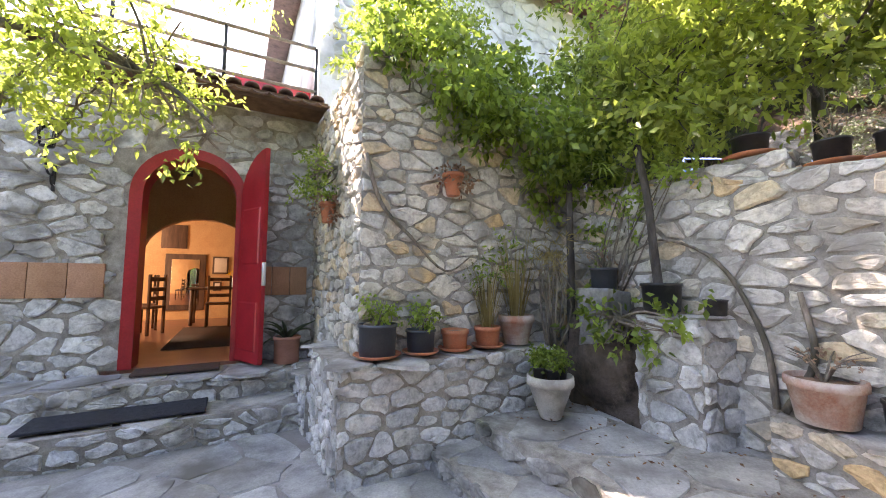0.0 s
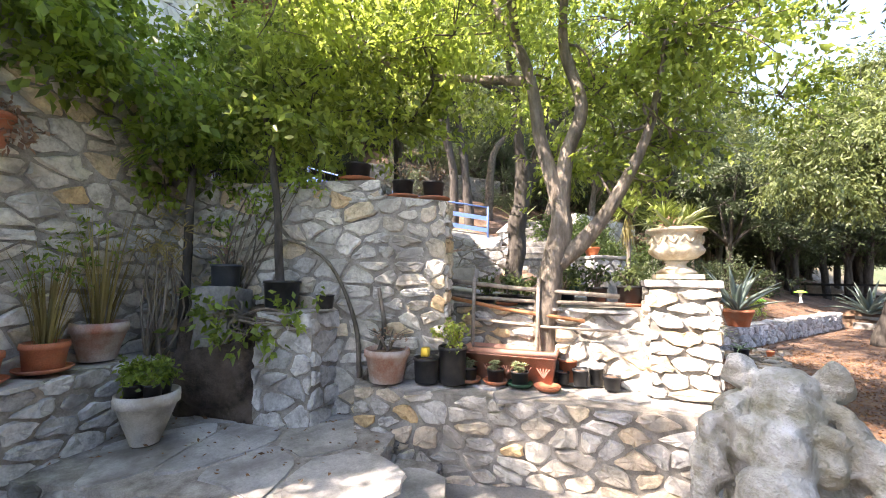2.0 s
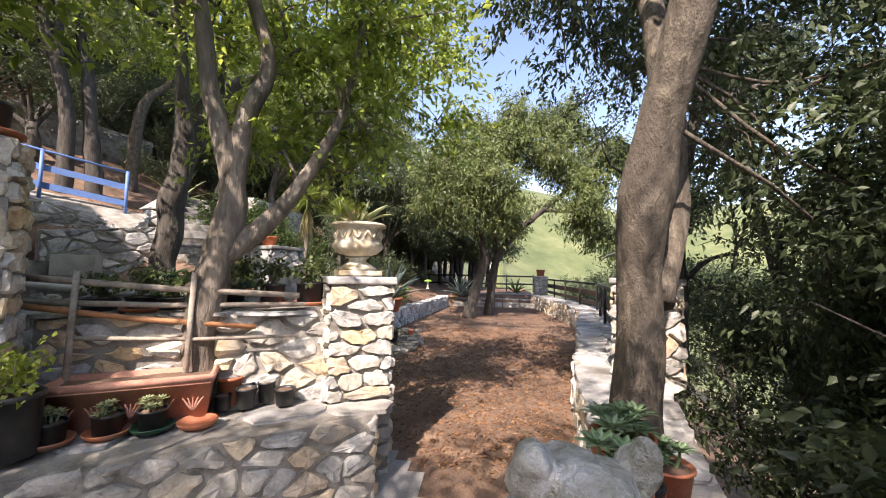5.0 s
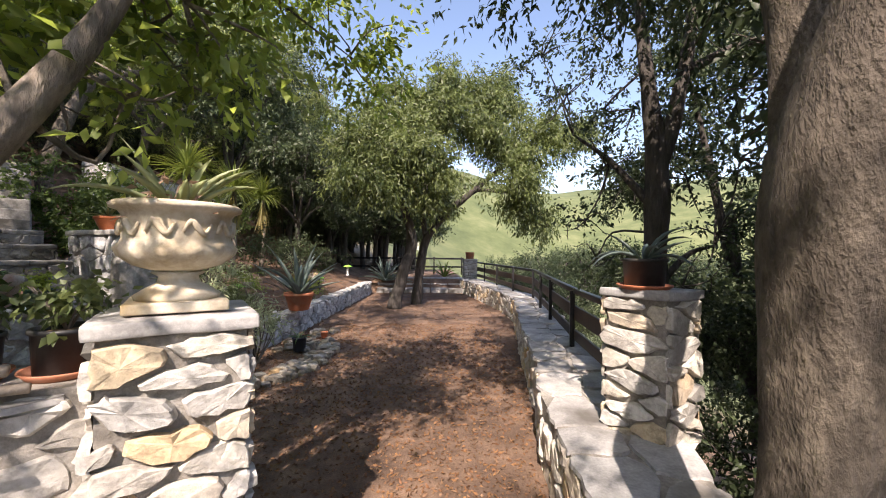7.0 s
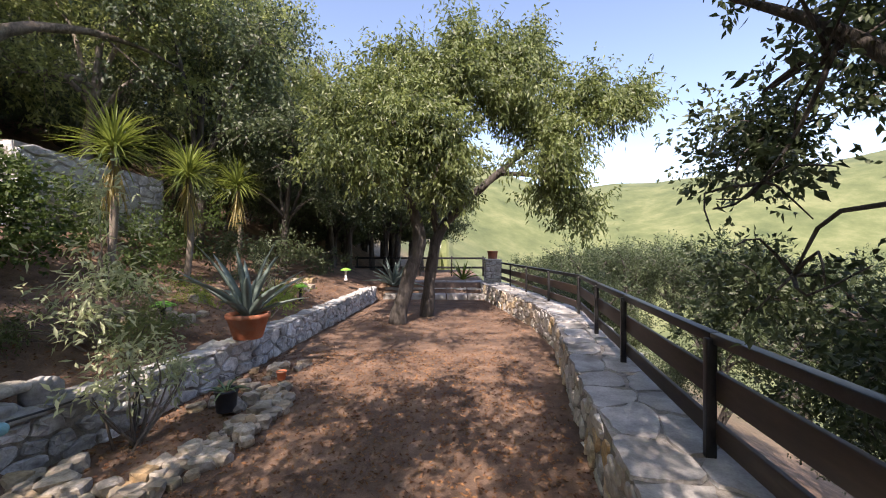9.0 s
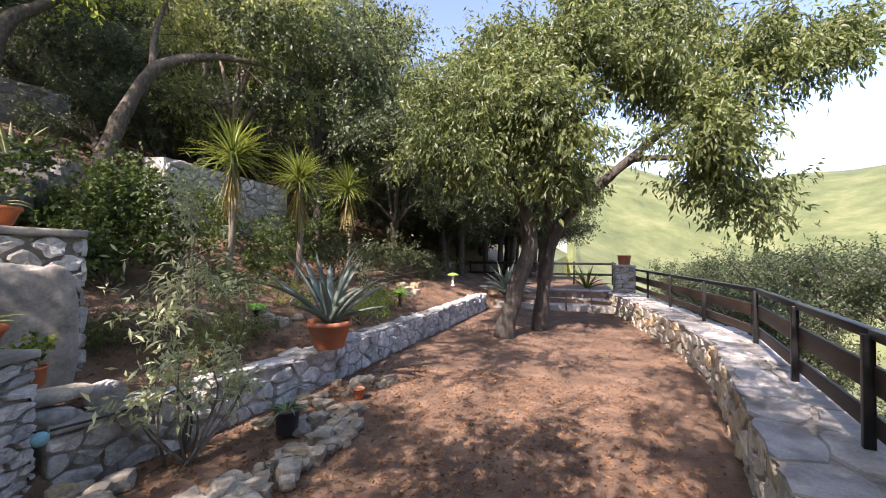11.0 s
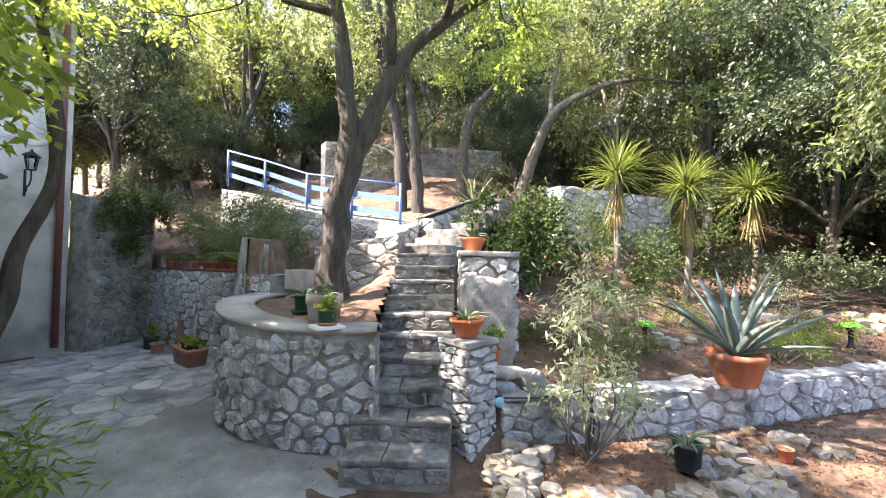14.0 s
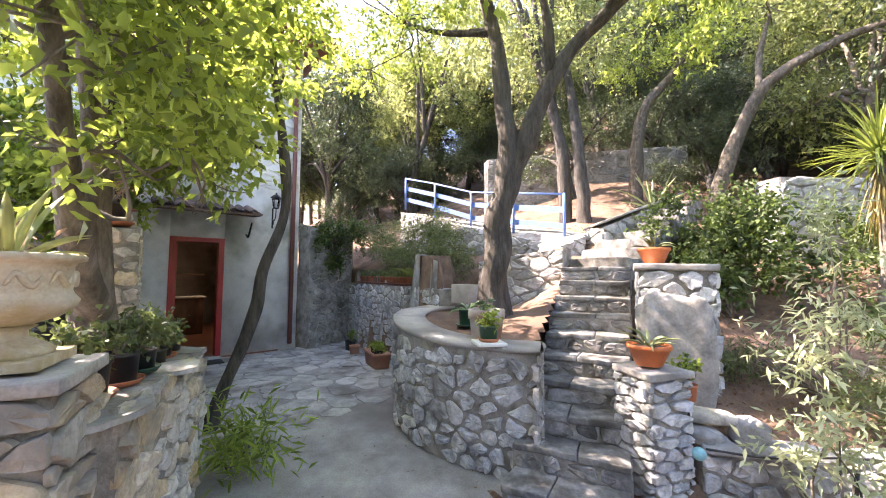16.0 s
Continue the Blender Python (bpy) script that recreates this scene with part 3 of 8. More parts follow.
def ground_z(x, y):
    g = -0.2 + 0.2 * smoothstep(0.6, 3.2, y) * (1 if x > -2.2 else 0) + (0.2 * smoothstep(-1.5, 2.0, y - x - 3) if x <= -2.2 else 0)
    edge = lerp_table(WALL_IN, y) + 0.3
    if x > edge:
        d = x - edge
        z = -1.3 - 0.42 * d - 0.9 * smoothstep(0, 2, d)
        far = math.hypot(x, y)
        z = max(z, -38)
        hill = 105 * smoothstep(120, 420, far) + 14 * noise.noise(Vector((x, y, 0)) / 90) * smoothstep(90, 200, far)
        return z + hill + 0.15 * noise.noise(Vector((x, y, 0)) * 0.8)
    if y > 15.4:
        k = smoothstep(15.6, 16.2, y)
        g = 0.46
        if y > 24:
            g -= 0.42 * (y - 24)
            g = max(g, -36)
            far = math.hypot(x, y)
            g += (105 * smoothstep(120, 420, far) + 14 * noise.noise(Vector((x, y, 0)) / 90) * smoothstep(90, 200, far)) * smoothstep(-2, 30, x + (y - 24) * 0.6)
        if x > -1.5:
            return g
    al, la = -0.929 * (x + 2.17) + 0.371 * (y - 4.70), 0.371 * (x + 2.17) + 0.929 * (y - 4.70)
    if -0.2 < al < 2.9 and -0.48 < la < 0.95:
        return min(g, 0.0) - 0.05 if al < 0.35 else (al - 0.35) * 0.56
    if in_court(x, y):
        return g
    if -0.3 < al < (2.95 if la > -0.7 else 3.5) and -2.2 < la <= -0.48:
        return 0.9
    xb = lerp_table(BED, y)
    if x > xb - 0.12 and y > 5.6:
        return g
    d = xb - x
    n1 = noise.noise(Vector((x, y, 3)) * 0.6) * 0.12
    bed = 0.34 + 0.30 * min(d, 2.6) + 0.56 * max(0, min(d, 40) - 2.6) + n1 * smoothstep(0.3, 2, d)
    if y < 7.0 and la < 0.6:
        s = -0.8 * (x + 4.8) + 0.6 * (y - 5.6)
        hill = max(1.12, 1.5 + 0.45 * min(s, 60)) + n1
        if y < 5.9 and x > -6:
            hill = 1.14 + 0.10 * max(0, -3.4 - x) + n1 * 0.4
            hill = max(hill, min(1.9, 0.3 + (-x - 3.0) * 0.42 + 0.5))
        k = smoothstep(6.2, 7.0, y)
        return hill * (1 - k) + bed * k
    return bed


def spread(lo, hi, fine_lo, fine_hi, step, grow):
    out, v, st = [], fine_lo, step
    while v > lo:
        st *= grow
        v -= st
        out.append(max(v, lo))
    out = out[::-1]
    v = fine_lo
    while v < fine_hi:
        out.append(v)
        v += step
    st = step
    while v < hi:
        out.append(v)
        st *= grow
        v += st
    out.append(hi)
    return out


xs, ys = spread(-700, 700, -10.5, 3.6, 0.14, 1.22), spread(-700, 900, -6.5, 17.0, 0.14, 1.22)
gv = np.array([(x, y, ground_z(x, y)) for y in ys for x in xs])
gi = np.arange(len(xs) * len(ys)).reshape(len(ys), len(xs))
gf = np.stack([gi[:-1, :-1], gi[:-1, 1:], gi[1:, 1:], gi[1:, :-1]], -1).reshape(-1, 4)


def ground_material():
    """Red soil with leaf litter near by, cement paving in the yard, green scrub far off; one sheet."""
    m, n, l, b = nodes_of("ground_soil")
    geo, sep = n.new("ShaderNodeNewGeometry"), n.new("ShaderNodeSeparateXYZ")
    l.new(geo.outputs["Position"], sep.inputs[0])

    def noise_ramp(scale, cols, detail=8):
        t, r = n.new("ShaderNodeTexNoise"), n.new("ShaderNodeValToRGB")
        t.inputs["Scale"].default_value, t.inputs["Detail"].default_value, t.inputs["Roughness"].default_value = scale, detail, 0.7
        l.new(geo.outputs["Position"], t.inputs["Vector"]), l.new(t.outputs[0], r.inputs[0])
        el = r.color_ramp.elements
        el[0].position, el[1].position = 0.3, 0.72
        el[0].color, el[1].color = (*cols[0], 1), (*cols[-1], 1)
        for i, c in enumerate(cols[1:-1]):
            el.new(0.3 + 0.42 * (i + 1) / (len(cols) - 1)).color = (*c, 1)
        return t, r

    t1, soil = noise_ramp(2.2, [(0.058, 0.039, 0.029), (0.145, 0.098, 0.070), (0.28, 0.192, 0.135)])
    t2, green = noise_ramp(0.045, [(0.055, 0.08, 0.03), (0.115, 0.14, 0.055), (0.20, 0.215, 0.10)])
    t3, fine = noise_ramp(70, [(0.35, 0.3, 0.27), (0.62, 0.58, 0.55), (0.9, 0.85, 0.8)])
    ln = n.new("ShaderNodeVectorMath")
    ln.operation = "LENGTH"
    l.new(geo.outputs["Position"], ln.inputs[0])
    mr = n.new("ShaderNodeMapRange")
    mr.inputs["From Min"].default_value, mr.inputs["From Max"].default_value = 26, 60
    l.new(ln.outputs["Value"], mr.inputs[0])
    ov = n.new("ShaderNodeMix")
    ov.data_type, ov.blend_type = "RGBA", "OVERLAY"
    ov.inputs["Factor"].default_value = 0.7
    l.new(soil.outputs[0], ov.inputs[6]), l.new(fine.outputs[0], ov.inputs[7])
    mx = n.new("ShaderNodeMix")
    mx.data_type = "RGBA"
    l.new(mr.outputs[0], mx.inputs["Factor"]), l.new(ov.outputs[2], mx.inputs[6]), l.new(green.outputs[0], mx.inputs[7])
    l.new(mx.outputs[2], b.inputs["Base Color"])
    b.inputs["Roughness"].default_value = 0.95
    bp = n.new("ShaderNodeBump")
    bp.inputs["Strength"].default_value, bp.inputs["Distance"].default_value = 0.6, 0.02
    l.new(t3.outputs[0], bp.inputs["Height"]), l.new(bp.outputs[0], b.inputs["Normal"])
    return m


ground = mesh_from_arrays("ground", gv, gf, ground_material())
ground.data.polygons.foreach_set("use_smooth", [True] * len(ground.data.polygons))
tagged(ground, "red earth ground with fallen leaves, falling away to green hills", "ground", kind="structure")


def structure(name, label, category="wall"):
    return thing(name, label, category, kind="structure")


# paving of the yards -------------------------------------------------
pave_poly = [(0.95, -9), (0.66, 0.6), (0.72, 1.0), (0.15, 2.05), (-0.30, 2.75), (-1.2, 3.55), (-2.0, 4.25), (-2.5, 4.9), (-4.4, 4.3), (-5.2, 3.6), (-6.3, 2.85), (-8.65, 1.15), (-9.2, 0.3), (-3.6, -3.7), (-0.2, -7.2)]
in_pave = inside(pave_poly)
pave = structure("pavement", "grey cement and flagstone yard pavement, worn", "pavement")
pvs, pfs, pid = [], [], {}
gx, gy = np.arange(-9.4, 1.2, 0.12), np.arange(-9, 5.2, 0.12)
for j, y in enumerate(gy):
    for i, x in enumerate(gx):
        if in_pave(x, y):
            pid[i, j] = len(pvs)
            pvs.append((x, y, ground_z(x, y) + 0.012 + 0.006 * noise.noise(Vector((x, y, 0)) * 3)))
for (i, j) in list(pid):
    q = [(i, j), (i + 1, j), (i + 1, j + 1), (i, j + 1)]
    if all(k in pid for k in q):
        pfs.append(tuple(pid[k] for k in q))
raw("cement_bed", pvs, pfs, M_PAVE, pave, smooth=True)
yard_z = lambda x, y: ground_z(x, y) + 0.018
rubble(pave, flat_place((-9.5, -1.2), (1, 0), yard_z), 8.5, 6.0, 0.34, M_FLAG, 11, 0.004, 1.3, keep=lambda u, v: in_pave(-9.5 + u, -1.2 + v) and u + 0.9 * v < 9.0 and not (S_inv(-9.5 + u, -1.2 + v)[0] < 3.0), gap=0.012, near=(-5, 1, 0), name="flagstone", flat=0.96, singles=200)
rubble(pave, flat_place((-3.2, -6.5), (1, 0), yard_z), 4.2, 6.6, 0.42, M_FLAG, 12, 0.004, 1.2, keep=lambda u, v: in_pave(-3.2 + u, -6.5 + v) and S_inv(-3.2 + u, -6.5 + v)[0] < 0.55 and S_inv(-3.2 + u, -6.5 + v)[1] > 1.3, gap=0.014, near=(-1.5, -3, 0), name="flagstone", flat=0.96, singles=120)


def S_inv(x, y):
    return ((y - x) * RT, (x + y + 7.1) * RT)


# low wall with the walkway along the valley side -----------------------
wv = structure("wall_valley", "low limestone wall with a flagstone walkway on top")
part("wall_core", ribbon([(x, y) for x, y in WALL_IN], [(x, y) for x, y in WALL_OUT], -1.9, 0.47), M_MORTAR, wv, smooth=False)
pl_in, len_in = bend([Vector(p) for p in WALL_IN], -0.25, -1)
rubble(wv, pl_in, len_in, 0.71, 0.19, M_STONE, 21, 0.022, 1.5, near=(1.3, 5, 0), singles=260)
pl_out, len_out = bend([Vector(p) for p in WALL_OUT], -0.9, 1)
rubble(wv, pl_out, len_out, 1.35, 0.24, M_STONE, 22, 0.03, 1.5, singles=0)
pl_end, len_end = face(WALL_IN[0], WALL_OUT[0], -0.25)
rubble(wv, pl_end, len_end, 0.7, 0.18, M_STONE, 23, 0.02)


def walk_place(u, v, o):
    y = 0.5 + u
    a, b = lerp_table(WALL_IN, y), lerp_table(WALL_OUT, y)
    return (a - 0.02 + (b - a + 0.04) * v, y, 0.475 + o)


rubble(wv, walk_place, 15.1, 1.0, 0.42, M_FLAG, 24, 0.012, 1.0, gap=0.014, near=(1.6, 5, 0), name="flagstone", flat=0.97, singles=150)

# pillar with the agave pot on the walkway
def stone_pillar(name, label, cx, cy, w, z0, z1, rz, mat, seed, size=0.17, cap=True):
    e = structure(name, label, "pillar")
    part("pillar_core", box((w - 0.03, w - 0.03, z1 - z0), (cx, cy, (z0 + z1) / 2), rz=rz), M_MORTAR, e, smooth=False)
    c, s = math.cos(radians(rz)), math.sin(radians(rz))
    cor = [(cx + (a * c - b * s) * w / 2, cy + (a * s + b * c) * w / 2) for a, b in ((-1, -1), (1, -1), (1, 1), (-1, 1))]
    for i in range(4):
        p, ln = face(cor[i], cor[(i + 1) % 4], z0)
        rubble(e, p, ln, z1 - z0 - (0.05 if cap else 0), size, mat, seed + i, 0.018, 2.9, jitter=0.33, gap=0.011, flat=0.9)
    if cap:
        bm = box((w + 0.04, w + 0.04, 0.05), (cx, cy, z1 - 0.02), 0.012, rz=rz, cuts=3, rough_edge=0.012)
        part("cap_slab", bm, M_FLAG, e)
    return e


stone_pillar("pillar_walkway", "square limestone pillar on the walkway wall", 1.56, 3.36, 0.38, 0.40, 1.30, 32, M_STONE, 31, 0.15)
stone_pillar("pillar_urn", "limestone gate pillar under a cream urn", -0.70, 2.58, 0.43, -0.2, 1.28, 31, M_STONE, 41, 0.165)
stone_pillar("pillar_far", "grey stone pillar at the end of the railing", 2.05, 15.9, 0.50, 0.4, 1.22, 0, M_STONE_GREY, 51)
stone_pillar("pillar_steps", "pale stone pillar beside the garden steps", -2.52, 5.42, 0.34, -0.02, 0.93, 22, M_STONE_GREY, 61, 0.125)

# railing ----------------------------------------------------------------
rail_line = [(1.60, 3.60), (1.84, 5.25), (2.16, 6.9), (2.40, 8.15), (2.70, 9.65), (2.62, 11.2), (2.50, 12.8), (2.38, 14.4), (2.28, 15.75)]
railing = thing("railing", "black painted iron railing on the walkway wall", "railing")
for (x, y) in rail_line[1:-1]:
    part("post", box((0.05, 0.05, 0.62), (x, y, 0.79), 0.006, rz=-14), M_IRON, railing)
for zz, h, w in ((1.10, 0.055, 0.06), (0.86, 0.15, 0.03), (0.62, 0.11, 0.03)):
    for (x0, y0), (x1, y1) in zip(rail_line, rail_line[1:]):
        ln = math.hypot(x1 - x0, y1 - y0)
        b_ = box((w, ln, h), ((x0 + x1) / 2 + 0.03, (y0 + y1) / 2, zz), 0.006, rz=-math.degrees(math.atan2(x1 - x0, y1 - y0)))
        part("top_rail" if zz > 1 else "board", b_, M_IRON if zz > 1 else M_BOARD, railing)

# garden bed wall -----------------------------------------------------------
gw = structure("wall_bed", "low dry grey stone wall holding the planted bed")
gw_in = [(x - 0.24, y) for x, y in BED]
part("wall_core", ribbon(gw_in, BED, -0.1, [0.40, 0.40, 0.42, 0.42, 0.42, 0.40]), M_MORTAR, gw, smooth=False)
pg, lg = bend(BED, 0.0, 1)
rubble(gw, pg, lg, 0.40, 0.15, M_STONE_GREY, 71, 0.03, 1.6, near=(-2, 7, 0), singles=230, jitter=0.45)
def bed_top(u, v, o):
    y = 5.7 + u
    x = lerp_table(BED, y)
    return (x - 0.26 + v, y, 0.41 + o)
rubble(gw, bed_top, 8.9, 0.30, 0.26, M_STONE_GREY, 72, 0.035, 1.3, singles=60, near=(-2, 6, 0))

# garden steps ---------------------------------------------------------------
SD, SW = Vector((-0.929, 0.371)), Vector((0.371, 0.929))
stair0 = Vector((-2.17, 4.70))
steps = structure("garden_steps", "worn grey stone garden steps, uneven treads", "steps")
RISE, RUN = 0.170, 0.283
for i in range(10):
    c = stair0 + SD * (RUN * i + 0.30)
    wd = 0.80 + 0.02 * math.sin(i * 2.3)
    core = box((0.62, wd, 0.30), (c.x, c.y, RISE * (i + 1) - 0.19), rz=math.degrees(math.atan2(SD.y, SD.x)))
    part("step_core", core, M_MORTAR, steps, smooth=False)
    f0 = stair0 + SD * (RUN * i - 0.01)
    a, b = f0 - SW * wd / 2, f0 + SW * wd / 2
    p, ln = face(a, b, RISE * i)
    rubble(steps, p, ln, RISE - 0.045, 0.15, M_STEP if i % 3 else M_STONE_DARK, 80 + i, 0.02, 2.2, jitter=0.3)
    rng = np.random.default_rng(900 + i)
    cut = rng.uniform(0.38, 0.62)
    for k, (w0, w1) in enumerate(((0, cut), (cut, 1))):
        cc = stair0 + SD * (RUN * i + 0.155) + SW * (((w0 + w1) / 2 - 0.5) * wd)
        part("tread", box((0.37, (w1 - w0) * wd - 0.008, 0.05), (cc.x, cc.y, RISE * (i + 1) - 0.025), 0.012, rz=math.degrees(math.atan2(SD.y, SD.x)), cuts=2, rough_edge=0.02), M_STEP, steps)

# curved planter --------------------------------------------------------------
PC, PR = Vector((-4.30, 4.87)), 1.68
ang = [radians(a) for a in range(8, 147, 6)]
arc = [(PC.x + PR * math.cos(0.02 - a), PC.y + PR * math.sin(0.02 - a)) for a in ang]
arc_in = [(PC.x + (PR - 0.30) * math.cos(0.02 - a), PC.y + (PR - 0.30) * math.sin(0.02 - a)) for a in ang]
arc = [(-2.52, 4.60)] + arc
arc_in = [(-2.80, 4.70)] + arc_in
rim_z = [1.03 + 0.11 * smoothstep(0.5, 1.9, a) for a in [0.0] + ang]
planter = structure("planter_wall", "curved white-grey rubble planter wall with cement rim")
part("wall_core", ribbon(arc_in, arc, -0.1, [z - 0.045 for z in rim_z]), M_MORTAR, planter, smooth=False)
pa, la = bend(arc, 0.0, -1)
rubble(planter, pa, la, 1.05, 0.145, M_STONE_GREY, 101, 0.034, 1.5, near=(-2.8, 3.8, 0.5), singles=300, gap=0.017, keep=lambda u, v: v < 0.94 + 0.07 * smoothstep(0.9, 3.0, u))
rim_o = [(PC.x + (PR + 0.03) * math.cos(0.02 - a), PC.y + (PR + 0.03) * math.sin(0.02 - a)) for a in ang]
rim_i = [(PC.x + (PR - 0.34) * math.cos(0.02 - a), PC.y + (PR - 0.34) * math.sin(0.02 - a)) for a in ang]
rim_o, rim_i = [(-2.50, 4.62)] + rim_o, [(-2.82, 4.72)] + rim_i
rim_bm = ribbon(rim_i, rim_o, 0.0, rim_z)
for v in rim_bm.verts:
    if v.co.z == 0.0:
        v.co.z = rim_z[min(range(len(rim_z)), key=lambda k: (Vector(rim_o[k]) - v.co.xy).length)] - 0.043
part("rim", rim_bm, M_COPING, planter, "smooth cement rim")

soil_poly = [(-2.66, 4.56)] + [(PC.x + (PR - 0.28) * math.cos(0.02 - a), PC.y + (PR - 0.28) * math.sin(0.02 - a)) for a in ang] + [(-5.9, 5.2), (-5.4, 5.7), (-4.95, 5.42)]
in_soil = inside(soil_poly)
sv, sf, sid = [], [], {}
for j in range(40):
    for i in range(60):
        x, y = -6.0 + 0.06 * i, 3.3 + 0.06 * j
        if in_soil(x, y):
            al = -0.929 * (x + 2.17) + 0.371 * (y - 4.70)
            near_steps = min(1.0, max(0.0, 1 + (0.371 * (x + 2.17) + 0.929 * (y - 4.70) + 0.4) / 0.8))
            sid[i, j] = len(sv)
            sv.append((x, y, 0.98 + 0.10 * (1 - smoothstep(-4.4, -2.7, x)) + 0.24 * max(0.0, al - 0.9) * near_steps + 0.03 * noise.noise(Vector((x, y, 0)) * 4) + 0.012 * noise.noise(Vector((x, y, 5)) * 15)))
for (i, j) in list(sid):
    q = [(i, j), (i + 1, j), (i + 1, j + 1), (i, j + 1)]
    if all(k in sid for k in q):
        sf.append(tuple(sid[k] for k in q))
tagged(raw("planter_soil", sv, sf, M_SOIL, smooth=True), "dark earth with dry leaves filling the round planter", "earth", kind="structure")

# rock and pedestal beside the steps
rockc = stair0 + SD * 1.34 + SW * 0.74
pedc = stair0 + SD * 1.80 + SW * 0.78
bowlc = stair0 + SD * 1.72 + SW * 0.62
def boulder(name, label, at, size, mat, seed, cat="rock", rz=0.0, sub=3, rough=0.22, boxy=0.65):
    bm = bmesh.new()
    bmesh.ops.create_icosphere(bm, subdivisions=sub, radius=0.5)
    off = Vector((seed * 3.7, seed * 1.3, 0))
    for v in bm.verts:
        k = 1 + rough * noise.noise(v.co * 2.2 + off) + rough * 0.5 * noise.noise(v.co * 5 + off)
        v.co = Vector([math.copysign(abs(c * 2) ** boxy / 2, c) for c in v.co]) * k
    bmesh.ops.transform(bm, matrix=pose(*at, 0, 0, rz) @ Matrix.Diagonal((*size, 1)), verts=bm.verts[:])
    return tagged(link(name, bm, mat, smooth=sub > 2), label, cat)
boulder("standing_rock", "large grey weathered rock slab beside the steps", (rockc.x, rockc.y, 0.92), (0.30, 0.54, 1.12), M_STONE_DARK, 5, rz=158, sub=5, rough=0.22, boxy=0.42)
ped = structure("pedestal_steps", "grey stone pedestal beside the garden steps", "pedestal")
part("pedestal_core", box((0.70, 0.58, 1.5), (pedc.x, pedc.y, 0.9), rz=158), M_MORTAR, ped, smooth=False)
pc4 = [pedc + SD * a * 0.37 + SW * b * 0.31 for a, b in ((-1, -1), (-1, 1), (1, 1), (1, -1))]
for i in range(4):
    p, ln = face(pc4[i], pc4[(i + 1) % 4], 0.2)
    rubble(ped, p, ln, 1.45, 0.18, M_STONE_GREY, 110 + i, 0.02, 1.6)
part("cap_slab", box((0.80, 0.68, 0.06), (pedc.x, pedc.y, 1.68), 0.015, rz=158, cuts=3, rough_edge=0.015), M_FLAG, ped)

# walls of the lower yard ---------------------------------------------------
def wall_block(name, label, pts, z0, z1, faces, mat, seed, size=0.2, proud=0.024, aspect=2.1, cap=None, near=None, singles=300, gap=0.013):
    """A solid on plan points (anticlockwise); faces: indices of the sides that carry stones."""
    e = structure(name, label)
    tops = z1 if hasattr(z1, "__len__") else [z1] * len(pts)
    part("wall_core", prism(pts, z0, tops), M_MORTAR, e, smooth=False)
    for i in faces:
        j = (i + 1) % len(pts)
        p, ln = face(pts[i], pts[j], z0)
        h = max(tops[i], tops[j]) - z0
        sl = (tops[j] - tops[i]) / ln
        k = math.hypot(1, sl)
        top = (-sl / k, 1 / k, (tops[i] - z0) / k)
        rubble(e, p, ln, h, size * 0.8, mat, seed + i, proud, aspect, top=top, near=near, singles=singles // max(1, len(faces)), gap=gap)
    if cap:
        area = list(pts)
        ox, oy = min(p[0] for p in pts) - 0.05, min(p[1] for p in pts) - 0.05
        w, h = max(p[0] for p in pts) - ox + 0.05, max(p[1] for p in pts) - oy + 0.05
        ins = inside(area)
        rubble(e, flat_place((ox, oy), (1, 0), cap[0]), w, h, cap[1], M_FLAG, seed + 50, 0.010, 1.2, keep=lambda u, v: ins(ox + u, oy + v), name="coping_stone", flat=0.975, singles=60)
    return e


wall_block("wall_creeper", "tall house buttress wall of limestone rubble with creepers", [S(0.14, 0), S(0.14, 2.05), S(2.75, 2.05), S(2.75, 0)], -0.2, 3.25, (0, 1), M_STONE, 120, 0.19, near=(-2.2, -2, 1.4), singles=520)
wall_block("wall_pot_ledge", "stone ledge wall with flat coping for flower pots", [S(-0.08, 1.25), S(-0.08, 2.33), S(1.95, 2.33), S(1.95, 2.05), S(0.14, 2.05), S(0.14, 1.25)], -0.22, 0.64, (0, 1), M_STONE_GREY, 130, 0.20, cap=(0.645, 0.34))
wall_block("wall_side_ledge", "lower stone ledge beside the house steps", [S(-0.12, 0.55), S(-0.12, 1.25), S(0.14, 1.25), S(0.14, 0.55)], -0.22, 0.36, (0,), M_STONE_GREY, 135, 0.18, cap=(0.365, 0.26))
wall_block("wall_yard", "tall limestone rubble wall with ochre stones and pots on top", [S(2.36, 2.05), S(2.36, 4.60), S(2.72, 4.60), S(2.72, 2.05)], -0.2, [2.2, 1.93, 1.93, 2.2], (0, 1, 2), M_STONE, 140, 0.195, cap=None, near=(-2.6, 1.2, 1), singles=450)
wall_block("wall_yard_step", "raised top course of the tall rubble wall", [S(2.37, 2.6), S(2.37, 4.02), S(2.71, 4.02), S(2.71, 2.6)], 1.9, 2.13, (0, 1), M_STONE, 145, 0.16)
E0, E1 = (-2.26, 1.72), (-0.80, 2.44)
EB0, EB1 = (-2.42, 2.03), (-0.96, 2.76)
wall_block("wall_terrace", "limestone terrace wall with pots standing on its top", [E0, E1, EB1, EB0], -0.2, [1.02, 1.08, 1.08, 1.02], (0, 2), M_STONE, 150, 0.20, near=(-1.2, 2, 0.5), cap=(1.045, 0.28))
L0, L1 = (-2.28, 0.74), (-0.42, 2.24)
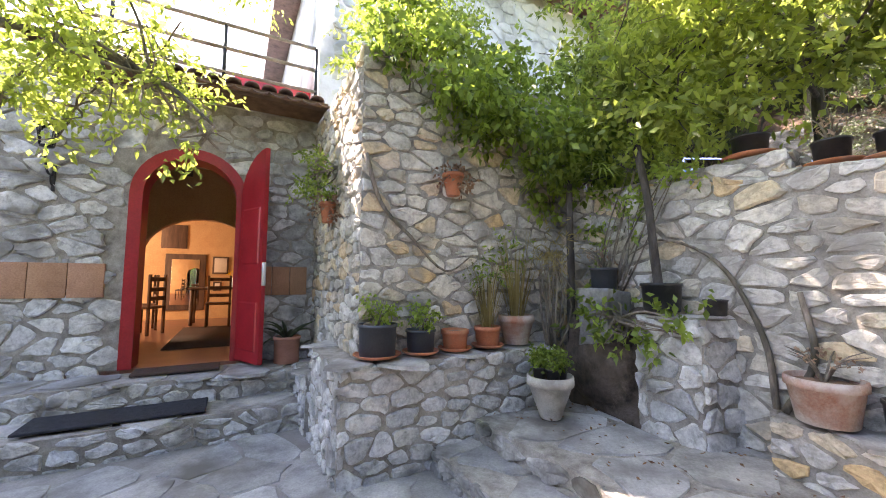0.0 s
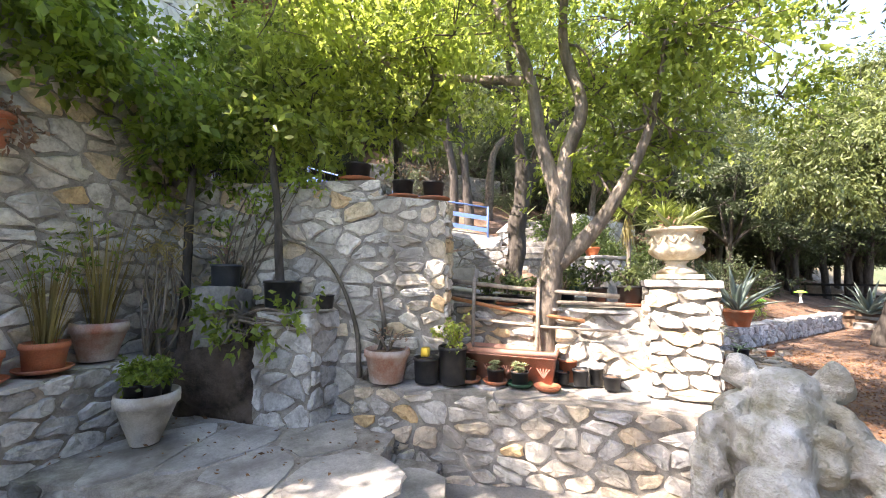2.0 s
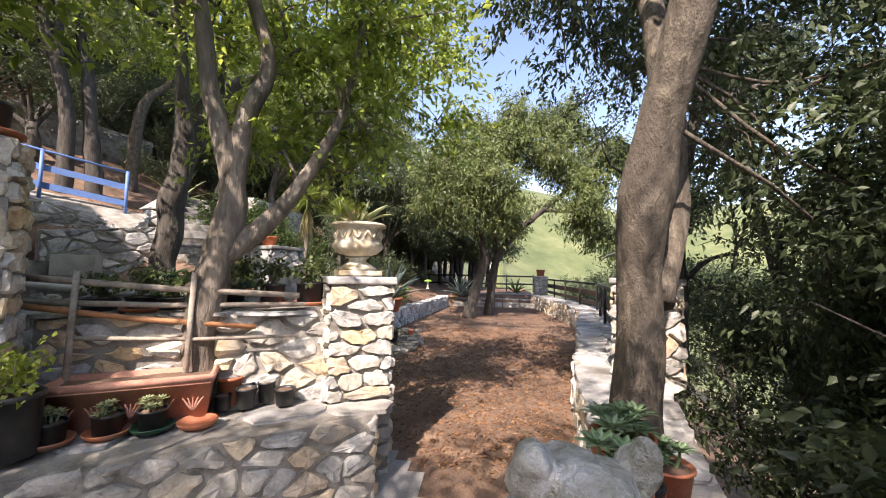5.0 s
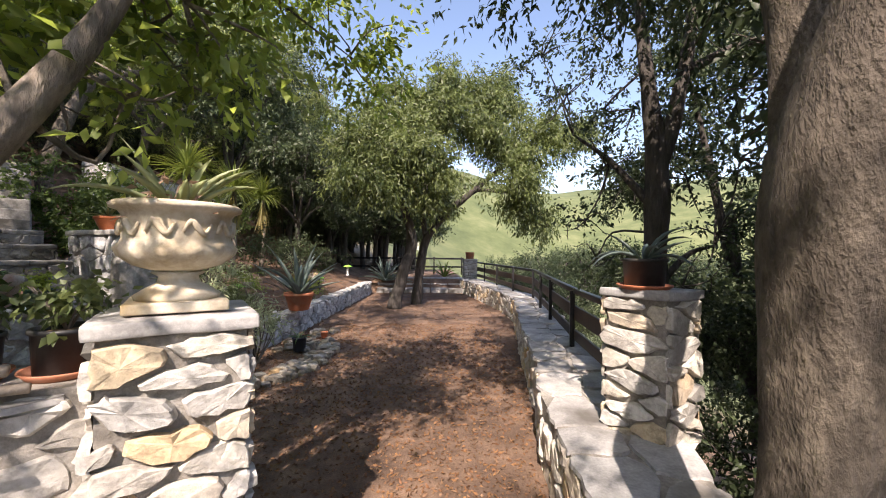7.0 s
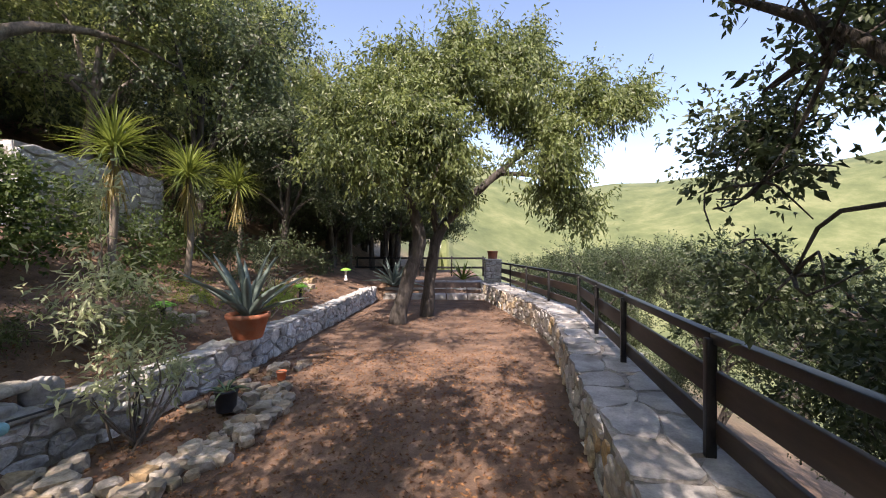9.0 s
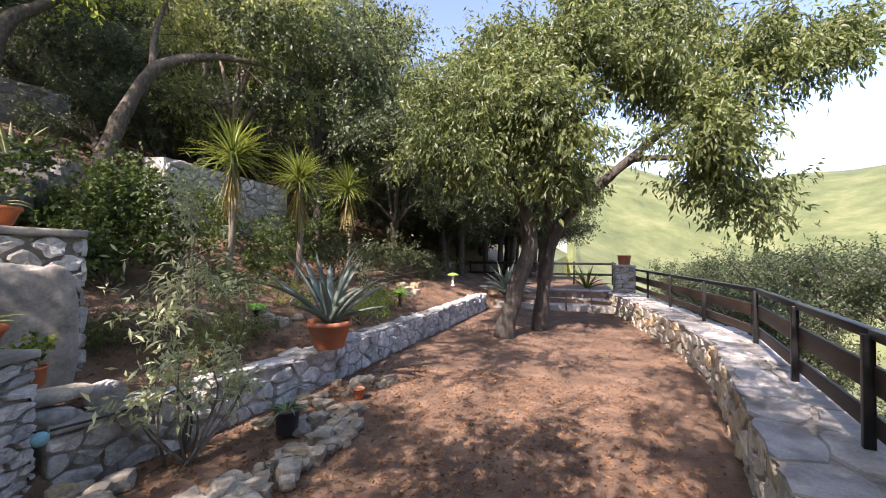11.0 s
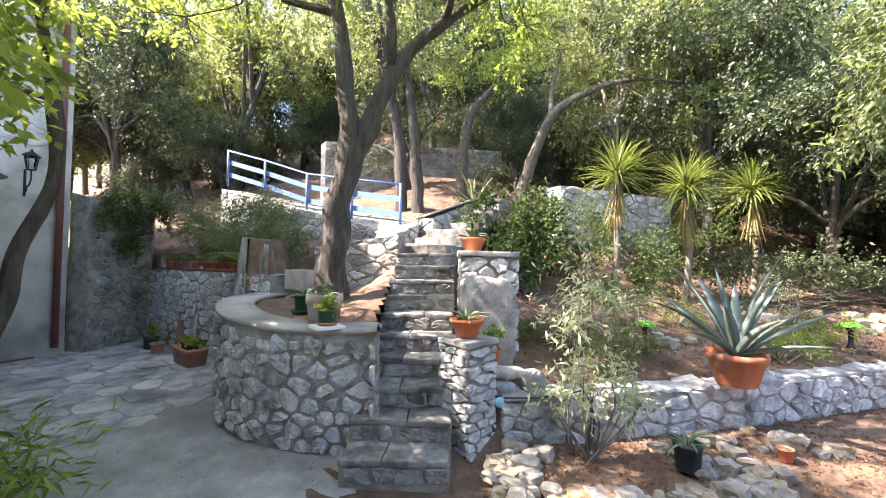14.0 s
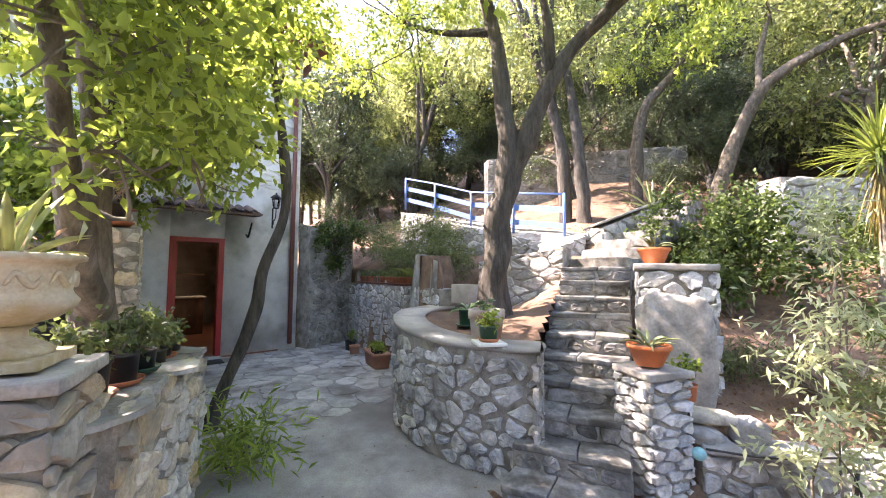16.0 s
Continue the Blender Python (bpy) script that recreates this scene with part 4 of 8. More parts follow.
wall_block("wall_low_ledge", "low stone ledge wall carrying planters", [L0, L1, (-0.62, 2.40), (-0.82, 2.43), (-2.26, 1.72), (-2.75, 1.15)], -0.22, 0.445, (0, 1), M_STONE, 160, 0.175, cap=(0.45, 0.36), near=(-1.4, 1.8, 0.2))
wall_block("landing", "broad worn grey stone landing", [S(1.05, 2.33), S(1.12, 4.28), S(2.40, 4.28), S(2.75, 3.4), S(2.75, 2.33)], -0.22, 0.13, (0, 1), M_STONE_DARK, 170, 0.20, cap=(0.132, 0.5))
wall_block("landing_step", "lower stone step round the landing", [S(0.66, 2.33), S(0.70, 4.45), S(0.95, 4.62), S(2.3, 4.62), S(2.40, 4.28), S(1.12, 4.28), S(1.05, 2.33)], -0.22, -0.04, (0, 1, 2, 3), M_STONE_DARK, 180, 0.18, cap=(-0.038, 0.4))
wall_block("planter_block", "stone planter block filled with earth beside the tall wall", [S(2.06, 3.12), S(2.06, 3.60), S(2.62, 3.74), S(2.62, 3.12)], 0.1, 1.0, (0, 1), M_STONE_GREY, 190, 0.26, cap=(1.005, 0.35))
boulder("earth_mound", "dark crumbly earth bank between the stone walls", (*S(2.44, 2.72), 0.50), (0.86, 0.92, 1.0), M_BANK, 9, "earth", 45, 5, 0.34, 0.55)

# house -------------------------------------------------------------------------
def front(s, z, n=0.0):
    return (*S(s, n), z)


house = structure("house", "stone and white rendered country house", "house")
def slab(s0, s1, z0, z1, n0=-0.35, n1=0.0):
    return prism([S(s0, n0), S(s0, n1), S(s1, n1), S(s1, n0)], z0, z1)
GATE = (-1.74, -0.66)
bm = slab(-5.5, GATE[0], -0.3, 3.3)
part("wall", bm, M_MORTAR, house, "limestone rubble wall", smooth=False)
part("wall", slab(GATE[1], 0.14, -0.3, 3.3), M_MORTAR, house, smooth=False)
SPRING, RAD = 2.18, (GATE[1] - GATE[0]) / 2
mid = (GATE[0] + GATE[1]) / 2
bm = bmesh.new()
top_pts = [(mid + RAD * math.cos(a), SPRING + RAD * math.sin(a)) for a in [math.pi * k / 16 for k in range(17)]]
fr, bk = [[bm.verts.new(front(s, z, n)) for s, z in top_pts] for n in (0.0, -0.35)]
ft, bt = [[bm.verts.new(front(s, 3.3, n)) for s, z in top_pts] for n in (0.0, -0.35)]
for i in range(16):
    bm.faces.new((fr[i], fr[i + 1], ft[i + 1], ft[i])), bm.faces.new((bk[i + 1], bk[i], bt[i], bt[i + 1])), bm.faces.new((fr[i + 1], fr[i], bk[i], bk[i + 1])), bm.faces.new((ft[i], ft[i + 1], bt[i + 1], bt[i]))
bmesh.ops.recalc_face_normals(bm, faces=bm.faces[:])
part("wall", bm, M_MORTAR, house, smooth=False)
def out_of_gate(u, v):
    s, z = -5.5 + u, -0.3 + v
    if GATE[0] - 0.12 < s < GATE[1] + 0.12 and z < SPRING:
        return False
    return math.hypot(s - mid, z - SPRING) > RAD + 0.12 or z < SPRING
rubble(house, lambda u, v, o: front(-5.5 + u, -0.3 + v, o), 5.64, 3.55, 0.19, M_STONE_GREY, 200, 0.022, 1.9, gap=0.013, keep=out_of_gate, near=(-2.3, -4.9, 1.2), singles=300)
# main storey block
part("wall", prism([S(0.14, -0.36), S(0.14, 0.0), S(3.27, 0.0), S(3.27, -0.36)], -0.3, 6.5), M_RENDER, house, "old white lime render over stone")
part("wall", prism([S(4.13, -0.36), S(4.13, 0.0), S(5.52, 0.0), S(5.52, -0.36)], -0.3, 6.5), M_RENDER, house)
part("wall", prism([S(3.27, -0.36), S(3.27, 0.0), S(4.13, 0.0), S(4.13, -0.36)], 2.25, 6.5), M_RENDER, house)
part("wall", prism([S(5.16, -6), S(5.16, -0.36), S(5.52, -0.36), S(5.52, -6)], -0.3, 6.5), M_RENDER, house)
part("wall", prism([S(-5.5, -6), S(-5.5, -5.7), S(5.5, -5.7), S(5.5, -6)], -0.3, 6.5), M_RENDER, house)
part("wall", prism([S(0.14, -5.7), S(0.14, -0.36), S(0.4, -0.36), S(0.4, -5.7)], 3.3, 6.5), M_RENDER, house)
part("wall", prism([S(-5.5, -5.7), S(-5.5, -0.35), S(-5.2, -0.35), S(-5.2, -5.7)], -0.3, 3.3), M_RENDER, house)
part("wall", prism([S(2.2, -5.7), S(2.2, -0.36), S(2.4, -0.36), S(2.4, -5.7)], -0.1, 3.0), M_OCHRE, house)
rubble(house, lambda u, v, o: front(0.3 + u, 3.3 + v, o), 5.2, 3.15, 0.24, M_RENDER, 203, 0.02, 1.8, gap=0.02, singles=120, near=(-6, -1, 4))
bm = box((6.3, 6.9, 0.14), (*S(2.85, -2.8), 6.62), 0.02, rz=135)
part("roof", bm, M_TILE, house, "brown tiled roof with red eave")
part("eave", prism([S(-0.2, 0.0), S(-0.2, 0.65), S(6.1, 0.65), S(6.1, 0.0)], 6.50, 6.56), M_DOWNPIPE, house, "red-brown painted eave boards")
part("terrace_slab", prism([S(-5.5, -5.7), S(-5.5, 0.0), S(0.14, 0.0), S(0.14, -5.7)], 3.30, 3.42), M_COPING, house)
part("downpipe", tube([front(5.38, 0.15, 0.06), front(5.38, 6.45, 0.06)], [0.045, 0.045], 12), M_DOWNPIPE, house, "red-brown downpipe")
# floors and ceiling of the rooms inside
fl = structure("floor_room", "dark red terracotta tiled room floor", "floor")
part("tile_bed", prism([S(-5.2, -5.7), S(-5.2, 0.0), S(2.2, 0.0), S(2.2, -5.7)], 0.1, 0.34), M_COTTO, fl, smooth=False)
part("tile_bed", prism([S(2.4, -5.7), S(2.4, 0.02), S(5.16, 0.02), S(5.16, -5.7)], -0.1, 0.05), M_COTTO, fl, smooth=False)
ce = structure("ceiling_room", "cream plaster ceiling with timber beams", "ceiling")
part("plaster", prism([S(-5.2, -5.7), S(-5.2, -0.35), S(5.16, -0.35), S(5.16, -5.7)], 3.0, 3.12), M_CREAM, ce, smooth=False)


# ---------------------------------------------------------------- trees
def tree(name, label, base, limbs, clumps, n, leaf, mats, seed, seg=12, cat="tree", wobble=0.3, sprays=14, hang=0.1, extra=None):
    """limbs: (points, radii) in world places, the first one the trunk; clumps: (centre, radius)."""
    e = thing(name, label, cat, base)
    b = Vector(base)
    for i, (pts, rad) in enumerate(limbs):
        bm = limb(bmesh.new(), [Vector(p) - b for p in pts], rad, seg if i == 0 else 9, wobble, 6)
        part("trunk" if i == 0 else "branch", bm, mats[0], e)
    rng = np.random.default_rng(seed + 500)
    bm = bmesh.new()
    ends = [Vector(p) for pts, _ in limbs for p in pts[len(pts) // 2 :]]
    for c, r in clumps:
        c = Vector(c)
        near = min(ends, key=lambda q: (q - c).length)
        mid_ = near.lerp(c, 0.5) + Vector(rng.normal(0, 0.12, 3))
        limb(bm, [near - b, mid_ - b, c - b], [0.013, 0.010, 0.005], 6, 0.1, 3)
        rr = r if not hasattr(r, "__len__") else max(r)
        for _ in range(5):
            d = Vector(rng.normal(0, 1, 3)).normalized()
            limb(bm, [c - b, c + d * rr * 0.45 + Vector(rng.normal(0, 0.06, 3)) - b, c + d * rr * 0.95 - b], [0.010, 0.006, 0.003], 5, 0.0, 2)
    part("branchlet", bm, mats[0], e)["kind"] = "stuff"
    crown("crown", [(tuple(Vector(c) - b), r) for c, r in clumps], n, leaf[0], leaf[1], mats[1], e, seed, sprays=sprays, hang=hang)
    return e


# leaning tree behind the terrace wall
tree("terrace_tree", "twisting pale-barked tree with bright green leaves", (-1.50, 2.14, -0.05),
     [([(-1.50, 2.14, -0.05), (-1.54, 2.12, 0.7), (-1.48, 2.10, 1.27), (-1.40, 2.12, 1.62), (-1.40, 2.12, 1.9), (-1.52, 2.04, 2.5), (-1.60, 1.98, 3.1), (-1.78, 1.87, 3.6), (-2.08, 1.72, 4.2)], [0.13, 0.115, 0.10, 0.09, 0.07, 0.058, 0.05, 0.04, 0.025]),
      ([(-1.40, 2.12, 1.75), (-1.35, 2.16, 2.3), (-1.24, 2.22, 2.72), (-1.36, 2.16, 3.3), (-1.28, 2.12, 3.9), (-1.08, 2.02, 4.5)], [0.068, 0.06, 0.052, 0.04, 0.032, 0.02]),
      ([(-1.44, 2.12, 1.4), (-1.26, 2.24, 1.6), (-1.06, 2.38, 1.92), (-0.83, 2.52, 2.5), (-0.68, 2.52, 3.2)], [0.085, 0.07, 0.05, 0.035, 0.02]),
      ([(-1.58, 1.99, 3.0), (-2.08, 1.72, 3.15), (-2.68, 1.32, 3.35), (-3.08, 1.02, 3.8)], [0.045, 0.035, 0.028, 0.015]),
      ([(-1.68, 1.92, 3.4), (-1.18, 1.22, 3.9), (-0.58, 0.62, 4.3)], [0.04, 0.03, 0.015])],
     [((-1.0, 2.55, 2.95), 0.42), ((-1.30, 2.72, 2.2), 0.34), ((-1.75, 2.55, 2.45), 0.4), ((-1.05, 2.9, 2.5), 0.32), ((-0.97, 2.68, 2.1), 0.28), ((-1.25, 2.75, 2.6), 0.36), ((-0.8, 2.95, 3.3), 0.5), ((-1.55, 2.75, 3.3), 0.5), ((-2.08, 1.52, 3.5), 0.75), ((-1.08, 1.72, 3.9), 0.9), ((-2.78, 0.92, 3.6), 0.8), ((-0.53, 3.95, 3.66), 0.70), ((-0.44, 4.38, 3.14), 0.50), ((-0.84, 3.86, 3.26), 0.45), ((-0.48, 2.42, 3.1), 0.62), ((-0.23, 2.82, 3.9), 0.7), ((-1.78, 0.72, 4.3), 0.9), ((-0.88, 0.72, 4.6), 0.8), ((-2.48, 2.42, 4.3), 0.9), ((-1.18, 2.92, 3.7), 0.75), ((-0.78, 2.72, 2.5), 0.4), ((-3.18, 0.32, 4.1), 0.8), ((-1.88, 2.42, 3.1), 0.55), ((-1.18, 2.42, 2.9), 0.4), ((-2.38, 0.12, 3.6), 0.55), ((-1.48, 0.02, 3.9), 0.55)],
     27000, (0.075, 0.038), (M_BARK, L_BRIGHT), 1)

# slanting tree in the inner yard
tree("slanting_tree", "thin dark slanting tree with bright leaves in the yard", (-3.30, 1.44, -0.03),
     [([(-3.30, 1.44, -0.03), (-3.41, 1.55, 0.45), (-3.59, 1.73, 1.13), (-3.64, 1.78, 1.63), (-3.80, 1.94, 2.35), (-3.76, 1.90, 3.14), (-3.67, 1.81, 3.98), (-3.61, 1.75, 4.8)], [0.075, 0.062, 0.07, 0.06, 0.058, 0.05, 0.04, 0.02]),
      ([(-3.74, 1.88, 3.3), (-3.4, 1.5, 3.6), (-3.1, 1.1, 3.7)], [0.03, 0.022, 0.01]),
      ([(-3.70, 1.84, 3.7), (-4.1, 1.7, 4.2), (-4.4, 1.4, 4.4)], [0.03, 0.02, 0.01]),
      ([(-3.76, 1.9, 3.0), (-3.3, 1.6, 3.0), (-2.8, 1.5, 2.9)], [0.025, 0.02, 0.01]), ([(-3.62, 1.76, 4.5), (-3.2, 1.9, 4.9), (-2.6, 2.1, 5.1)], [0.025, 0.02, 0.008])],
     # last three clumps, mostly out of view, are added to shade the ring stones
     [((-3.2, 0.9, 3.5), 0.7), ((-3.9, 0.6, 3.3), 0.7), ((-2.9, 1.5, 3.0), 0.55), ((-4.4, 1.1, 4.4), 0.7), ((-3.5, 1.2, 4.3), 0.8), ((-3.3, 0.3, 3.0), 0.6), ((-2.9, 0.5, 2.75), 0.5), ((-4.2, 0.0, 3.9), 0.7), ((-2.4, 1.4, 3.5), 0.5), ((-3.9, 1.9, 4.9), 0.6), ((-2.7, 1.7, 5.0), 0.65), ((-3.0, 2.6, 5.2), 0.65), ((-2.1, 2.3, 5.3), 0.55)],
     17000, (0.10, 0.048), (M_BARK_DARK, L_BRIGHT), 2, seg=10)

# tree in the round planter
tree("planter_tree", "forked rough-barked tree growing in the round planter", (-3.99, 4.36, 1.12),
     [([(-3.99, 4.36, 1.05), (-3.99, 4.36, 1.4), (-3.99, 4.39, 2.1), (-3.98, 4.52, 2.8), (-3.98, 4.48, 3.5), (-4.0, 4.40, 4.3), (-4.0, 4.25, 5.0), (-4.1, 4.1, 5.8)], [0.19, 0.155, 0.145, 0.14, 0.10, 0.085, 0.07, 0.04]),
      ([(-3.98, 4.48, 2.6), (-3.94, 4.70, 3.1), (-3.93, 4.86, 3.5), (-3.86, 5.18, 4.1), (-3.75, 5.6, 4.5), (-3.5, 6.2, 4.9)], [0.12, 0.11, 0.10, 0.085, 0.07, 0.04]),
      ([(-4.0, 4.35, 4.5), (-4.3, 3.8, 4.7), (-4.5, 3.2, 5.0)], [0.05, 0.04, 0.02]),
      ([(-3.9, 5.0, 3.9), (-3.7, 4.9, 4.6), (-3.5, 4.7, 5.2)], [0.06, 0.045, 0.02]), ([(-3.75, 5.6, 4.5), (-2.8, 5.6, 5.0), (-1.6, 5.7, 5.4)], [0.05, 0.04, 0.02])],
     # first four clumps are added above the view to keep sun off the bed
     [((-5.0, 2.0, 6.6), 1.0), ((-5.7, 1.6, 7.1), 1.0), ((-4.3, 2.9, 6.6), 0.9), ((-6.3, 2.6, 7.1), 0.9), ((-4.4, 3.2, 5.0), 0.8), ((-3.6, 4.2, 5.6), 1.0), ((-3.3, 6.2, 5.1), 0.9), ((-3.9, 5.5, 5.9), 1.0), ((-4.5, 4.6, 6.2), 0.9), ((-3.0, 5.2, 5.6), 0.8), ((-4.9, 2.6, 4.6), 0.6), ((-4.0, 6.9, 4.9), 0.8), ((-3.2, 3.6, 5.3), 0.85), ((-1.6, 4.2, 5.2), 0.9), ((-0.9, 5.0, 5.6), 0.8), ((-1.9, 5.6, 5.4), 0.9), ((-1.1, 6.4, 6.0), 0.8), ((-2.3, 6.8, 5.3), 0.9), ((-1.7, 7.7, 5.9), 0.8), ((-2.6, 4.6, 5.2), 0.8)],
     30000, (0.08, 0.04), (M_BARK_DARK, L_BRIGHT), 3, seg=14, wobble=0.5)

# big tree in the valley wall
tree("holm_oak", "big leaning holm oak growing in the walkway wall", (1.0, 1.88, 0.42),
     [([(0.97, 1.86, 0.30), (0.98, 1.86, 0.75), (0.99, 1.85, 1.33), (0.99, 1.81, 1.70), (1.04, 1.72, 2.05), (1.12, 1.60, 2.45), (1.22, 1.48, 3.0), (1.40, 1.42, 3.8), (1.6, 1.5, 5.0)], [0.145, 0.112, 0.10, 0.118, 0.098, 0.09, 0.085, 0.08, 0.05]),
      ([(1.10, 1.98, 1.2), (1.22, 2.1, 1.5), (1.27, 2.16, 1.9), (1.24, 2.2, 2.6), (1.15, 2.4, 3.4), (0.9, 2.8, 4.2)], [0.10, 0.09, 0.085, 0.08, 0.06, 0.03]),
      ([(1.3, 1.45, 3.4), (1.0, 1.2, 3.9), (0.6, 0.9, 4.3)], [0.07, 0.05, 0.03]),
      ([(0.9, 2.8, 4.2), (0.85, 3.6, 5.0), (0.9, 4.6, 5.7), (1.0, 6.0, 6.2)], [0.04, 0.035, 0.028, 0.012]),
      ([(1.4, 1.42, 3.8), (2.1, 2.2, 4.2), (3.0, 3.0, 4.4)], [0.07, 0.05, 0.03])],
     # clumps above 5.4 m are added out of view to dapple the walkway
     [((0.8, 5.5, 6.2), 0.75), ((1.05, 6.4, 6.5), 0.7), ((0.6, 2.2, 5.5), 0.8), ((0.5, 3.2, 5.7), 0.8), ((0.9, 4.3, 5.8), 0.8), ((0.7, 1.4, 5.7), 0.8), ((0.75, 2.9, 3.6), 0.7), ((1.2, 3.6, 3.7), 0.8), ((1.9, 3.1, 3.4), 0.8), ((2.5, 2.6, 3.9), 0.9), ((1.2, 2.4, 4.6), 1.0), ((0.4, 1.2, 4.6), 0.8), ((2.1, 1.6, 4.3), 0.9), ((2.3, 3.3, 3.3), 0.6), ((1.9, 2.6, 2.9), 0.4), ((2.9, 1.9, 3.0), 0.7), ((1.5, 1.0, 4.4), 0.8), ((0.9, 3.4, 4.4), 0.7), ((1.85, 2.6, 2.3), 0.38), ((2.15, 2.6, 1.8), 0.42), ((2.2, 2.3, 2.5), 0.4), ((2.45, 2.7, 1.2), 0.45), ((2.5, 2.2, 1.7), 0.45), ((2.2, 3.1, 2.6), 0.4)],
     34000, (0.078, 0.032), (M_BARK_PALE, L_OAK), 4, seg=16, wobble=0.25, hang=0.5)

# slender oak rising from the slope just beyond the railing
tree("slope_oak", "slender dark forked oak rising beyond the iron railing", (2.25, 4.40, -1.9),
     [([(2.25, 4.40, -2.1), (2.24, 4.40, -0.6), (2.25, 4.41, 0.8), (2.26, 4.42, 1.7), (2.27, 4.43, 2.35), (2.20, 4.50, 3.2), (2.15, 4.6, 4.2)], [0.15, 0.12, 0.105, 0.10, 0.095, 0.065, 0.03]),
      ([(2.27, 4.43, 2.2), (2.42, 4.36, 2.9), (2.52, 4.3, 3.8), (2.6, 4.25, 4.6)], [0.08, 0.06, 0.045, 0.02]),
      ([(2.26, 4.42, 1.9), (2.0, 4.75, 2.4), (1.75, 5.05, 2.75)], [0.04, 0.028, 0.012]),
      ([(2.45, 4.34, 3.1), (2.9, 4.2, 3.3), (3.3, 4.1, 3.3)], [0.04, 0.03, 0.012]),
      ([(2.25, 4.41, 1.2), (2.6, 4.5, 1.5), (2.95, 4.6, 1.6)], [0.035, 0.025, 0.01])],
     [((1.72, 5.15, 3.2), 0.42), ((1.5, 5.35, 3.7), 0.4), ((2.0, 4.8, 2.35), 0.36), ((1.85, 4.95, 1.85), 0.28), ((2.2, 4.7, 2.9), 0.5), ((2.1, 4.6, 3.9), 0.7), ((2.6, 4.3, 3.6), 0.6), ((2.9, 4.2, 3.0), 0.5), ((3.3, 4.1, 3.4), 0.6), ((2.6, 4.5, 2.2), 0.42), ((2.95, 4.6, 1.7), 0.5), ((2.7, 4.7, 1.2), 0.5), ((2.5, 4.2, 4.6), 0.7), ((1.9, 4.2, 4.5), 0.6), ((3.1, 4.5, 2.4), 0.5), ((1.95, 4.9, 1.45), 0.25)],
     11500, (0.054, 0.026), (M_BARK_DARK, L_OAK), 14, seg=12, hang=0.3)

# willowy tree over the path
tree("path_tree", "double-trunked evergreen tree with hanging narrow leaves", (-0.35, 11.4, 0.0),
     [([(-0.50, 11.28, -0.05), (-0.42, 11.33, 0.5), (-0.25, 11.4, 1.1), (-0.08, 11.46, 1.7), (-0.2, 11.4, 2.4), (-0.5, 11.2, 3.2), (-0.6, 11.2, 4.2)], [0.20, 0.165, 0.15, 0.15, 0.11, 0.08, 0.05]),
      ([(0.05, 12.15, -0.05), (0.10, 12.15, 0.6), (0.18, 12.15, 1.3), (0.39, 12.2, 2.0), (1.0, 12.15, 2.7), (1.7, 12.1, 3.3), (2.5, 12.1, 4.0)], [0.17, 0.14, 0.13, 0.12, 0.10, 0.085, 0.05]),
      ([(0.3, 12.2, 1.9), (0.2, 12.1, 2.8), (0.5, 12.0, 4.0), (0.8, 12.0, 5.0)], [0.09, 0.075, 0.06, 0.03]),
      ([(1.7, 12.1, 3.3), (2.5, 11.9, 3.2), (3.2, 11.8, 2.9)], [0.06, 0.045, 0.02])],
     [((-1.50, 10.3, 3.45), 0.75), ((-0.46, 10.5, 3.9), 0.95), ((0.3, 10.7, 3.5), 0.8), ((0.77, 11.7, 5.0), 1.1), ((2.2, 12.0, 5.0), 1.1), ((3.1, 11.8, 4.2), 0.9), ((4.0, 11.9, 4.9), 0.9), ((3.05, 11.8, 3.1), 0.75), ((3.6, 12.1, 2.6), 0.6), ((1.3, 12.2, 6.2), 1.1), ((4.7, 12.1, 4.9), 0.6), ((2.5, 12.9, 6.2), 1.0), ((-0.6, 11.6, 5.0), 1.1), ((0.4, 11.2, 2.9), 0.6), ((-0.9, 10.4, 3.0), 0.6), ((-1.5, 11.3, 4.4), 0.9), ((2.6, 11.4, 3.5), 0.7), ((0.0, 12.5, 6.0), 1.0)],
     85000, (0.125, 0.043), (M_BARK_DARK, L_OLIVE), 5, seg=14, hang=0.7)

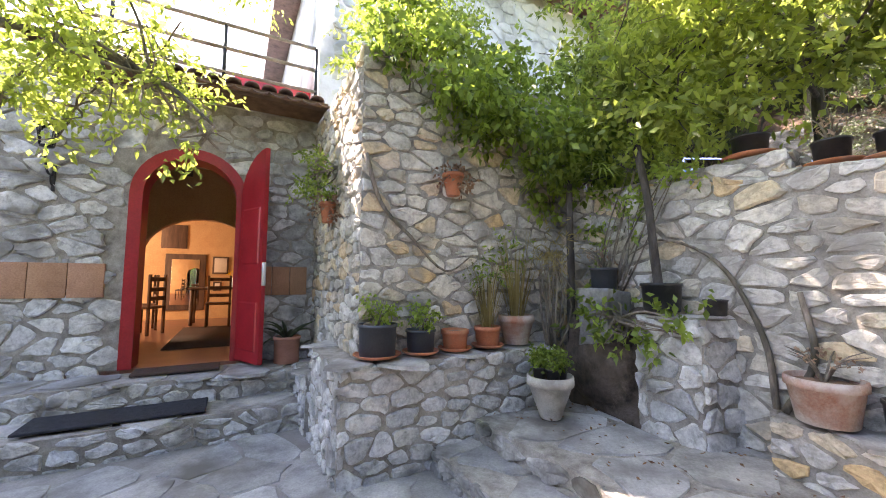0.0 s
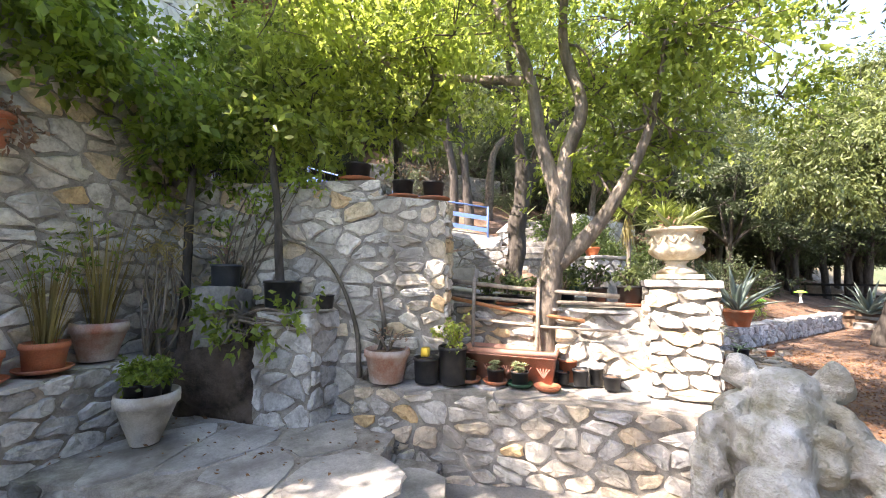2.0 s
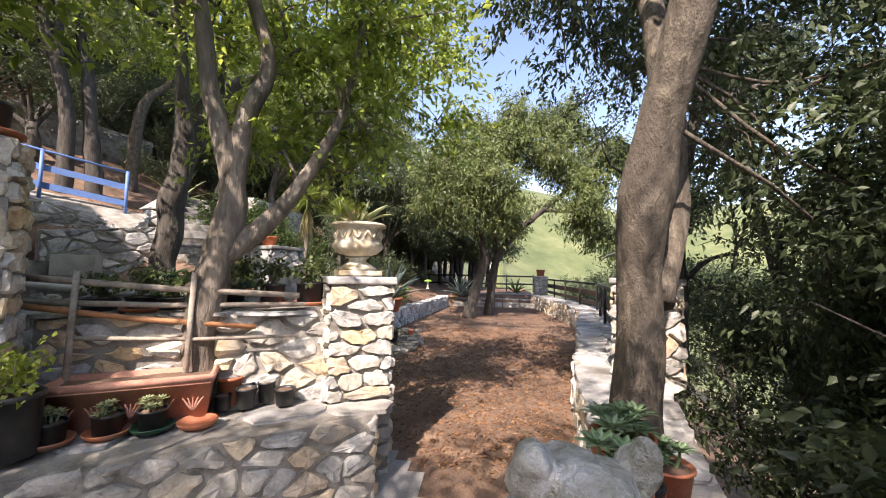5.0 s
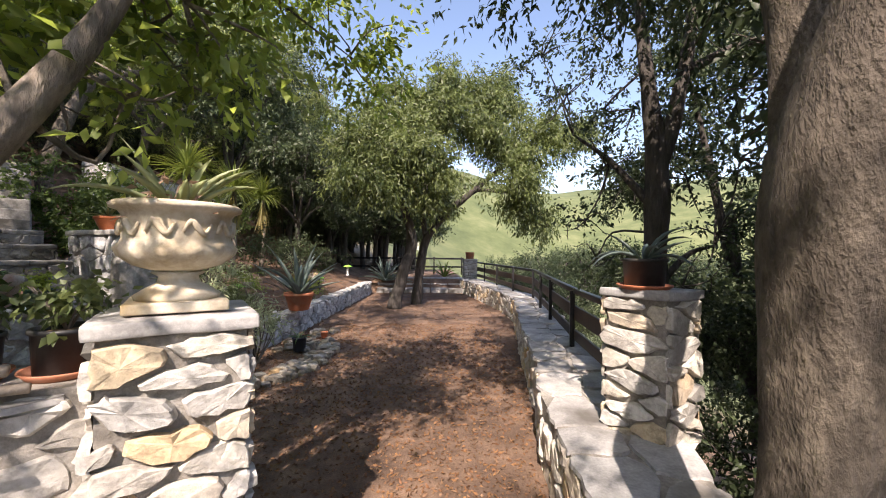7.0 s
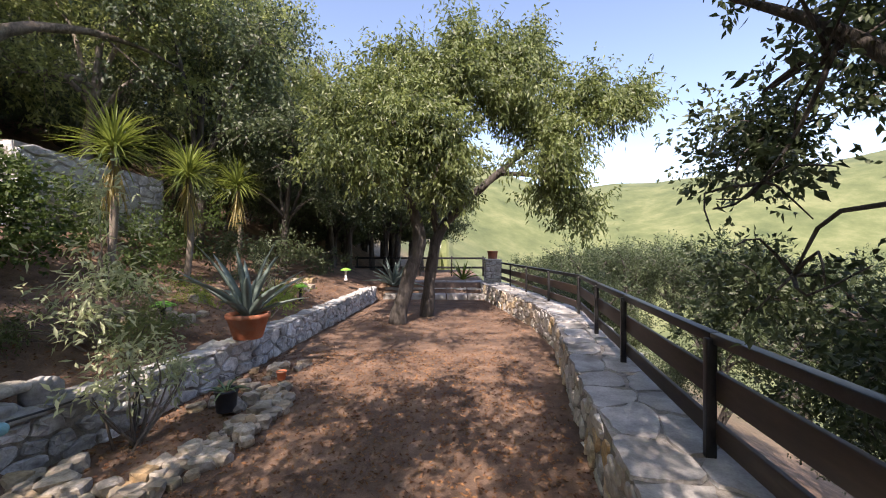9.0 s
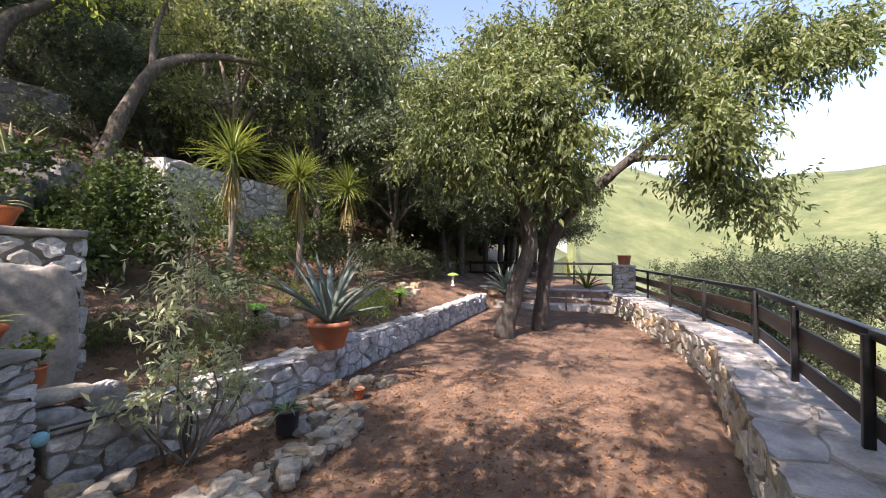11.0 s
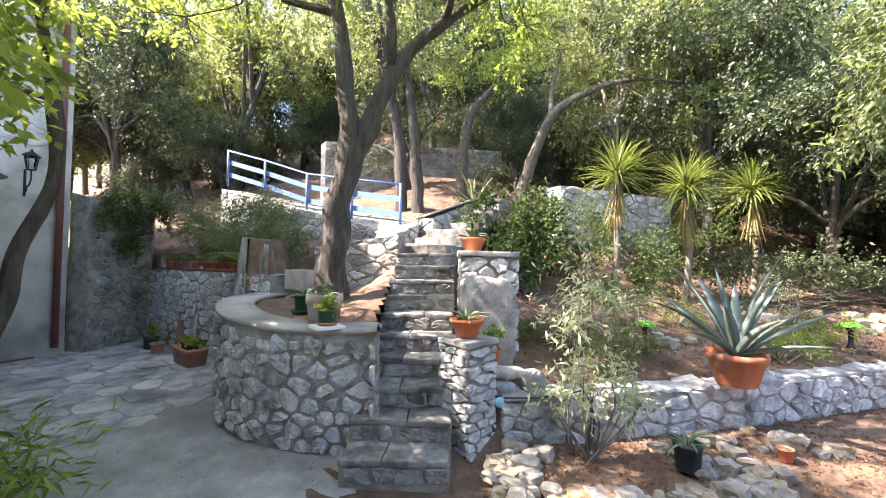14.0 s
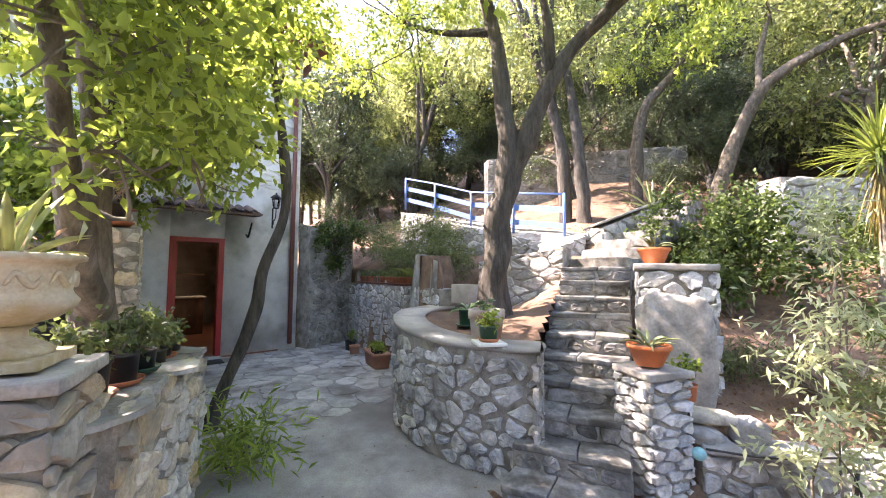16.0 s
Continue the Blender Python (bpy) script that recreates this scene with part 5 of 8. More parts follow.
# leafy branches over the house steps
tree("yard_tree", "leafy tree whose bright branches hang over the yard", (0.15, -4.7, -0.2),
     [([(0.15, -4.7, -0.2), (0.1, -4.6, 1.0), (-0.1, -4.4, 2.2), (-0.5, -4.1, 3.2), (-1.0, -3.8, 3.9)], [0.11, 0.09, 0.08, 0.06, 0.03]),
      ([(-0.2, -4.3, 2.5), (-0.8, -3.9, 2.9), (-1.4, -3.3, 2.75), (-1.6, -2.9, 2.4)], [0.05, 0.035, 0.02, 0.01]), ([(-0.5, -4.1, 3.2), (-0.4, -3.4, 4.1), (-0.3, -2.5, 4.7)], [0.05, 0.035, 0.02]), ([(-0.8, -3.9, 3.7), (-1.4, -3.2, 4.5), (-2.2, -2.7, 5.0)], [0.04, 0.03, 0.012])],
     # clumps above 4.3 m are unseen, added to shade lion, ledge and landing
     [((-1.35, -3.3, 2.65), 0.42), ((-1.05, -3.7, 3.0), 0.55), ((-0.85, -3.3, 3.2), 0.5), ((-1.3, -3.9, 2.55), 0.4), ((-0.7, -4.2, 3.3), 0.7), ((-1.6, -3.0, 2.35), 0.25), ((-0.9, -3.9, 2.45), 0.35), ((-0.8, -2.5, 4.6), 1.0), ((-0.2, -2.1, 4.7), 0.9), ((0.5, -2.6, 4.7), 1.0), ((-0.5, -3.4, 5.1), 0.9), ((0.9, -1.8, 4.6), 0.8), ((-2.6, -3.8, 4.65), 0.5), ((-2.0, -2.7, 4.95), 0.62), ((-1.45, -2.55, 4.85), 0.6), ((-2.5, -2.7, 5.1), 0.55), ((-0.3, -4.4, 4.8), 0.9), ((-1.2, -3.6, 2.9), 0.5), ((-1.5, -3.35, 3.0), 0.42), ((0.0, -2.7, 4.4), 0.6), ((-0.35, -3.0, 4.9), 0.6)],
     24000, (0.07, 0.036), (M_BARK, L_BRIGHT), 6)

# hillside and valley woods: a few grown forms, set out many times
def wood_form(label, h, spread_, mats, seed, leaf=(0.095, 0.048), n=9000, lean=0.3):
    rng = np.random.default_rng(seed)
    top = Vector((lean * rng.normal(), lean * rng.normal(), h * 0.62))
    pts = [Vector((0, 0, -0.4)), Vector((rng.normal() * 0.12, rng.normal() * 0.12, h * 0.2)), Vector((top.x * 0.6, top.y * 0.6, h * 0.42)), top]
    limbs = [(pts, [0.13, 0.11, 0.08, 0.04])]
    clumps = []
    for i in range(11):
        a = 2 * math.pi * i / 5.5 + rng.normal() * 0.4
        r = spread_ * rng.uniform(0.45, 1.0)
        c = Vector((top.x + r * math.cos(a), top.y + r * math.sin(a), h * rng.uniform(0.38, 0.95)))
        clumps.append((tuple(c), spread_ * rng.uniform(0.38, 0.6)))
        if i % 2 == 0:
            limbs.append(([pts[1].lerp(pts[2], rng.uniform(0.2, 1)), pts[2].lerp(c, 0.5) + Vector((0, 0, 0.1)), c], [0.06, 0.04, 0.015]))
    clumps.append(((top.x, top.y, h * 0.9), spread_ * 0.6))
    return tree("wood_tree", label, (0, 0, 0), limbs, clumps, n, leaf, mats, seed, seg=8, sprays=12)


forms = [wood_form("evergreen oak on the wooded hillside", 5.2, 1.7, (M_BARK, L_HILL), 31, n=17000),
         wood_form("slender leaning evergreen on the wooded hillside", 6.4, 1.5, (M_BARK_DARK, L_HILL), 32, n=16000, lean=0.6),
         wood_form("dense dark evergreen of the wood", 5.0, 2.0, (M_BARK_DARK, L_OAK), 33, n=20000)]
low_form = wood_form("low spreading shrub tree on the slope", 2.6, 1.4, (M_BARK_DARK, L_OAK), 34, leaf=(0.08, 0.038), n=12000)
slope_form = wood_form("tall dark holm oak below the walkway wall", 6.6, 1.15, (M_BARK_DARK, L_OAK), 35, leaf=(0.062, 0.03), n=36000)
rng = np.random.default_rng(77)
spots = []
def plant(form, x, y, sc, z=None, g="trees of the wood"):
    zz = ground_z(x, y) if z is None else z
    spots.append((form, x, y, zz, sc))
# hillside behind the beds and the yard
for gx_ in np.arange(-24, -6.0, 2.2):
    for gy_ in np.arange(-6, 32, 2.3):
        x, y = gx_ + rng.uniform(-0.9, 0.9), gy_ + rng.uniform(-0.9, 0.9)
        if (x + y < -4.0 and x > -13.5) or (x > -7.3 and y < 9.5) or (x > -9 and y < 3.2):
            continue
        if rng.uniform() < 0.22:
            continue
        plant(forms[int(rng.integers(0, 3))], x, y, rng.uniform(0.85, 1.3))
for x, y, f, sc in ((-5.2, 12.0, 2, 1.0), (-4.4, 14.5, 2, 0.95), (-3.4, 16.5, 2, 1.0), (-5.6, 17.0, 0, 1.1), (-2.6, 19.5, 2, 1.0), (-4.8, 20.5, 1, 1.1), (-6.6, 10.9, 0, 1.0), (-1.0, 22.5, 2, 0.9), (-6.0, 14.0, 1, 1.1), (-3.6, 12.9, 2, 0.75)):
    plant(forms[f], x, y, sc)
for i in range(90):
    x, y = rng.uniform(-20, -5.4), rng.uniform(-1, 24)
    if (x + y < -3.5 and x > -13) or (x > -7.4 and y < 10.5) or (x > -8.8 and y < 7.6):
        continue
    plant(low_form, x, y, rng.uniform(0.5, 0.95))
for i in range(26):
    x, y = rng.uniform(-7, 0.4), rng.uniform(16.5, 30)
    if x > -1.5 and y < 21:
        continue
    plant(forms[2], x, y, rng.uniform(0.9, 1.25), 0.3)
# valley side
for x, y, z, sc in ((3.6, 2.5, -2.4, 0.95), (3.7, 3.7, -2.4, 0.9), (4.8, 4.6, -2.6, 1.0), (3.9, 0.9, -2.4, 1.0), (5.3, 2.6, -2.8, 1.1), (4.6, -0.8, -2.6, 1.0), (5.6, 5.0, -2.8, 1.05), (3.5, -0.6, -2.6, 0.85)):
    plant(slope_form, x, y, sc, z)
plant(slope_form, 3.0, 1.7, 1.05, -2.2)
plant(slope_form, 4.9, 2.2, 1.25, -3.0)
plant(slope_form, 3.9, 1.9, 0.95, -2.6)
plant(slope_form, 4.0, 3.3, 0.9, -2.6)
plant(slope_form, 4.6, 3.4, 1.1, -2.9)
plant(slope_form, 4.4, 5.6, 1.2, -2.9)
plant(slope_form, 2.9, 0.2, 0.85, -2.2)
for x, y, sc in ((2.6, 1.1, 0.72), (2.8, 2.3, 0.75), (2.5, 0.0, 0.72), (3.0, 3.4, 0.75), (2.7, -1.1, 0.75), (3.3, 1.7, 0.9)):
    plant(low_form, x, y, sc, -1.9)
for x, y, z, sc, f in ((6.4, 1.2, -3.0, 1.2, 2), (7.2, 4.4, -3.4, 1.0, 2), (6.4, 0.5, -3.6, 1.35, 2), (4.4, -2.4, -2.6, 1.2, 2), (5.8, -2.8, -3.4, 1.4, 2), (7.5, 2.6, -4.0, 1.5, 2), (4.2, -4.5, -2.8, 1.2, 2)):
    plant(forms[f], x, y, sc, z)
for i in range(34):
    y = rng.uniform(6, 30)
    x = 5.0 + rng.uniform(0, 1) ** 1.3 * 12
    zt = -0.7 + rng.uniform(-0.6, 0.7) + (0.6 if y > 14 else 0)
    plant(low_form, x, y, rng.uniform(0.8, 1.35), zt - 2.4)
for f, x, y, z, sc in spots:
    tagged(copy_thing(f, Matrix.Translation((x, y, z)) @ Matrix.Rotation(rng.uniform(0, 6.28), 4, "Z") @ Matrix.Diagonal((sc, sc, sc * rng.uniform(0.9, 1.12), 1))), group="trees of the wood")
for i, f in enumerate(forms + [low_form, slope_form]):
    f.location = (-14 - 2 * i, 34, ground_z(-14, 34))

# named trunks just up the hill
tree("hill_oak", "slim dark tree on the slope above the steps", (-7.6, 6.41, 2.5), [([(-7.6, 6.41, 2.4), (-7.7, 6.35, 3.6), (-7.85, 6.25, 5.2), (-8.0, 6.1, 6.5)], [0.15, 0.13, 0.11, 0.07])], [((-8.0, 6.0, 6.6), 1.1), ((-7.3, 6.6, 6.3), 0.9), ((-8.4, 5.2, 6.0), 0.8)], 3600, (0.085, 0.042), (M_BARK_DARK, L_HILL), 41)
tree("hill_oak", "pale leaning tree on the slope above the steps", (-8.22, 7.68, 3.2), [([(-8.22, 7.68, 3.0), (-8.22, 7.70, 4.2), (-8.24, 7.89, 5.28), (-8.21, 8.43, 5.96), (-8.1, 9.0, 6.8)], [0.14, 0.13, 0.11, 0.08, 0.04])], [((-8.1, 9.0, 6.8), 1.0), ((-8.6, 7.8, 6.6), 0.9), ((-7.6, 8.6, 6.2), 0.7)], 3600, (0.085, 0.042), (M_BARK_PALE, L_BRIGHT), 42)
tree("hill_oak", "pale bent tree with bare twigs above the bed", (-6.47, 8.27, 2.6), [([(-6.47, 8.27, 2.4), (-6.45, 8.35, 3.2), (-6.28, 8.94, 4.69), (-5.92, 9.72, 5.26), (-5.39, 10.41, 5.36), (-4.9, 11.0, 5.2)], [0.13, 0.12, 0.10, 0.07, 0.04, 0.015]), ([(-6.28, 8.94, 4.6), (-6.5, 9.1, 5.4), (-6.6, 9.4, 6.3)], [0.06, 0.05, 0.02]), ([(-5.6, 10.1, 5.3), (-5.2, 10.3, 4.9), (-5.0, 10.5, 4.6)], [0.02, 0.012, 0.006])], [((-6.6, 9.4, 6.4), 0.9), ((-6.0, 8.9, 6.5), 0.7), ((-7.0, 9.9, 6.0), 0.7)], 3200, (0.085, 0.042), (M_BARK_PALE, L_HILL), 43)


# ---------------------------------------------------------------- pots
def pot_parts(e, r, h, mat, taper=0.72, rim=0.10, soil=True, fill=0.88, wall=0.012):
    """A round flower pot with rolled rim, wall thickness and earth."""
    rb, rh = r * taper, h * rim
    k = (h - rh) / h
    rr = rb + (r * 0.93 - rb) * 1.0
    prof = [(0, 0), (rb * 0.96, 0), (rb, h * 0.02), (rr, h - rh), (r, h - rh), (r * 1.005, h - rh * 0.5), (r * 0.985, h), (r * 0.9, h), (r * 0.88, h - rh), (r * 0.84, h * fill), (0, h * fill)]
    body = part("pot", lathe(prof[:-1], 28), mat, e)
    if soil:
        bm = lathe([(r * 0.845, h * fill - 0.004), (r * 0.5, h * fill + 0.006), (0, h * fill + 0.01)], 20)
        for v in bm.verts:
            v.co.z += 0.008 * noise.noise(v.co * 25)
        part("soil", bm, M_SOIL, body)
    return h * fill


def saucer(at, r, mat, label="round terracotta saucer under a flower pot"):
    bm = lathe([(0, 0), (r * 0.82, 0), (r, 0.022), (r * 0.985, 0.028), (r * 0.93, 0.024), (r * 0.8, 0.008), (0, 0.008)], 28)
    return tagged(link("pot_saucer", bm, mat), label, "saucer") if at is None else _at(tagged(link("pot_saucer", bm, mat), label, "saucer"), at)


def _at(ob, at):
    ob.location = at
    return ob


def rosette(bm, at, r, n, rng, rise=0.6, width=0.35, bend_=0.5, tiers=2):
    for t in range(tiers):
        for i in range(n):
            a = 2 * math.pi * (i + 0.5 * t) / n + rng.normal() * 0.12
            blade(bm, at, a, rise + 0.45 * t, r * (1 - 0.25 * t), r * width, bend_, 0.004, 4, 0.15)


def potted(label, at, r, h, mat, plant_kind, seed, taper=0.72, size=0.2, leafmat=None, sauc=None, rim=0.10, cat="potted plant", fill=0.88):
    z0 = at[2]
    if sauc:
        saucer((at[0], at[1], z0), r * 1.22 if sauc[1] is None else sauc[1], sauc[0])
        z0 += 0.009
    e = thing("potted_plant", label, cat, (at[0], at[1], z0))
    top = pot_parts(e, r, h, mat, taper, rim, fill=fill)
    rng = np.random.default_rng(seed)
    if plant_kind == "leafy":
        bm = bmesh.new()
        for i in range(7):
            a, l = rng.uniform(0, 6.28), size * rng.uniform(0.6, 1.0)
            limb(bm, [(0, 0, top), (math.cos(a) * l * 0.25, math.sin(a) * l * 0.25, top + l * 0.5), (math.cos(a) * l * 0.55, math.sin(a) * l * 0.55, top + l * 0.9)], [0.005, 0.004, 0.002], 5, 0, 2)
        part("stem", bm, M_BARK, e)["kind"] = "stuff"
        crown("foliage", [((0, 0, top + size * 0.55), (size * 0.62, size * 0.62, size * 0.5)), ((size * 0.3, 0, top + size * 0.8), size * 0.35), ((-size * 0.3, size * 0.2, top + size * 0.7), size * 0.35)], 240, 0.042, 0.028, leafmat or L_VINE, e, seed, sprays=6, hang=0.2, shell=0.6)
    elif plant_kind == "succulent":
        for i in range(7):
            a, d = rng.uniform(0, 6.28), size * rng.uniform(0.1, 0.55)
            bm = bmesh.new()
            p = (math.cos(a) * d, math.sin(a) * d, top + size * rng.uniform(0.15, 0.7))
            limb(bm, [(p[0] * 0.5, p[1] * 0.5, top - 0.01), (p[0] * 0.9, p[1] * 0.9, (top + p[2]) / 2), p], [0.008, 0.007, 0.005], 6, 0, 2)
            rosette(bm, p, size * 0.45, 8, rng, 0.35, 0.42, 0.4)
            part("rosette", bm, leafmat or L_SUCC, e)
    elif plant_kind == "agave":
        for i in range(11):
            bm = bmesh.new()
            a = 2.4 * i + rng.normal() * 0.2
            blade(bm, (math.cos(a) * 0.015, math.sin(a) * 0.015, top), a, rng.uniform(0.35, 1.3), size * rng.uniform(0.75, 1.15), size * 0.13, rng.uniform(0.5, 1.7), 0.012, 7, 0.3)
            part("leaf", bm, leafmat or L_AGAVE_G, e)
    elif plant_kind == "reeds":
        bm = bmesh.new()
        for i in range(60):
            a, d = rng.uniform(0, 6.28), rng.uniform(0, r * 0.5)
            blade(bm, (math.cos(a) * d, math.sin(a) * d, top - 0.01), a, rng.uniform(1.25, 1.55), size * rng.uniform(0.5, 1.0), 0.012, rng.uniform(0, 0.5), 0, 5, 0.2)
        part("reeds", bm, L_REED, e)
        crown("foliage", [((0, 0, top + size * 0.7), (size * 0.28, size * 0.28, size * 0.3))], 160, 0.06, 0.02, L_VINE, e, seed, sprays=6)
    elif plant_kind == "twigs":
        bm = bmesh.new()
        for i in range(9):
            a, l = rng.uniform(0, 6.28), size * rng.uniform(0.4, 1.0)
            limb(bm, [(0, 0, top - 0.01), (math.cos(a) * l * 0.3, math.sin(a) * l * 0.3, top + l * 0.5), (math.cos(a) * l * 0.7 + rng.normal() * 0.03, math.sin(a) * l * 0.7, top + l * 0.7)], [0.008, 0.005, 0.002], 5, 0, 3)
        part("stem", bm, M_BARK, e)["kind"] = "stuff"
        crown("foliage", [((0, 0, top + size * 0.4), (size * 0.5, size * 0.5, size * 0.25))], 60, 0.035, 0.02, L_DRY, e, seed, sprays=4)
    return e


LZ = 0.672
TERR = (M_TERRA, None)
potted("large dark grey plastic pot with a leafy plant", (-2.19, -1.83, LZ), 0.155, 0.245, M_NAVY, "leafy", 1, 0.9, 0.24, L_VINE, TERR)
potted("dark blue-grey plastic pot with a geranium on the stone ledge", (-2.43, -1.56, LZ), 0.125, 0.185, M_NAVY, "leafy", 2, 0.85, 0.24, L_VINE, TERR)
potted("terracotta pot with bare earth on a saucer", (-2.66, -1.33, LZ), 0.12, 0.165, M_TERRA, "none", 3, 0.8, 0.1, None, TERR, 0.22)
potted("terracotta pot with tall reeds on a saucer", (-2.90, -1.09, LZ), 0.12, 0.175, M_TERRA, "reeds", 4, 0.8, 0.72, None, TERR, 0.22)
potted("limed terracotta pot with tall reeds", (-3.16, -0.86, LZ), 0.17, 0.27, M_TERRA_OLD, "reeds", 5, 0.62, 0.9, None, None, 0.25)
potted("whitewashed tapering pot holding small black nursery pots", (-2.78, -0.55, 0.15), 0.19, 0.34, M_WHITEPOT, "none", 6, 0.45, 0.16, L_VINE, None, 0.22)
for i in range(4):
    a = i * 1.57 + 0.3
    potted("small black nursery pot with a leafy seedling", (-2.78 + 0.085 * math.cos(a), -0.55 + 0.085 * math.sin(a), 0.15 + 0.305), 0.06, 0.10, M_BLACK, "leafy", 60 + i, 0.8, 0.13, L_VINE)
# on the planter block and in the niche
BZ = 1.03
potted("black plastic pot with a yucca stem beside the tall wall", (-2.80, 0.30, BZ), 0.15, 0.22, M_BLACK, "none", 7, 0.85)
potted("small black pot on a stone slab", (-2.50, 0.56, BZ), 0.075, 0.11, M_BLACK, "none", 8, 0.85)
potted("dark blue pot with an orange flower", (-3.12, -0.08, 1.18), 0.12, 0.2, M_NAVY, "twigs", 9, 0.85, 0.28)
potted("black plastic pot in the planter niche", (-3.38, -0.12, 0.72), 0.14, 0.24, M_BLACK, "leafy", 10, 0.85, 0.25)
boxp = box((0.34, 0.30, 0.5), (-3.14, -0.09, 0.93), 0.03, rz=45, cuts=3, rough_edge=0.04)
tagged(link("stone_block", boxp, M_STONE_DARK), "rough dark stone block holding a pot", "stone block")

# low ledge
QZ = 0.475
potted("limed terracotta tub with a twiggy plant on the low ledge", (-2.17, 0.96, QZ), 0.18, 0.25, M_TERRA_OLD, "twigs", 11, 0.74, 0.36, None, None, 0.2)
potted("black plastic nursery pot holding stones", (-1.97, 1.20, QZ), 0.105, 0.19, M_BLACK, "none", 12, 0.85)
potted("tall black nursery pot with a leafy plant", (-1.84, 1.36, QZ), 0.115, 0.28, M_BLACK, "leafy", 13, 0.9, 0.22, L_BRIGHT)
b1_, b2_ = Vector((-1.98, 1.62)), Vector((-1.36, 2.02))
planter_box = thing("planter_trough", "long rose terracotta trough with raised leaf relief", "planter", (*(b1_.lerp(b2_, 0.5)), QZ), rz=math.degrees(math.atan2(0.40, 0.62)))
def trough(L_, W_, H_, wall=0.025):
    bm = bmesh.new()
    def ring(l, w, z):
        return [bm.verts.new((sx * l / 2, sy * w / 2, z)) for sx, sy in ((-1, -1), (1, -1), (1, 1), (-1, 1))]
    rs = [ring(L_ * 0.9, W_ * 0.8, 0), ring(L_ * 0.96, W_ * 0.93, H_ * 0.82), ring(L_, W_, H_ * 0.83), ring(L_, W_, H_), ring(L_ - 2 * wall, W_ - 2 * wall, H_), ring(L_ * 0.9 - wall, W_ * 0.8 - wall, H_ * 0.75)]
    for a, b in zip(rs, rs[1:]):
        for i in range(4):
            bm.faces.new((a[i], a[(i + 1) % 4], b[(i + 1) % 4], b[i]))
    bm.faces.new(rs[0][::-1]), bm.faces.new(rs[-1])
    bmesh.ops.recalc_face_normals(bm, faces=bm.faces[:])
    bmesh.ops.bevel(bm, geom=bm.edges[:], offset=0.006, segments=2, affect="EDGES")
    return bm
trough_body = part("trough", trough(0.76, 0.27, 0.25), M_PINK, planter_box)
part("soil", box((0.70, 0.21, 0.06), (0, 0, 0.20), 0.015, cuts=4, rough_edge=0.02), M_SOIL, planter_box)
for i in range(5):
    bm = bmesh.new()
    for k in range(5):
        limb(bm, [(-0.28 + 0.14 * i, -0.118, 0.05), (-0.28 + 0.14 * i + (k - 2) * 0.015, -0.121, 0.10), (-0.28 + 0.14 * i + (k - 2) * 0.025, -0.125, 0.13)], [0.006, 0.006, 0.002], 6, 0, 2)
    part("relief", bm, M_PINK, trough_body)
for i, (x, y, m_) in enumerate(((-1.80, 1.49, M_TERRA), (-1.64, 1.63, M_TERRA), (-1.48, 1.73, M_GREEN))):
    potted("small black pot with a grey succulent on a saucer", (x, y, QZ), 0.07, 0.10, M_BLACK, "succulent", 20 + i, 0.85, 0.10, L_SILVER, (m_, 0.10))
saucer((-1.30, 1.83, QZ), 0.10, M_TERRA, "empty round terracotta saucer on the ledge")
for i, (x, y, r_, h_, m_) in enumerate(((-1.36, 2.16, 0.075, 0.17, M_TERRA), (-1.28, 2.22, 0.06, 0.13, M_BLACK), (-1.22, 2.12, 0.06, 0.12, M_BLACK), (-1.16, 2.24, 0.055, 0.13, M_BLACK), (-1.02, 2.22, 0.065, 0.10, M_BLACK), (-1.33, 2.06, 0.05, 0.09, M_BLACK))):
    potted("empty stacked nursery pot on the ledge", (x, y, QZ), r_, h_, m_, "none", 30 + i, 0.8, cat="flower pot")
pack = box((0.07, 0.04, 0.08), (-1.97, 1.20, QZ + 0.23), 0.02, rz=20, cuts=3, rough_edge=0.02)
tagged(link("plant_feed_bag", pack, M_YELLOW), "small yellow and blue bag in a pot", "bag")

# on the terrace wall
TZ = 1.075
for i, (x, y, r_, h_, sm) in enumerate(((-1.03, 2.52, 0.10, 0.155, M_TERRA), (-1.27, 2.44, 0.09, 0.14, M_TERRA), (-1.50, 2.34, 0.08, 0.11, M_GREEN))):
    potted("black pot with a spreading green plant on the terrace wall", (x, y, TZ), r_, h_, M_BLACK, "leafy", 40 + i, 0.85, 0.2, L_FERN, (sm, None))
for i, (x, y) in enumerate(((-2.12, 1.96), (-1.92, 2.06), (-1.78, 2.14))):
    potted("low black pot with a green plant on the terrace wall", (x, y, TZ - 0.03), 0.10, 0.09, M_BLACK, "leafy", 44 + i, 0.85, 0.16, L_FERN, TERR if i == 1 else None)
# on the tall wall
for i, (s_, n_, z_, r_) in enumerate(((2.54, 3.75, 2.15, 0.12), (2.54, 4.18, 1.985, 0.10), (2.54, 4.46, 1.96, 0.10))):
    potted("black plastic pot on a terracotta saucer on the tall wall", (*S(s_, n_), z_), r_, 0.16, M_BLACK, "twigs" if i else "none", 50 + i, 0.85, 0.3, L_FERN, (M_TERRA, r_ * 1.5))
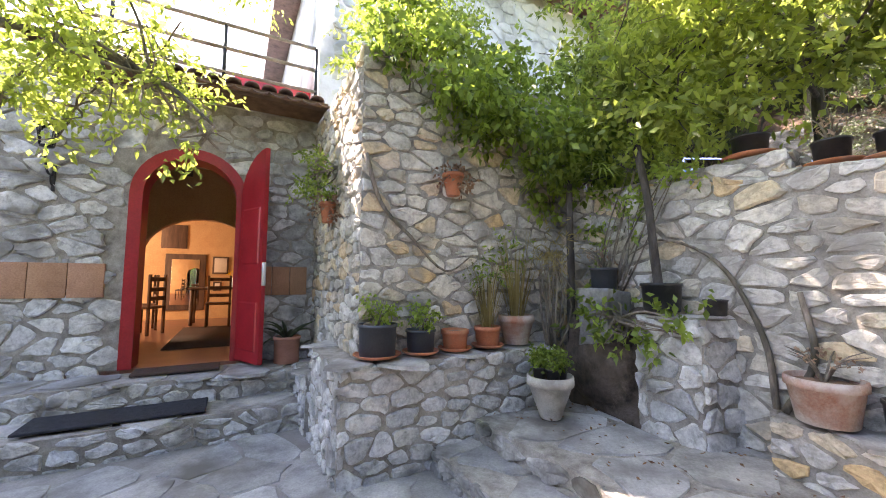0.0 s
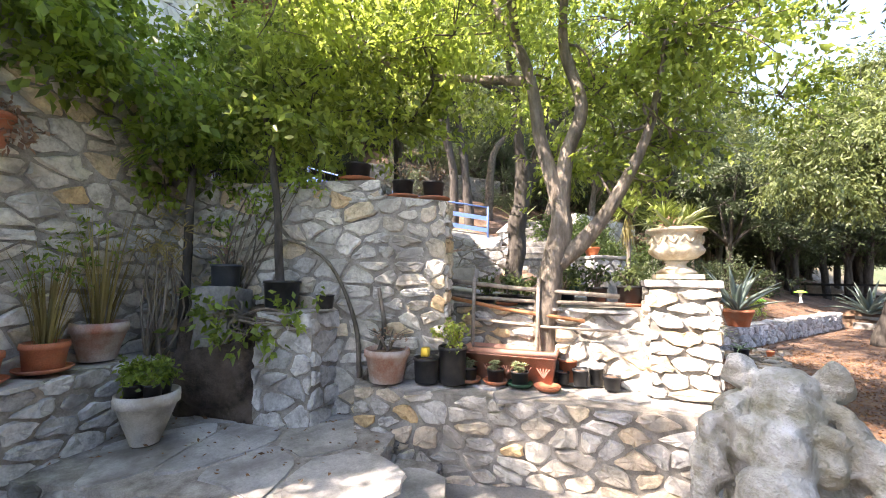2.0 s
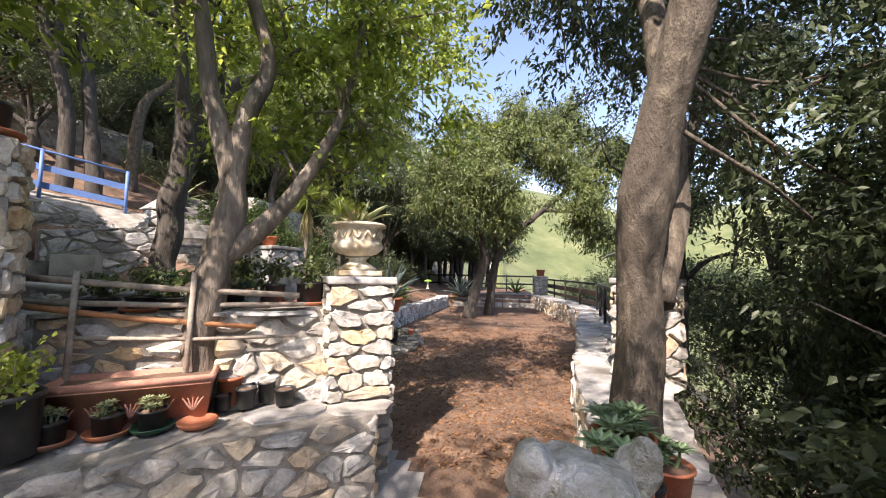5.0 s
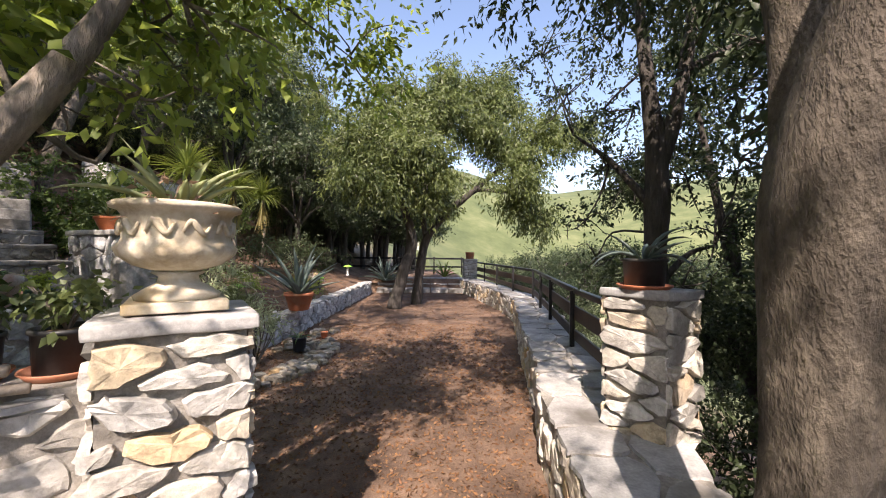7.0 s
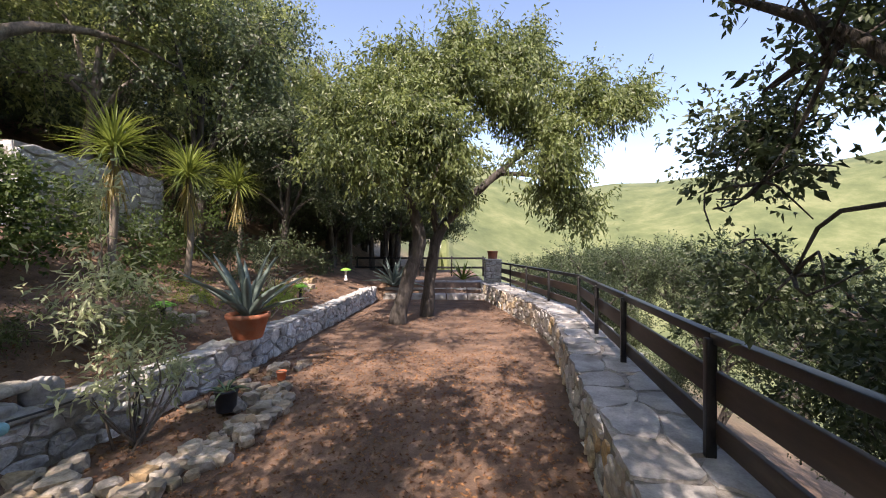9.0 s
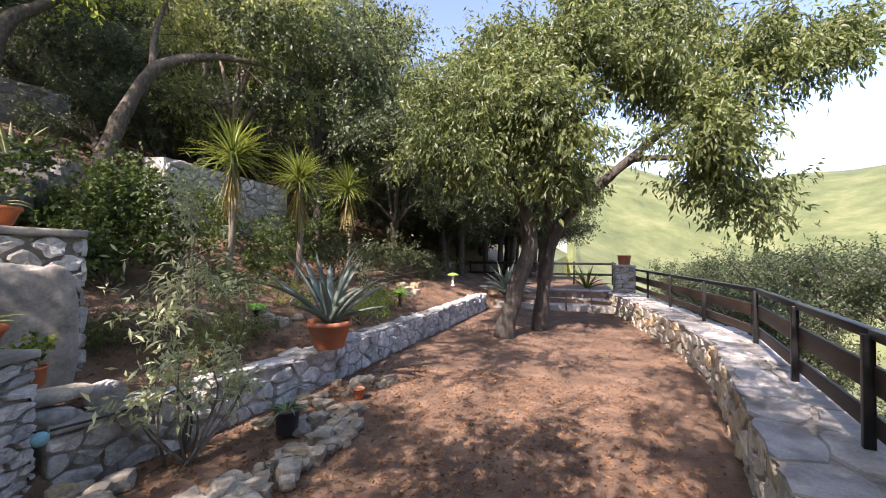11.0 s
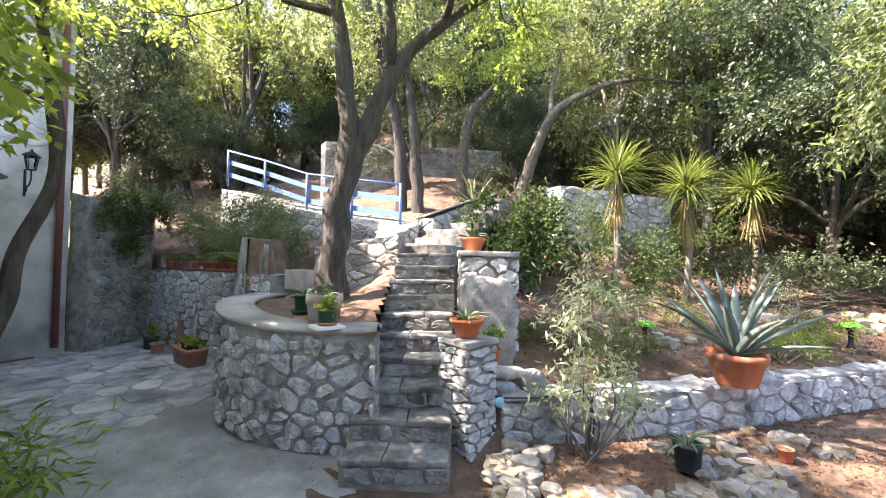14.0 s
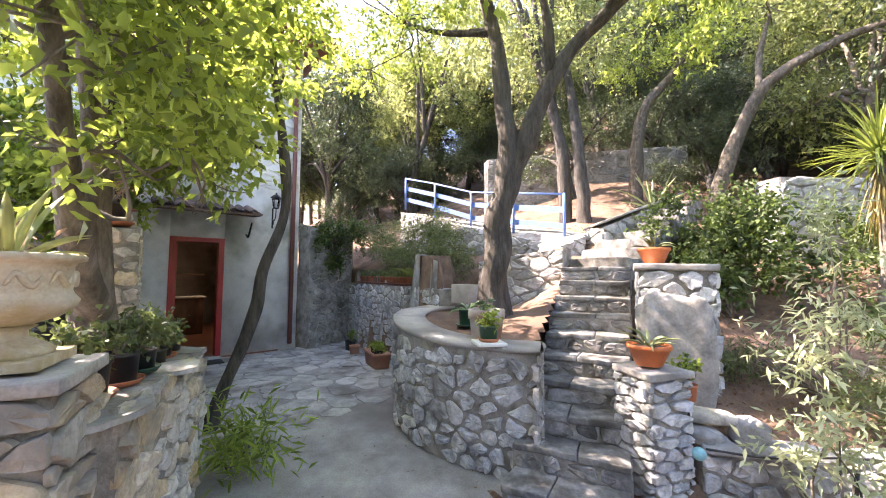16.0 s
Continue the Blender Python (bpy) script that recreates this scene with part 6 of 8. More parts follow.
# walkway pots near the oak
for i, (x, y, r_, h_, sz, rr) in enumerate(((0.80, 1.52, 0.125, 0.21, 0.2, 0.0), (0.67, 1.16, 0.11, 0.19, 0.19, 0.0))):
    potted("terracotta pot with a fleshy green succulent on the walkway wall", (x, y, 0.495), r_, h_, M_TERRA, "succulent", 70 + i, 0.72, sz, L_SUCC, TERR, 0.25)
saucer((0.90, 1.33, 0.497), 0.12, M_TERRA, "empty terracotta saucer on the walkway wall")
saucer((0.80, 1.08, 0.497), 0.13, M_TERRA, "empty terracotta saucer on the walkway wall")
potted("terracotta bowl with a succulent beside the oak", (0.98, 1.56, 0.495), 0.10, 0.10, M_TERRA, "succulent", 74, 0.8, 0.14, L_SUCC)
potted("small black pot between terracotta pots", (0.80, 1.27, 0.50), 0.06, 0.16, M_BLACK, "none", 75, 0.85)
potted("black pot with a pale agave on the walkway pillar", (1.49, 3.31, 1.305), 0.125, 0.17, M_BLACK, "agave", 76, 0.85, 0.34, L_AGAVE, TERR)
potted("terracotta pot on the far pillar", (2.05, 15.9, 1.23), 0.18, 0.26, M_TERRA, "none", 77, 0.8)

# urn --------------------------------------------------------------------
urn = thing("stone_urn", "cream carved stone urn with an agave on the gate pillar", "urn", (-0.70, 2.58, 1.295), rz=31)
part("base_plate", box((0.30, 0.30, 0.035), (0, 0, 0.018), 0.006), M_URN, urn)
part("foot", lathe([(0, 0.035), (0.13, 0.035), (0.135, 0.05), (0.10, 0.075), (0.065, 0.095), (0.062, 0.115), (0.085, 0.13), (0.06, 0.14), (0, 0.14)], 32), M_URN, urn)
bm = lathe([(0, 0.13), (0.07, 0.135), (0.13, 0.155), (0.172, 0.19), (0.182, 0.215), (0.172, 0.235), (0.166, 0.25), (0.168, 0.33), (0.178, 0.345), (0.20, 0.352), (0.203, 0.366), (0.19, 0.375), (0.165, 0.372), (0.155, 0.34), (0.15, 0.33), (0, 0.33)], 48)
for v in bm.verts:
    r_ = math.hypot(v.co.x, v.co.y)
    a = math.atan2(v.co.y, v.co.x)
    if r_ > 0.1 and v.co.z < 0.225:
        k = 1 + 0.045 * math.cos(a * 14)
        v.co.x, v.co.y = v.co.x * k, v.co.y * k
urn_bowl = part("bowl", bm, M_URN, urn)
for i in range(10):
    a = 2 * math.pi * i / 10
    pts = [(0.172 * math.cos(a + d), 0.172 * math.sin(a + d), zz) for d, zz in ((-0.25, 0.27), (-0.12, 0.31), (0.0, 0.285), (0.12, 0.265), (0.25, 0.30))]
    part("scroll_relief", limb(bmesh.new(), pts, [0.004, 0.009, 0.011, 0.009, 0.004], 7, 0, 3), M_URN, urn_bowl)
rng = np.random.default_rng(5)
for i in range(14):
    bm = bmesh.new()
    a = 2.4 * i
    blade(bm, (0.02 * math.cos(a), 0.02 * math.sin(a), 0.33), a, rng.uniform(0.25, 1.25), rng.uniform(0.22, 0.36), 0.045, rng.uniform(0.3, 1.3), 0.01, 7, 0.3)
    part("leaf", bm, L_AGAVE_G, urn)
crown("dry_leaves", [((0, 0, 0.37), (0.14, 0.14, 0.03))], 120, 0.06, 0.018, L_DRY, urn, 9, sprays=4)

# lion ---------------------------------------------------------------------
bm = bmesh.new()
LION = Vector((0.40, 0.31, 0))
rng = np.random.default_rng(8)
blobs = [((0, 0.03, 1.06), (0.082, 0.09, 0.085)), ((-0.004, -0.05, 1.075), (0.06, 0.06, 0.06)), ((-0.015, -0.10, 1.03), (0.05, 0.055, 0.06)), ((-0.022, -0.135, 0.985), (0.058, 0.05, 0.055)),
         ((-0.02, -0.12, 0.925), (0.04, 0.036, 0.034)), ((-0.05, -0.125, 0.965), (0.036, 0.036, 0.04)), ((0.016, -0.125, 0.965), (0.036, 0.036, 0.04)),
         ((-0.068, -0.005, 1.135), (0.03, 0.024, 0.03)), ((0.072, -0.005, 1.13), (0.033, 0.025, 0.03)), ((0.0, -0.03, 1.125), (0.05, 0.045, 0.03)),
         ((-0.062, -0.07, 1.035), (0.028, 0.024, 0.03)), ((0.05, -0.075, 1.03), (0.03, 0.026, 0.034)), ((0.0, 0.06, 0.86), (0.12, 0.085, 0.24)), ((0.0, 0.03, 0.74), (0.12, 0.075, 0.14))]
for sx in (-1, 1):
    for k in range(12):
        ring_, turn_ = k % 2, k / 11.0
        a_ = radians(62 - 140 * turn_)
        x0_, z0_ = 0.078 * math.cos(a_) + 0.02, 1.03 + 0.085 * math.sin(a_) - 0.05 * turn_
        y_ = -0.035 - 0.03 * turn_ + 0.075 * ring_
        long_ = 0.10 + 0.07 * turn_ + 0.03 * ring_
        wave_ = rng.normal() * 0.010
        pts = [(sx * x0_, y_, z0_), (sx * (x0_ + 0.042 * math.cos(a_) + 0.012), y_ - 0.014, z0_ - long_ * 0.22), (sx * (x0_ + 0.058 * math.cos(a_) + wave_), y_ - 0.018, z0_ - long_ * 0.62), (sx * (x0_ + 0.035 * math.cos(a_) - wave_), y_ - 0.004, z0_ - long_)]
        limb(bm, pts, [0.013, 0.019, 0.017, 0.007], 9, 0.2, 5)
    for k in range(4):
        x0_ = 0.018 + 0.038 * k
        limb(bm, [(sx * x0_, -0.085 + 0.012 * k, 0.93 - 0.012 * k), (sx * (x0_ + 0.012), -0.112 + 0.014 * k, 0.86), (sx * x0_, -0.10 + 0.014 * k, 0.78), (sx * (x0_ + 0.008), -0.075, 0.70)], [0.010, 0.018, 0.018, 0.008], 9, 0.2, 5)
    limb(bm, [(sx * 0.058, 0.0, 1.11), (sx * 0.075, -0.02, 1.155), (sx * 0.098, 0.0, 1.12)], [0.014, 0.017, 0.012], 9, 0.1, 4)
    limb(bm, [(0.03 * sx, -0.075, 1.075), (0.062 * sx, -0.085, 1.07), (0.09 * sx, -0.05, 1.04)], [0.010, 0.015, 0.008], 7, 0, 3)
    limb(bm, [(0.05 * sx, -0.095, 1.03), (0.062 * sx, -0.10, 1.035), (0.07 * sx, -0.085, 1.02)], [0.011, 0.014, 0.008], 7, 0, 3)
for c, r_ in blobs:
    made = bmesh.ops.create_icosphere(bm, subdivisions=3, radius=1.0)["verts"]
    bmesh.ops.transform(bm, matrix=Matrix.Translation(c) @ Matrix.Diagonal((*r_, 1)), verts=made)
for v in bm.verts:
    v.co += noise.noise_vector(v.co * 22) * 0.005 + noise.noise_vector(v.co * 60) * 0.002
bmesh.ops.transform(bm, matrix=Matrix.Translation(LION + Vector((0, 0, 0.0))) @ Matrix.Rotation(radians(16), 4, "Z") @ Matrix.Diagonal((0.77, 0.85, 1.0, 1)), verts=bm.verts[:])
rm = link("lion_statue", bm, M_LION)
weld = rm.modifiers.new("weld", "REMESH")
weld.mode, weld.voxel_size, weld.use_smooth_shade = "VOXEL", 0.0045, True
strands = bpy.data.textures.new("strands", "CLOUDS")
strands.noise_scale, strands.noise_depth = 0.028, 4
chisel = rm.modifiers.new("chisel", "DISPLACE")
chisel.texture, chisel.strength, chisel.mid_level, chisel.texture_coords = strands, 0.010, 0.5, "LOCAL"
tagged(rm, "weathered lichened stone lion statue on a stone base", "statue")
base = structure("pedestal_lion", "plain rough stone base under the lion", "pedestal")
part("pedestal_core", box((0.26, 0.24, 0.80), (LION.x, LION.y + 0.02, 0.22), 0.02, rz=16, cuts=4, rough_edge=0.015), M_LION, base)


# ---------------------------------------------------------------- planted bed
def agave(name, label, at, n, length, width, mat, seed, pot=None, spread_=(0.2, 1.35), bend_=(0.3, 1.2), cat="agave"):
    e = thing(name, label, cat, at)
    z0 = 0.0
    if pot:
        z0 = pot_parts(e, pot[0], pot[1], M_TERRA, 0.66, 0.18)
    rng = np.random.default_rng(seed)
    for i in range(n):
        bm = bmesh.new()
        a = 2.399 * i
        up_ = spread_[0] + (spread_[1] - spread_[0]) * (i / n)
        blade(bm, (0.03 * math.cos(a), 0.03 * math.sin(a), z0), a, up_, length * rng.uniform(0.75, 1.1), width, rng.uniform(*bend_) * (1.3 - up_ * 0.6), 0.02, 8, 0.28)
        part("leaf", bm, mat, e)
    return e


agave("agave", "large blue-grey agave in a terracotta pot on the bed wall", (-1.93, 7.92, 0.47), 17, 0.98, 0.12, L_AGAVE, 3, (0.25, 0.30), (0.45, 1.5), (0.1, 1.0))
agave("agave", "broad pale blue agave at the end of the path", (-1.1, 15.2, 0.42), 26, 0.95, 0.15, L_AGAVE, 4, None, (0.2, 1.4), (0.2, 0.8))
agave("agave", "green agave growing on top of the upper wall", (-6.6, 7.3, 2.75), 13, 0.8, 0.07, L_AGAVE_G, 5, None, (0.3, 1.4), (0.2, 1.0))
agave("agave", "green agave by the end of the railing", (1.1, 16.6, 0.5), 13, 0.8, 0.08, L_VINE, 6, None, (0.4, 1.4), (0.2, 0.9))


def yucca(label, base, head, r, seed, n=110, skirt=True, mat=None):
    e = thing("yucca", label, "yucca", base)
    b = Vector(base)
    h = Vector(head) - b
    part("trunk", limb(bmesh.new(), [(0, 0, -0.1), h * 0.5 + Vector((0.04, 0.02, 0)), h], [0.06 if skirt else 0.035, 0.05 if skirt else 0.03, 0.045 if skirt else 0.026], 10, 0.3), M_BARK if skirt else M_BARK_DARK, e)
    rng = np.random.default_rng(seed)
    bm = bmesh.new()
    for i in range(n):
        blade(bm, h + Vector((0, 0, rng.uniform(-0.18, 0.05))), rng.uniform(0, 6.28), rng.uniform(-0.5, 1.5), r * rng.uniform(0.75, 1.1), 0.032, rng.uniform(0.1, 1.3), 0, 5, 0.2)
    part("leaf_head", bm, mat or L_YUCCA, e)
    if skirt:
        bm = bmesh.new()
        for i in range(70):
            blade(bm, h + Vector((0, 0, rng.uniform(-0.5, -0.12))), rng.uniform(0, 6.28), rng.uniform(-1.5, -1.1), r * rng.uniform(0.6, 1.1), 0.03, 0.2, 0, 3, 0.2)
        part("dry_skirt", bm, L_REED, e)["kind"] = "stuff"
    return e


yucca("tall yucca with a green head in the bed", (-4.51, 8.89, 1.0), (-4.45, 8.93, 3.1), 0.74, 1, 190)
yucca("yucca with an orange dry skirt in the bed", (-4.06, 9.98, 0.95), (-4.05, 9.99, 2.9), 0.74, 2, 190)
yucca("yucca in the shade at the back of the bed", (-4.13, 11.76, 1.0), (-4.13, 11.76, 3.0), 0.74, 3, 170)
yucca("yucca rising from a pot beside the tall wall", (-2.80, 0.30, 1.15), (-3.05, 0.12, 2.95), 0.40, 4, 60, False)


def shrub(name, label, at, clumps, n, leaf, mat, seed, stems=6, cat="shrub", hang=0.1, sprays=8, rooted=True):
    e = thing(name, label, cat, at)
    b = Vector(at)
    bm = bmesh.new()
    rng = np.random.default_rng(seed)
    for c, r_ in clumps:
        for _ in range(stems):
            t = Vector(c) - b + Vector(rng.normal(0, 0.3, 3)) * (r_ if not hasattr(r_, "__len__") else r_[0])
            foot = Vector((rng.normal() * 0.04, rng.normal() * 0.04, -0.03)) if rooted else Vector(c) - b + Vector((-0.15, -0.15, -0.1)) + Vector(rng.normal(0, 0.12, 3))
            limb(bm, [foot, foot.lerp(t, 0.5) + Vector(rng.normal(0, 0.06, 3)), t], [0.012, 0.008, 0.003], 5, 0, 3)
    part("stem", bm, M_BARK, e)["kind"] = "stuff"
    crown("foliage", [(tuple(Vector(c) - b), r_) for c, r_ in clumps], n, leaf[0], leaf[1], mat, e, seed, sprays=sprays, hang=hang)
    return e


shrub("ivy_hedge", "dense dark ivy hedge covering the bank", (-4.75, 7.4, 1.0), [((-4.7, 7.35, 1.7), (0.55, 0.8, 0.75)), ((-4.9, 8.0, 2.2), (0.6, 0.8, 0.8)), ((-4.5, 6.9, 1.45), (0.35, 0.4, 0.5)), ((-5.3, 7.4, 2.4), (0.7, 0.8, 0.6))], 9500, (0.065, 0.05), L_IVY, 11, 3)
shrub("silver_sapling", "young tree with silvery narrow leaves in the bed", (-2.97, 7.02, 0.55), [((-2.97, 7.02, 1.6), (0.28, 0.28, 0.5)), ((-2.9, 6.75, 1.05), (0.22, 0.3, 0.2)), ((-2.85, 7.3, 1.15), (0.25, 0.3, 0.2)), ((-3.0, 7.05, 2.1), (0.15, 0.15, 0.35)), ((-2.7, 6.6, 0.95), 0.2)], 900, (0.10, 0.025), L_SILVER, 12, 2, "sapling", 0.1, 10)
shrub("olive_sapling", "small olive sapling with pale leaves inside the stone ring", (-1.98, 6.24, 0.02), [((-1.98, 6.24, 0.62), (0.16, 0.16, 0.12)), ((-1.93, 6.52, 0.58), (0.14, 0.14, 0.12)), ((-2.0, 5.98, 0.52), (0.14, 0.14, 0.10)), ((-1.9, 6.68, 0.48), 0.12), ((-2.0, 6.2, 0.8), 0.08)], 700, (0.085, 0.024), L_SILVER, 13, 2, "sapling", 0.1, 10)
bm = limb(bmesh.new(), [(-1.98, 6.24, -0.02), (-1.97, 6.25, 0.25), (-1.97, 6.28, 0.5)], [0.022, 0.018, 0.012], 8, 0.2)
part("trunk", bm, M_BARK_DARK, bpy.data.objects["olive_sapling"]).matrix_parent_inverse = Matrix.Translation((1.98, -6.24, -0.02))
shrub("rosemary_bush", "fine-leaved green bush in the bed", (-2.75, 7.35, 0.5), [((-2.75, 7.4, 0.75), (0.35, 0.45, 0.3)), ((-2.6, 7.0, 0.66), (0.28, 0.3, 0.24)), ((-3.3, 6.6, 0.9), (0.3, 0.3, 0.25))], 3800, (0.06, 0.012), L_FERN, 14, 8)
shrub("rosemary_bush", "fine-leaved green bush near the path lamp", (-2.35, 9.3, 0.5), [((-2.3, 9.3, 0.72), (0.35, 0.5, 0.25)), ((-2.5, 10.4, 0.75), (0.35, 0.45, 0.28)), ((-3.3, 9.0, 0.95), (0.4, 0.4, 0.3))], 3600, (0.055, 0.014), L_VINE, 15, 6)
shrub("laurel_bush", "dark shrub at the back of the bed", (-3.9, 10.9, 0.9), [((-3.8, 11.0, 1.5), (0.6, 0.7, 0.6)), ((-3.4, 12.6, 1.3), (0.7, 0.9, 0.7)), ((-3.0, 14.2, 1.2), (0.7, 0.8, 0.6))], 6000, (0.07, 0.035), L_OAK, 16, 4)
shrub("silver_sapling", "feathery silver-green shrub behind the urn", (-2.6, 9.9, 0.55), [((-2.6, 9.9, 1.3), (0.3, 0.3, 0.5))], 360, (0.06, 0.016), L_SILVER, 17, 4)

shrub("laurel_bush", "dense dark evergreen bushes before the hillside wall", (-5.1, 10.3, 1.3), [((-5.25, 9.3, 2.0), (0.5, 0.6, 0.65)), ((-5.1, 10.4, 1.9), (0.55, 0.7, 0.7)), ((-5.0, 11.6, 2.0), (0.6, 0.7, 0.8)), ((-4.4, 9.6, 1.3), (0.45, 0.5, 0.35)), ((-3.9, 8.5, 1.05), (0.4, 0.45, 0.3))], 8500, (0.07, 0.038), L_IVY, 18, 4)
shrub("ivy_hedge", "dark ivy hanging over the corner of the yard wall", (-8.0, 1.05, 2.3), [((-7.65, 0.92, 2.55), (0.4, 0.35, 0.4)), ((-8.3, 1.25, 2.6), (0.5, 0.35, 0.45)), ((-7.9, 1.05, 2.05), (0.35, 0.2, 0.4))], 3600, (0.06, 0.045), L_IVY, 19, 3)
potted("dark blue pot with a small striped agave beside the stone ring", (-1.58, 6.84, 0.04), 0.105, 0.20, M_NAVY, "agave", 81, 0.8, 0.2, L_SUCC)
potted("small terracotta pot on the ground among stones", (-1.45, 7.75, 0.02), 0.06, 0.10, M_TERRA, "none", 82, 0.75)
def bowl(label, at, r, h, seed):
    return potted(label, at, r, h, M_ORANGE, "agave", seed, 0.6, 0.24, L_AGAVE_G, None, 0.2)
bowl("orange bowl with a striped agave on the step pillar", (-2.50, 5.40, 0.955), 0.15, 0.15, 83)
bowl("orange bowl with an agave on the stone pedestal", (bowlc.x, bowlc.y, 1.715), 0.15, 0.16, 84)
potted("terracotta pot with a leafy plant on the bed edge", (-2.80, 5.80, 0.62), 0.085, 0.13, M_TERRA, "leafy", 85, 0.8, 0.2, L_VINE)
boulder("flat_stone", "flat pale stone slab on the bed edge", (-2.62, 5.82, 0.57), (0.42, 0.22, 0.09), M_STONE, 3, "stone", 70)
boulder("flat_stone", "dark stone wedged under the slab", (-2.5, 6.06, 0.50), (0.22, 0.2, 0.22), M_STONE_DARK, 4, "stone", 20)
boulder("flat_stone", "rough grey stone in the bed edge", (-2.55, 5.75, 0.46), (0.3, 0.22, 0.12), M_STONE_GREY, 6, "stone", 50)
bm = bmesh.new()
bmesh.ops.create_icosphere(bm, subdivisions=3, radius=0.042, matrix=Matrix.Translation((-2.27, 5.60, 0.44)))
tagged(link("garden_ball", bm, M_TEAL), "pale blue plastic ball on the bed wall", "ball")
hose = limb(bmesh.new(), [(-2.3, 5.66, 0.46), (-2.22, 6.0, 0.455), (-2.25, 6.5, 0.46), (-2.2, 6.9, 0.455)], [0.008] * 4, 8, 0)
tagged(link("garden_hose", hose, M_BLACK), "thin black hose lying along the wall top", "hose")
sw = thing("wall_socket", "white square socket plate on the step pillar", "socket", (-2.335, 5.312, 0.80), rz=22)
part("plate", box((0.012, 0.075, 0.075), (0, 0, 0), 0.004), M_WHITE, sw)
part("cover", box((0.010, 0.045, 0.05), (0.008, 0, 0), 0.004), M_COPING, sw)

# garden lamps
def mushroom_lamp(label, at, white):
    e = thing("garden_lamp", label, "garden lamp", at)
    part("stem", lathe([(0, 0), (0.05, 0), (0.045, 0.02), (0.025, 0.06), (0.03, 0.22), (0.06, 0.27), (0, 0.27)], 20), M_WHITE if white else M_IRON, e)
    part("hood", lathe([(0.001, 0.33), (0.05, 0.325), (0.14, 0.28), (0.145, 0.268), (0.0, 0.27)], 28), M_GREENPAINT, e, "lime green hood")
    return e
mushroom_lamp("white garden lamp with a green hood at the bed edge", (-2.12, 13.3, 0.72), True)
mushroom_lamp("green mushroom lamp hidden in the bed", (-3.0, 7.95, 0.58), False)
mushroom_lamp("green mushroom lamp hidden in the bed", (-2.3, 10.6, 0.55), False)

# ring of stones round the sapling and along the wall foot
rng = np.random.default_rng(42)
ring_line = [Vector(p) for p in ((-2.30, 5.72), (-2.12, 5.46), (-1.75, 5.34), (-1.42, 5.55), (-1.22, 5.95), (-1.12, 6.4), (-1.08, 6.85), (-1.2, 7.3), (-1.35, 7.55))]
count = 0
for row in range(3):
    for a, b in zip(ring_line, ring_line[1:]):
        k = max(1, round((b - a).length / 0.125))
        for i in range(k):
            p = a.lerp(b, (i + rng.uniform(-0.2, 0.2)) / k)
            off = Vector((-1.75, 6.3)) - p
            p = p + off.normalized() * (0.125 * row + rng.uniform(-0.05, 0.05))
            sz = rng.uniform(0.085, 0.165) * (0.95 if row else 1.0)
            hh_ = sz * rng.uniform(0.55, 0.9)
            ob = boulder("ring_stone", "pale rough limestone bordering the sapling bed", (p.x, p.y, hh_ * 0.36), (sz * rng.uniform(0.8, 1.4), sz, hh_), M_FIELDSTONE, 100 + count, "stone", rng.uniform(0, 180), 2, 0.5, 0.5)
            tagged(ob, group="ring of stones")
            count += 1
for i in range(26):
    y = rng.uniform(6.9, 8.4)
    x = lerp_table(BED, y) + rng.uniform(0.12, 0.75) * (1 if y < 7.8 else 0.8)
    sz = rng.uniform(0.07, 0.17)
    tagged(boulder("loose_stone", "loose pale stone at the foot of the bed wall", (x, y, sz * 0.22), (sz * 1.2, sz, sz * 0.7), M_FIELDSTONE, 200 + i, "stone", rng.uniform(0, 180), 2, 0.5, 0.5), group="loose stones")
for i in range(24):
    y = rng.uniform(7.6, 13)
    x = lerp_table(BED, y) - rng.uniform(0.9, 1.6)
    sz = rng.uniform(0.10, 0.22)
    tagged(boulder("bed_stone", "pale stone edging inside the planted bed", (x, y, ground_z(x, y) + sz * 0.15), (sz * 1.3, sz, sz * 0.7), M_FIELDSTONE, 260 + i, "stone", rng.uniform(0, 180), 2, 0.5, 0.5), group="bed stones")

# fallen leaves ---------------------------------------------------------------
rng = np.random.default_rng(3)
pts = []
while len(pts) < 22000:
    x, y = rng.uniform(-3.6, 2.0), rng.uniform(2.4, 15.4)
    if len(pts) % 2 == 0:
        x, y = rng.uniform(-7.5, -1.8), rng.uniform(4.2, 13)
    if x > lerp_table(WALL_IN, y) - 0.03 or (in_pave(x, y) and rng.uniform() > 0.1):
        continue
    if -2.95 < x < -1.9 and 4.2 < y < 5.9:
        continue
    pts.append((x, y, ground_z(x, y) + 0.008 + 0.006 * rng.uniform()))
while len(pts) < 34000:
    x, y = rng.uniform(-2.3, 1.5), 2.6 + 6.5 * rng.uniform() ** 1.3
    if x < lerp_table(WALL_IN, y) - 0.03 and not in_pave(x, y) and not (x < -1.9 and y < 5.9) and x > lerp_table(BED, y) + 0.05:
        pts.append((x, y, ground_z(x, y) + 0.006 + 0.006 * rng.uniform()))
for _ in range(160):
    s_, n_ = rng.uniform(1.1, 2.7), rng.uniform(2.35, 4.3)
    pts.append((*S(s_, n_), 0.162))
pts = np.array(pts)
ax = rng.normal(size=pts.shape) * [1, 1, 0.22]
ax /= np.linalg.norm(ax, axis=1, keepdims=True)
v, f = leaf_arrays(pts, ax, rng.uniform(0.018, 0.05, len(pts)), rng.uniform(0.008, 0.022, len(pts)), rng, 0.0)
lv = mesh_from_arrays("fallen_leaves", v, f, M_DRYLEAF)
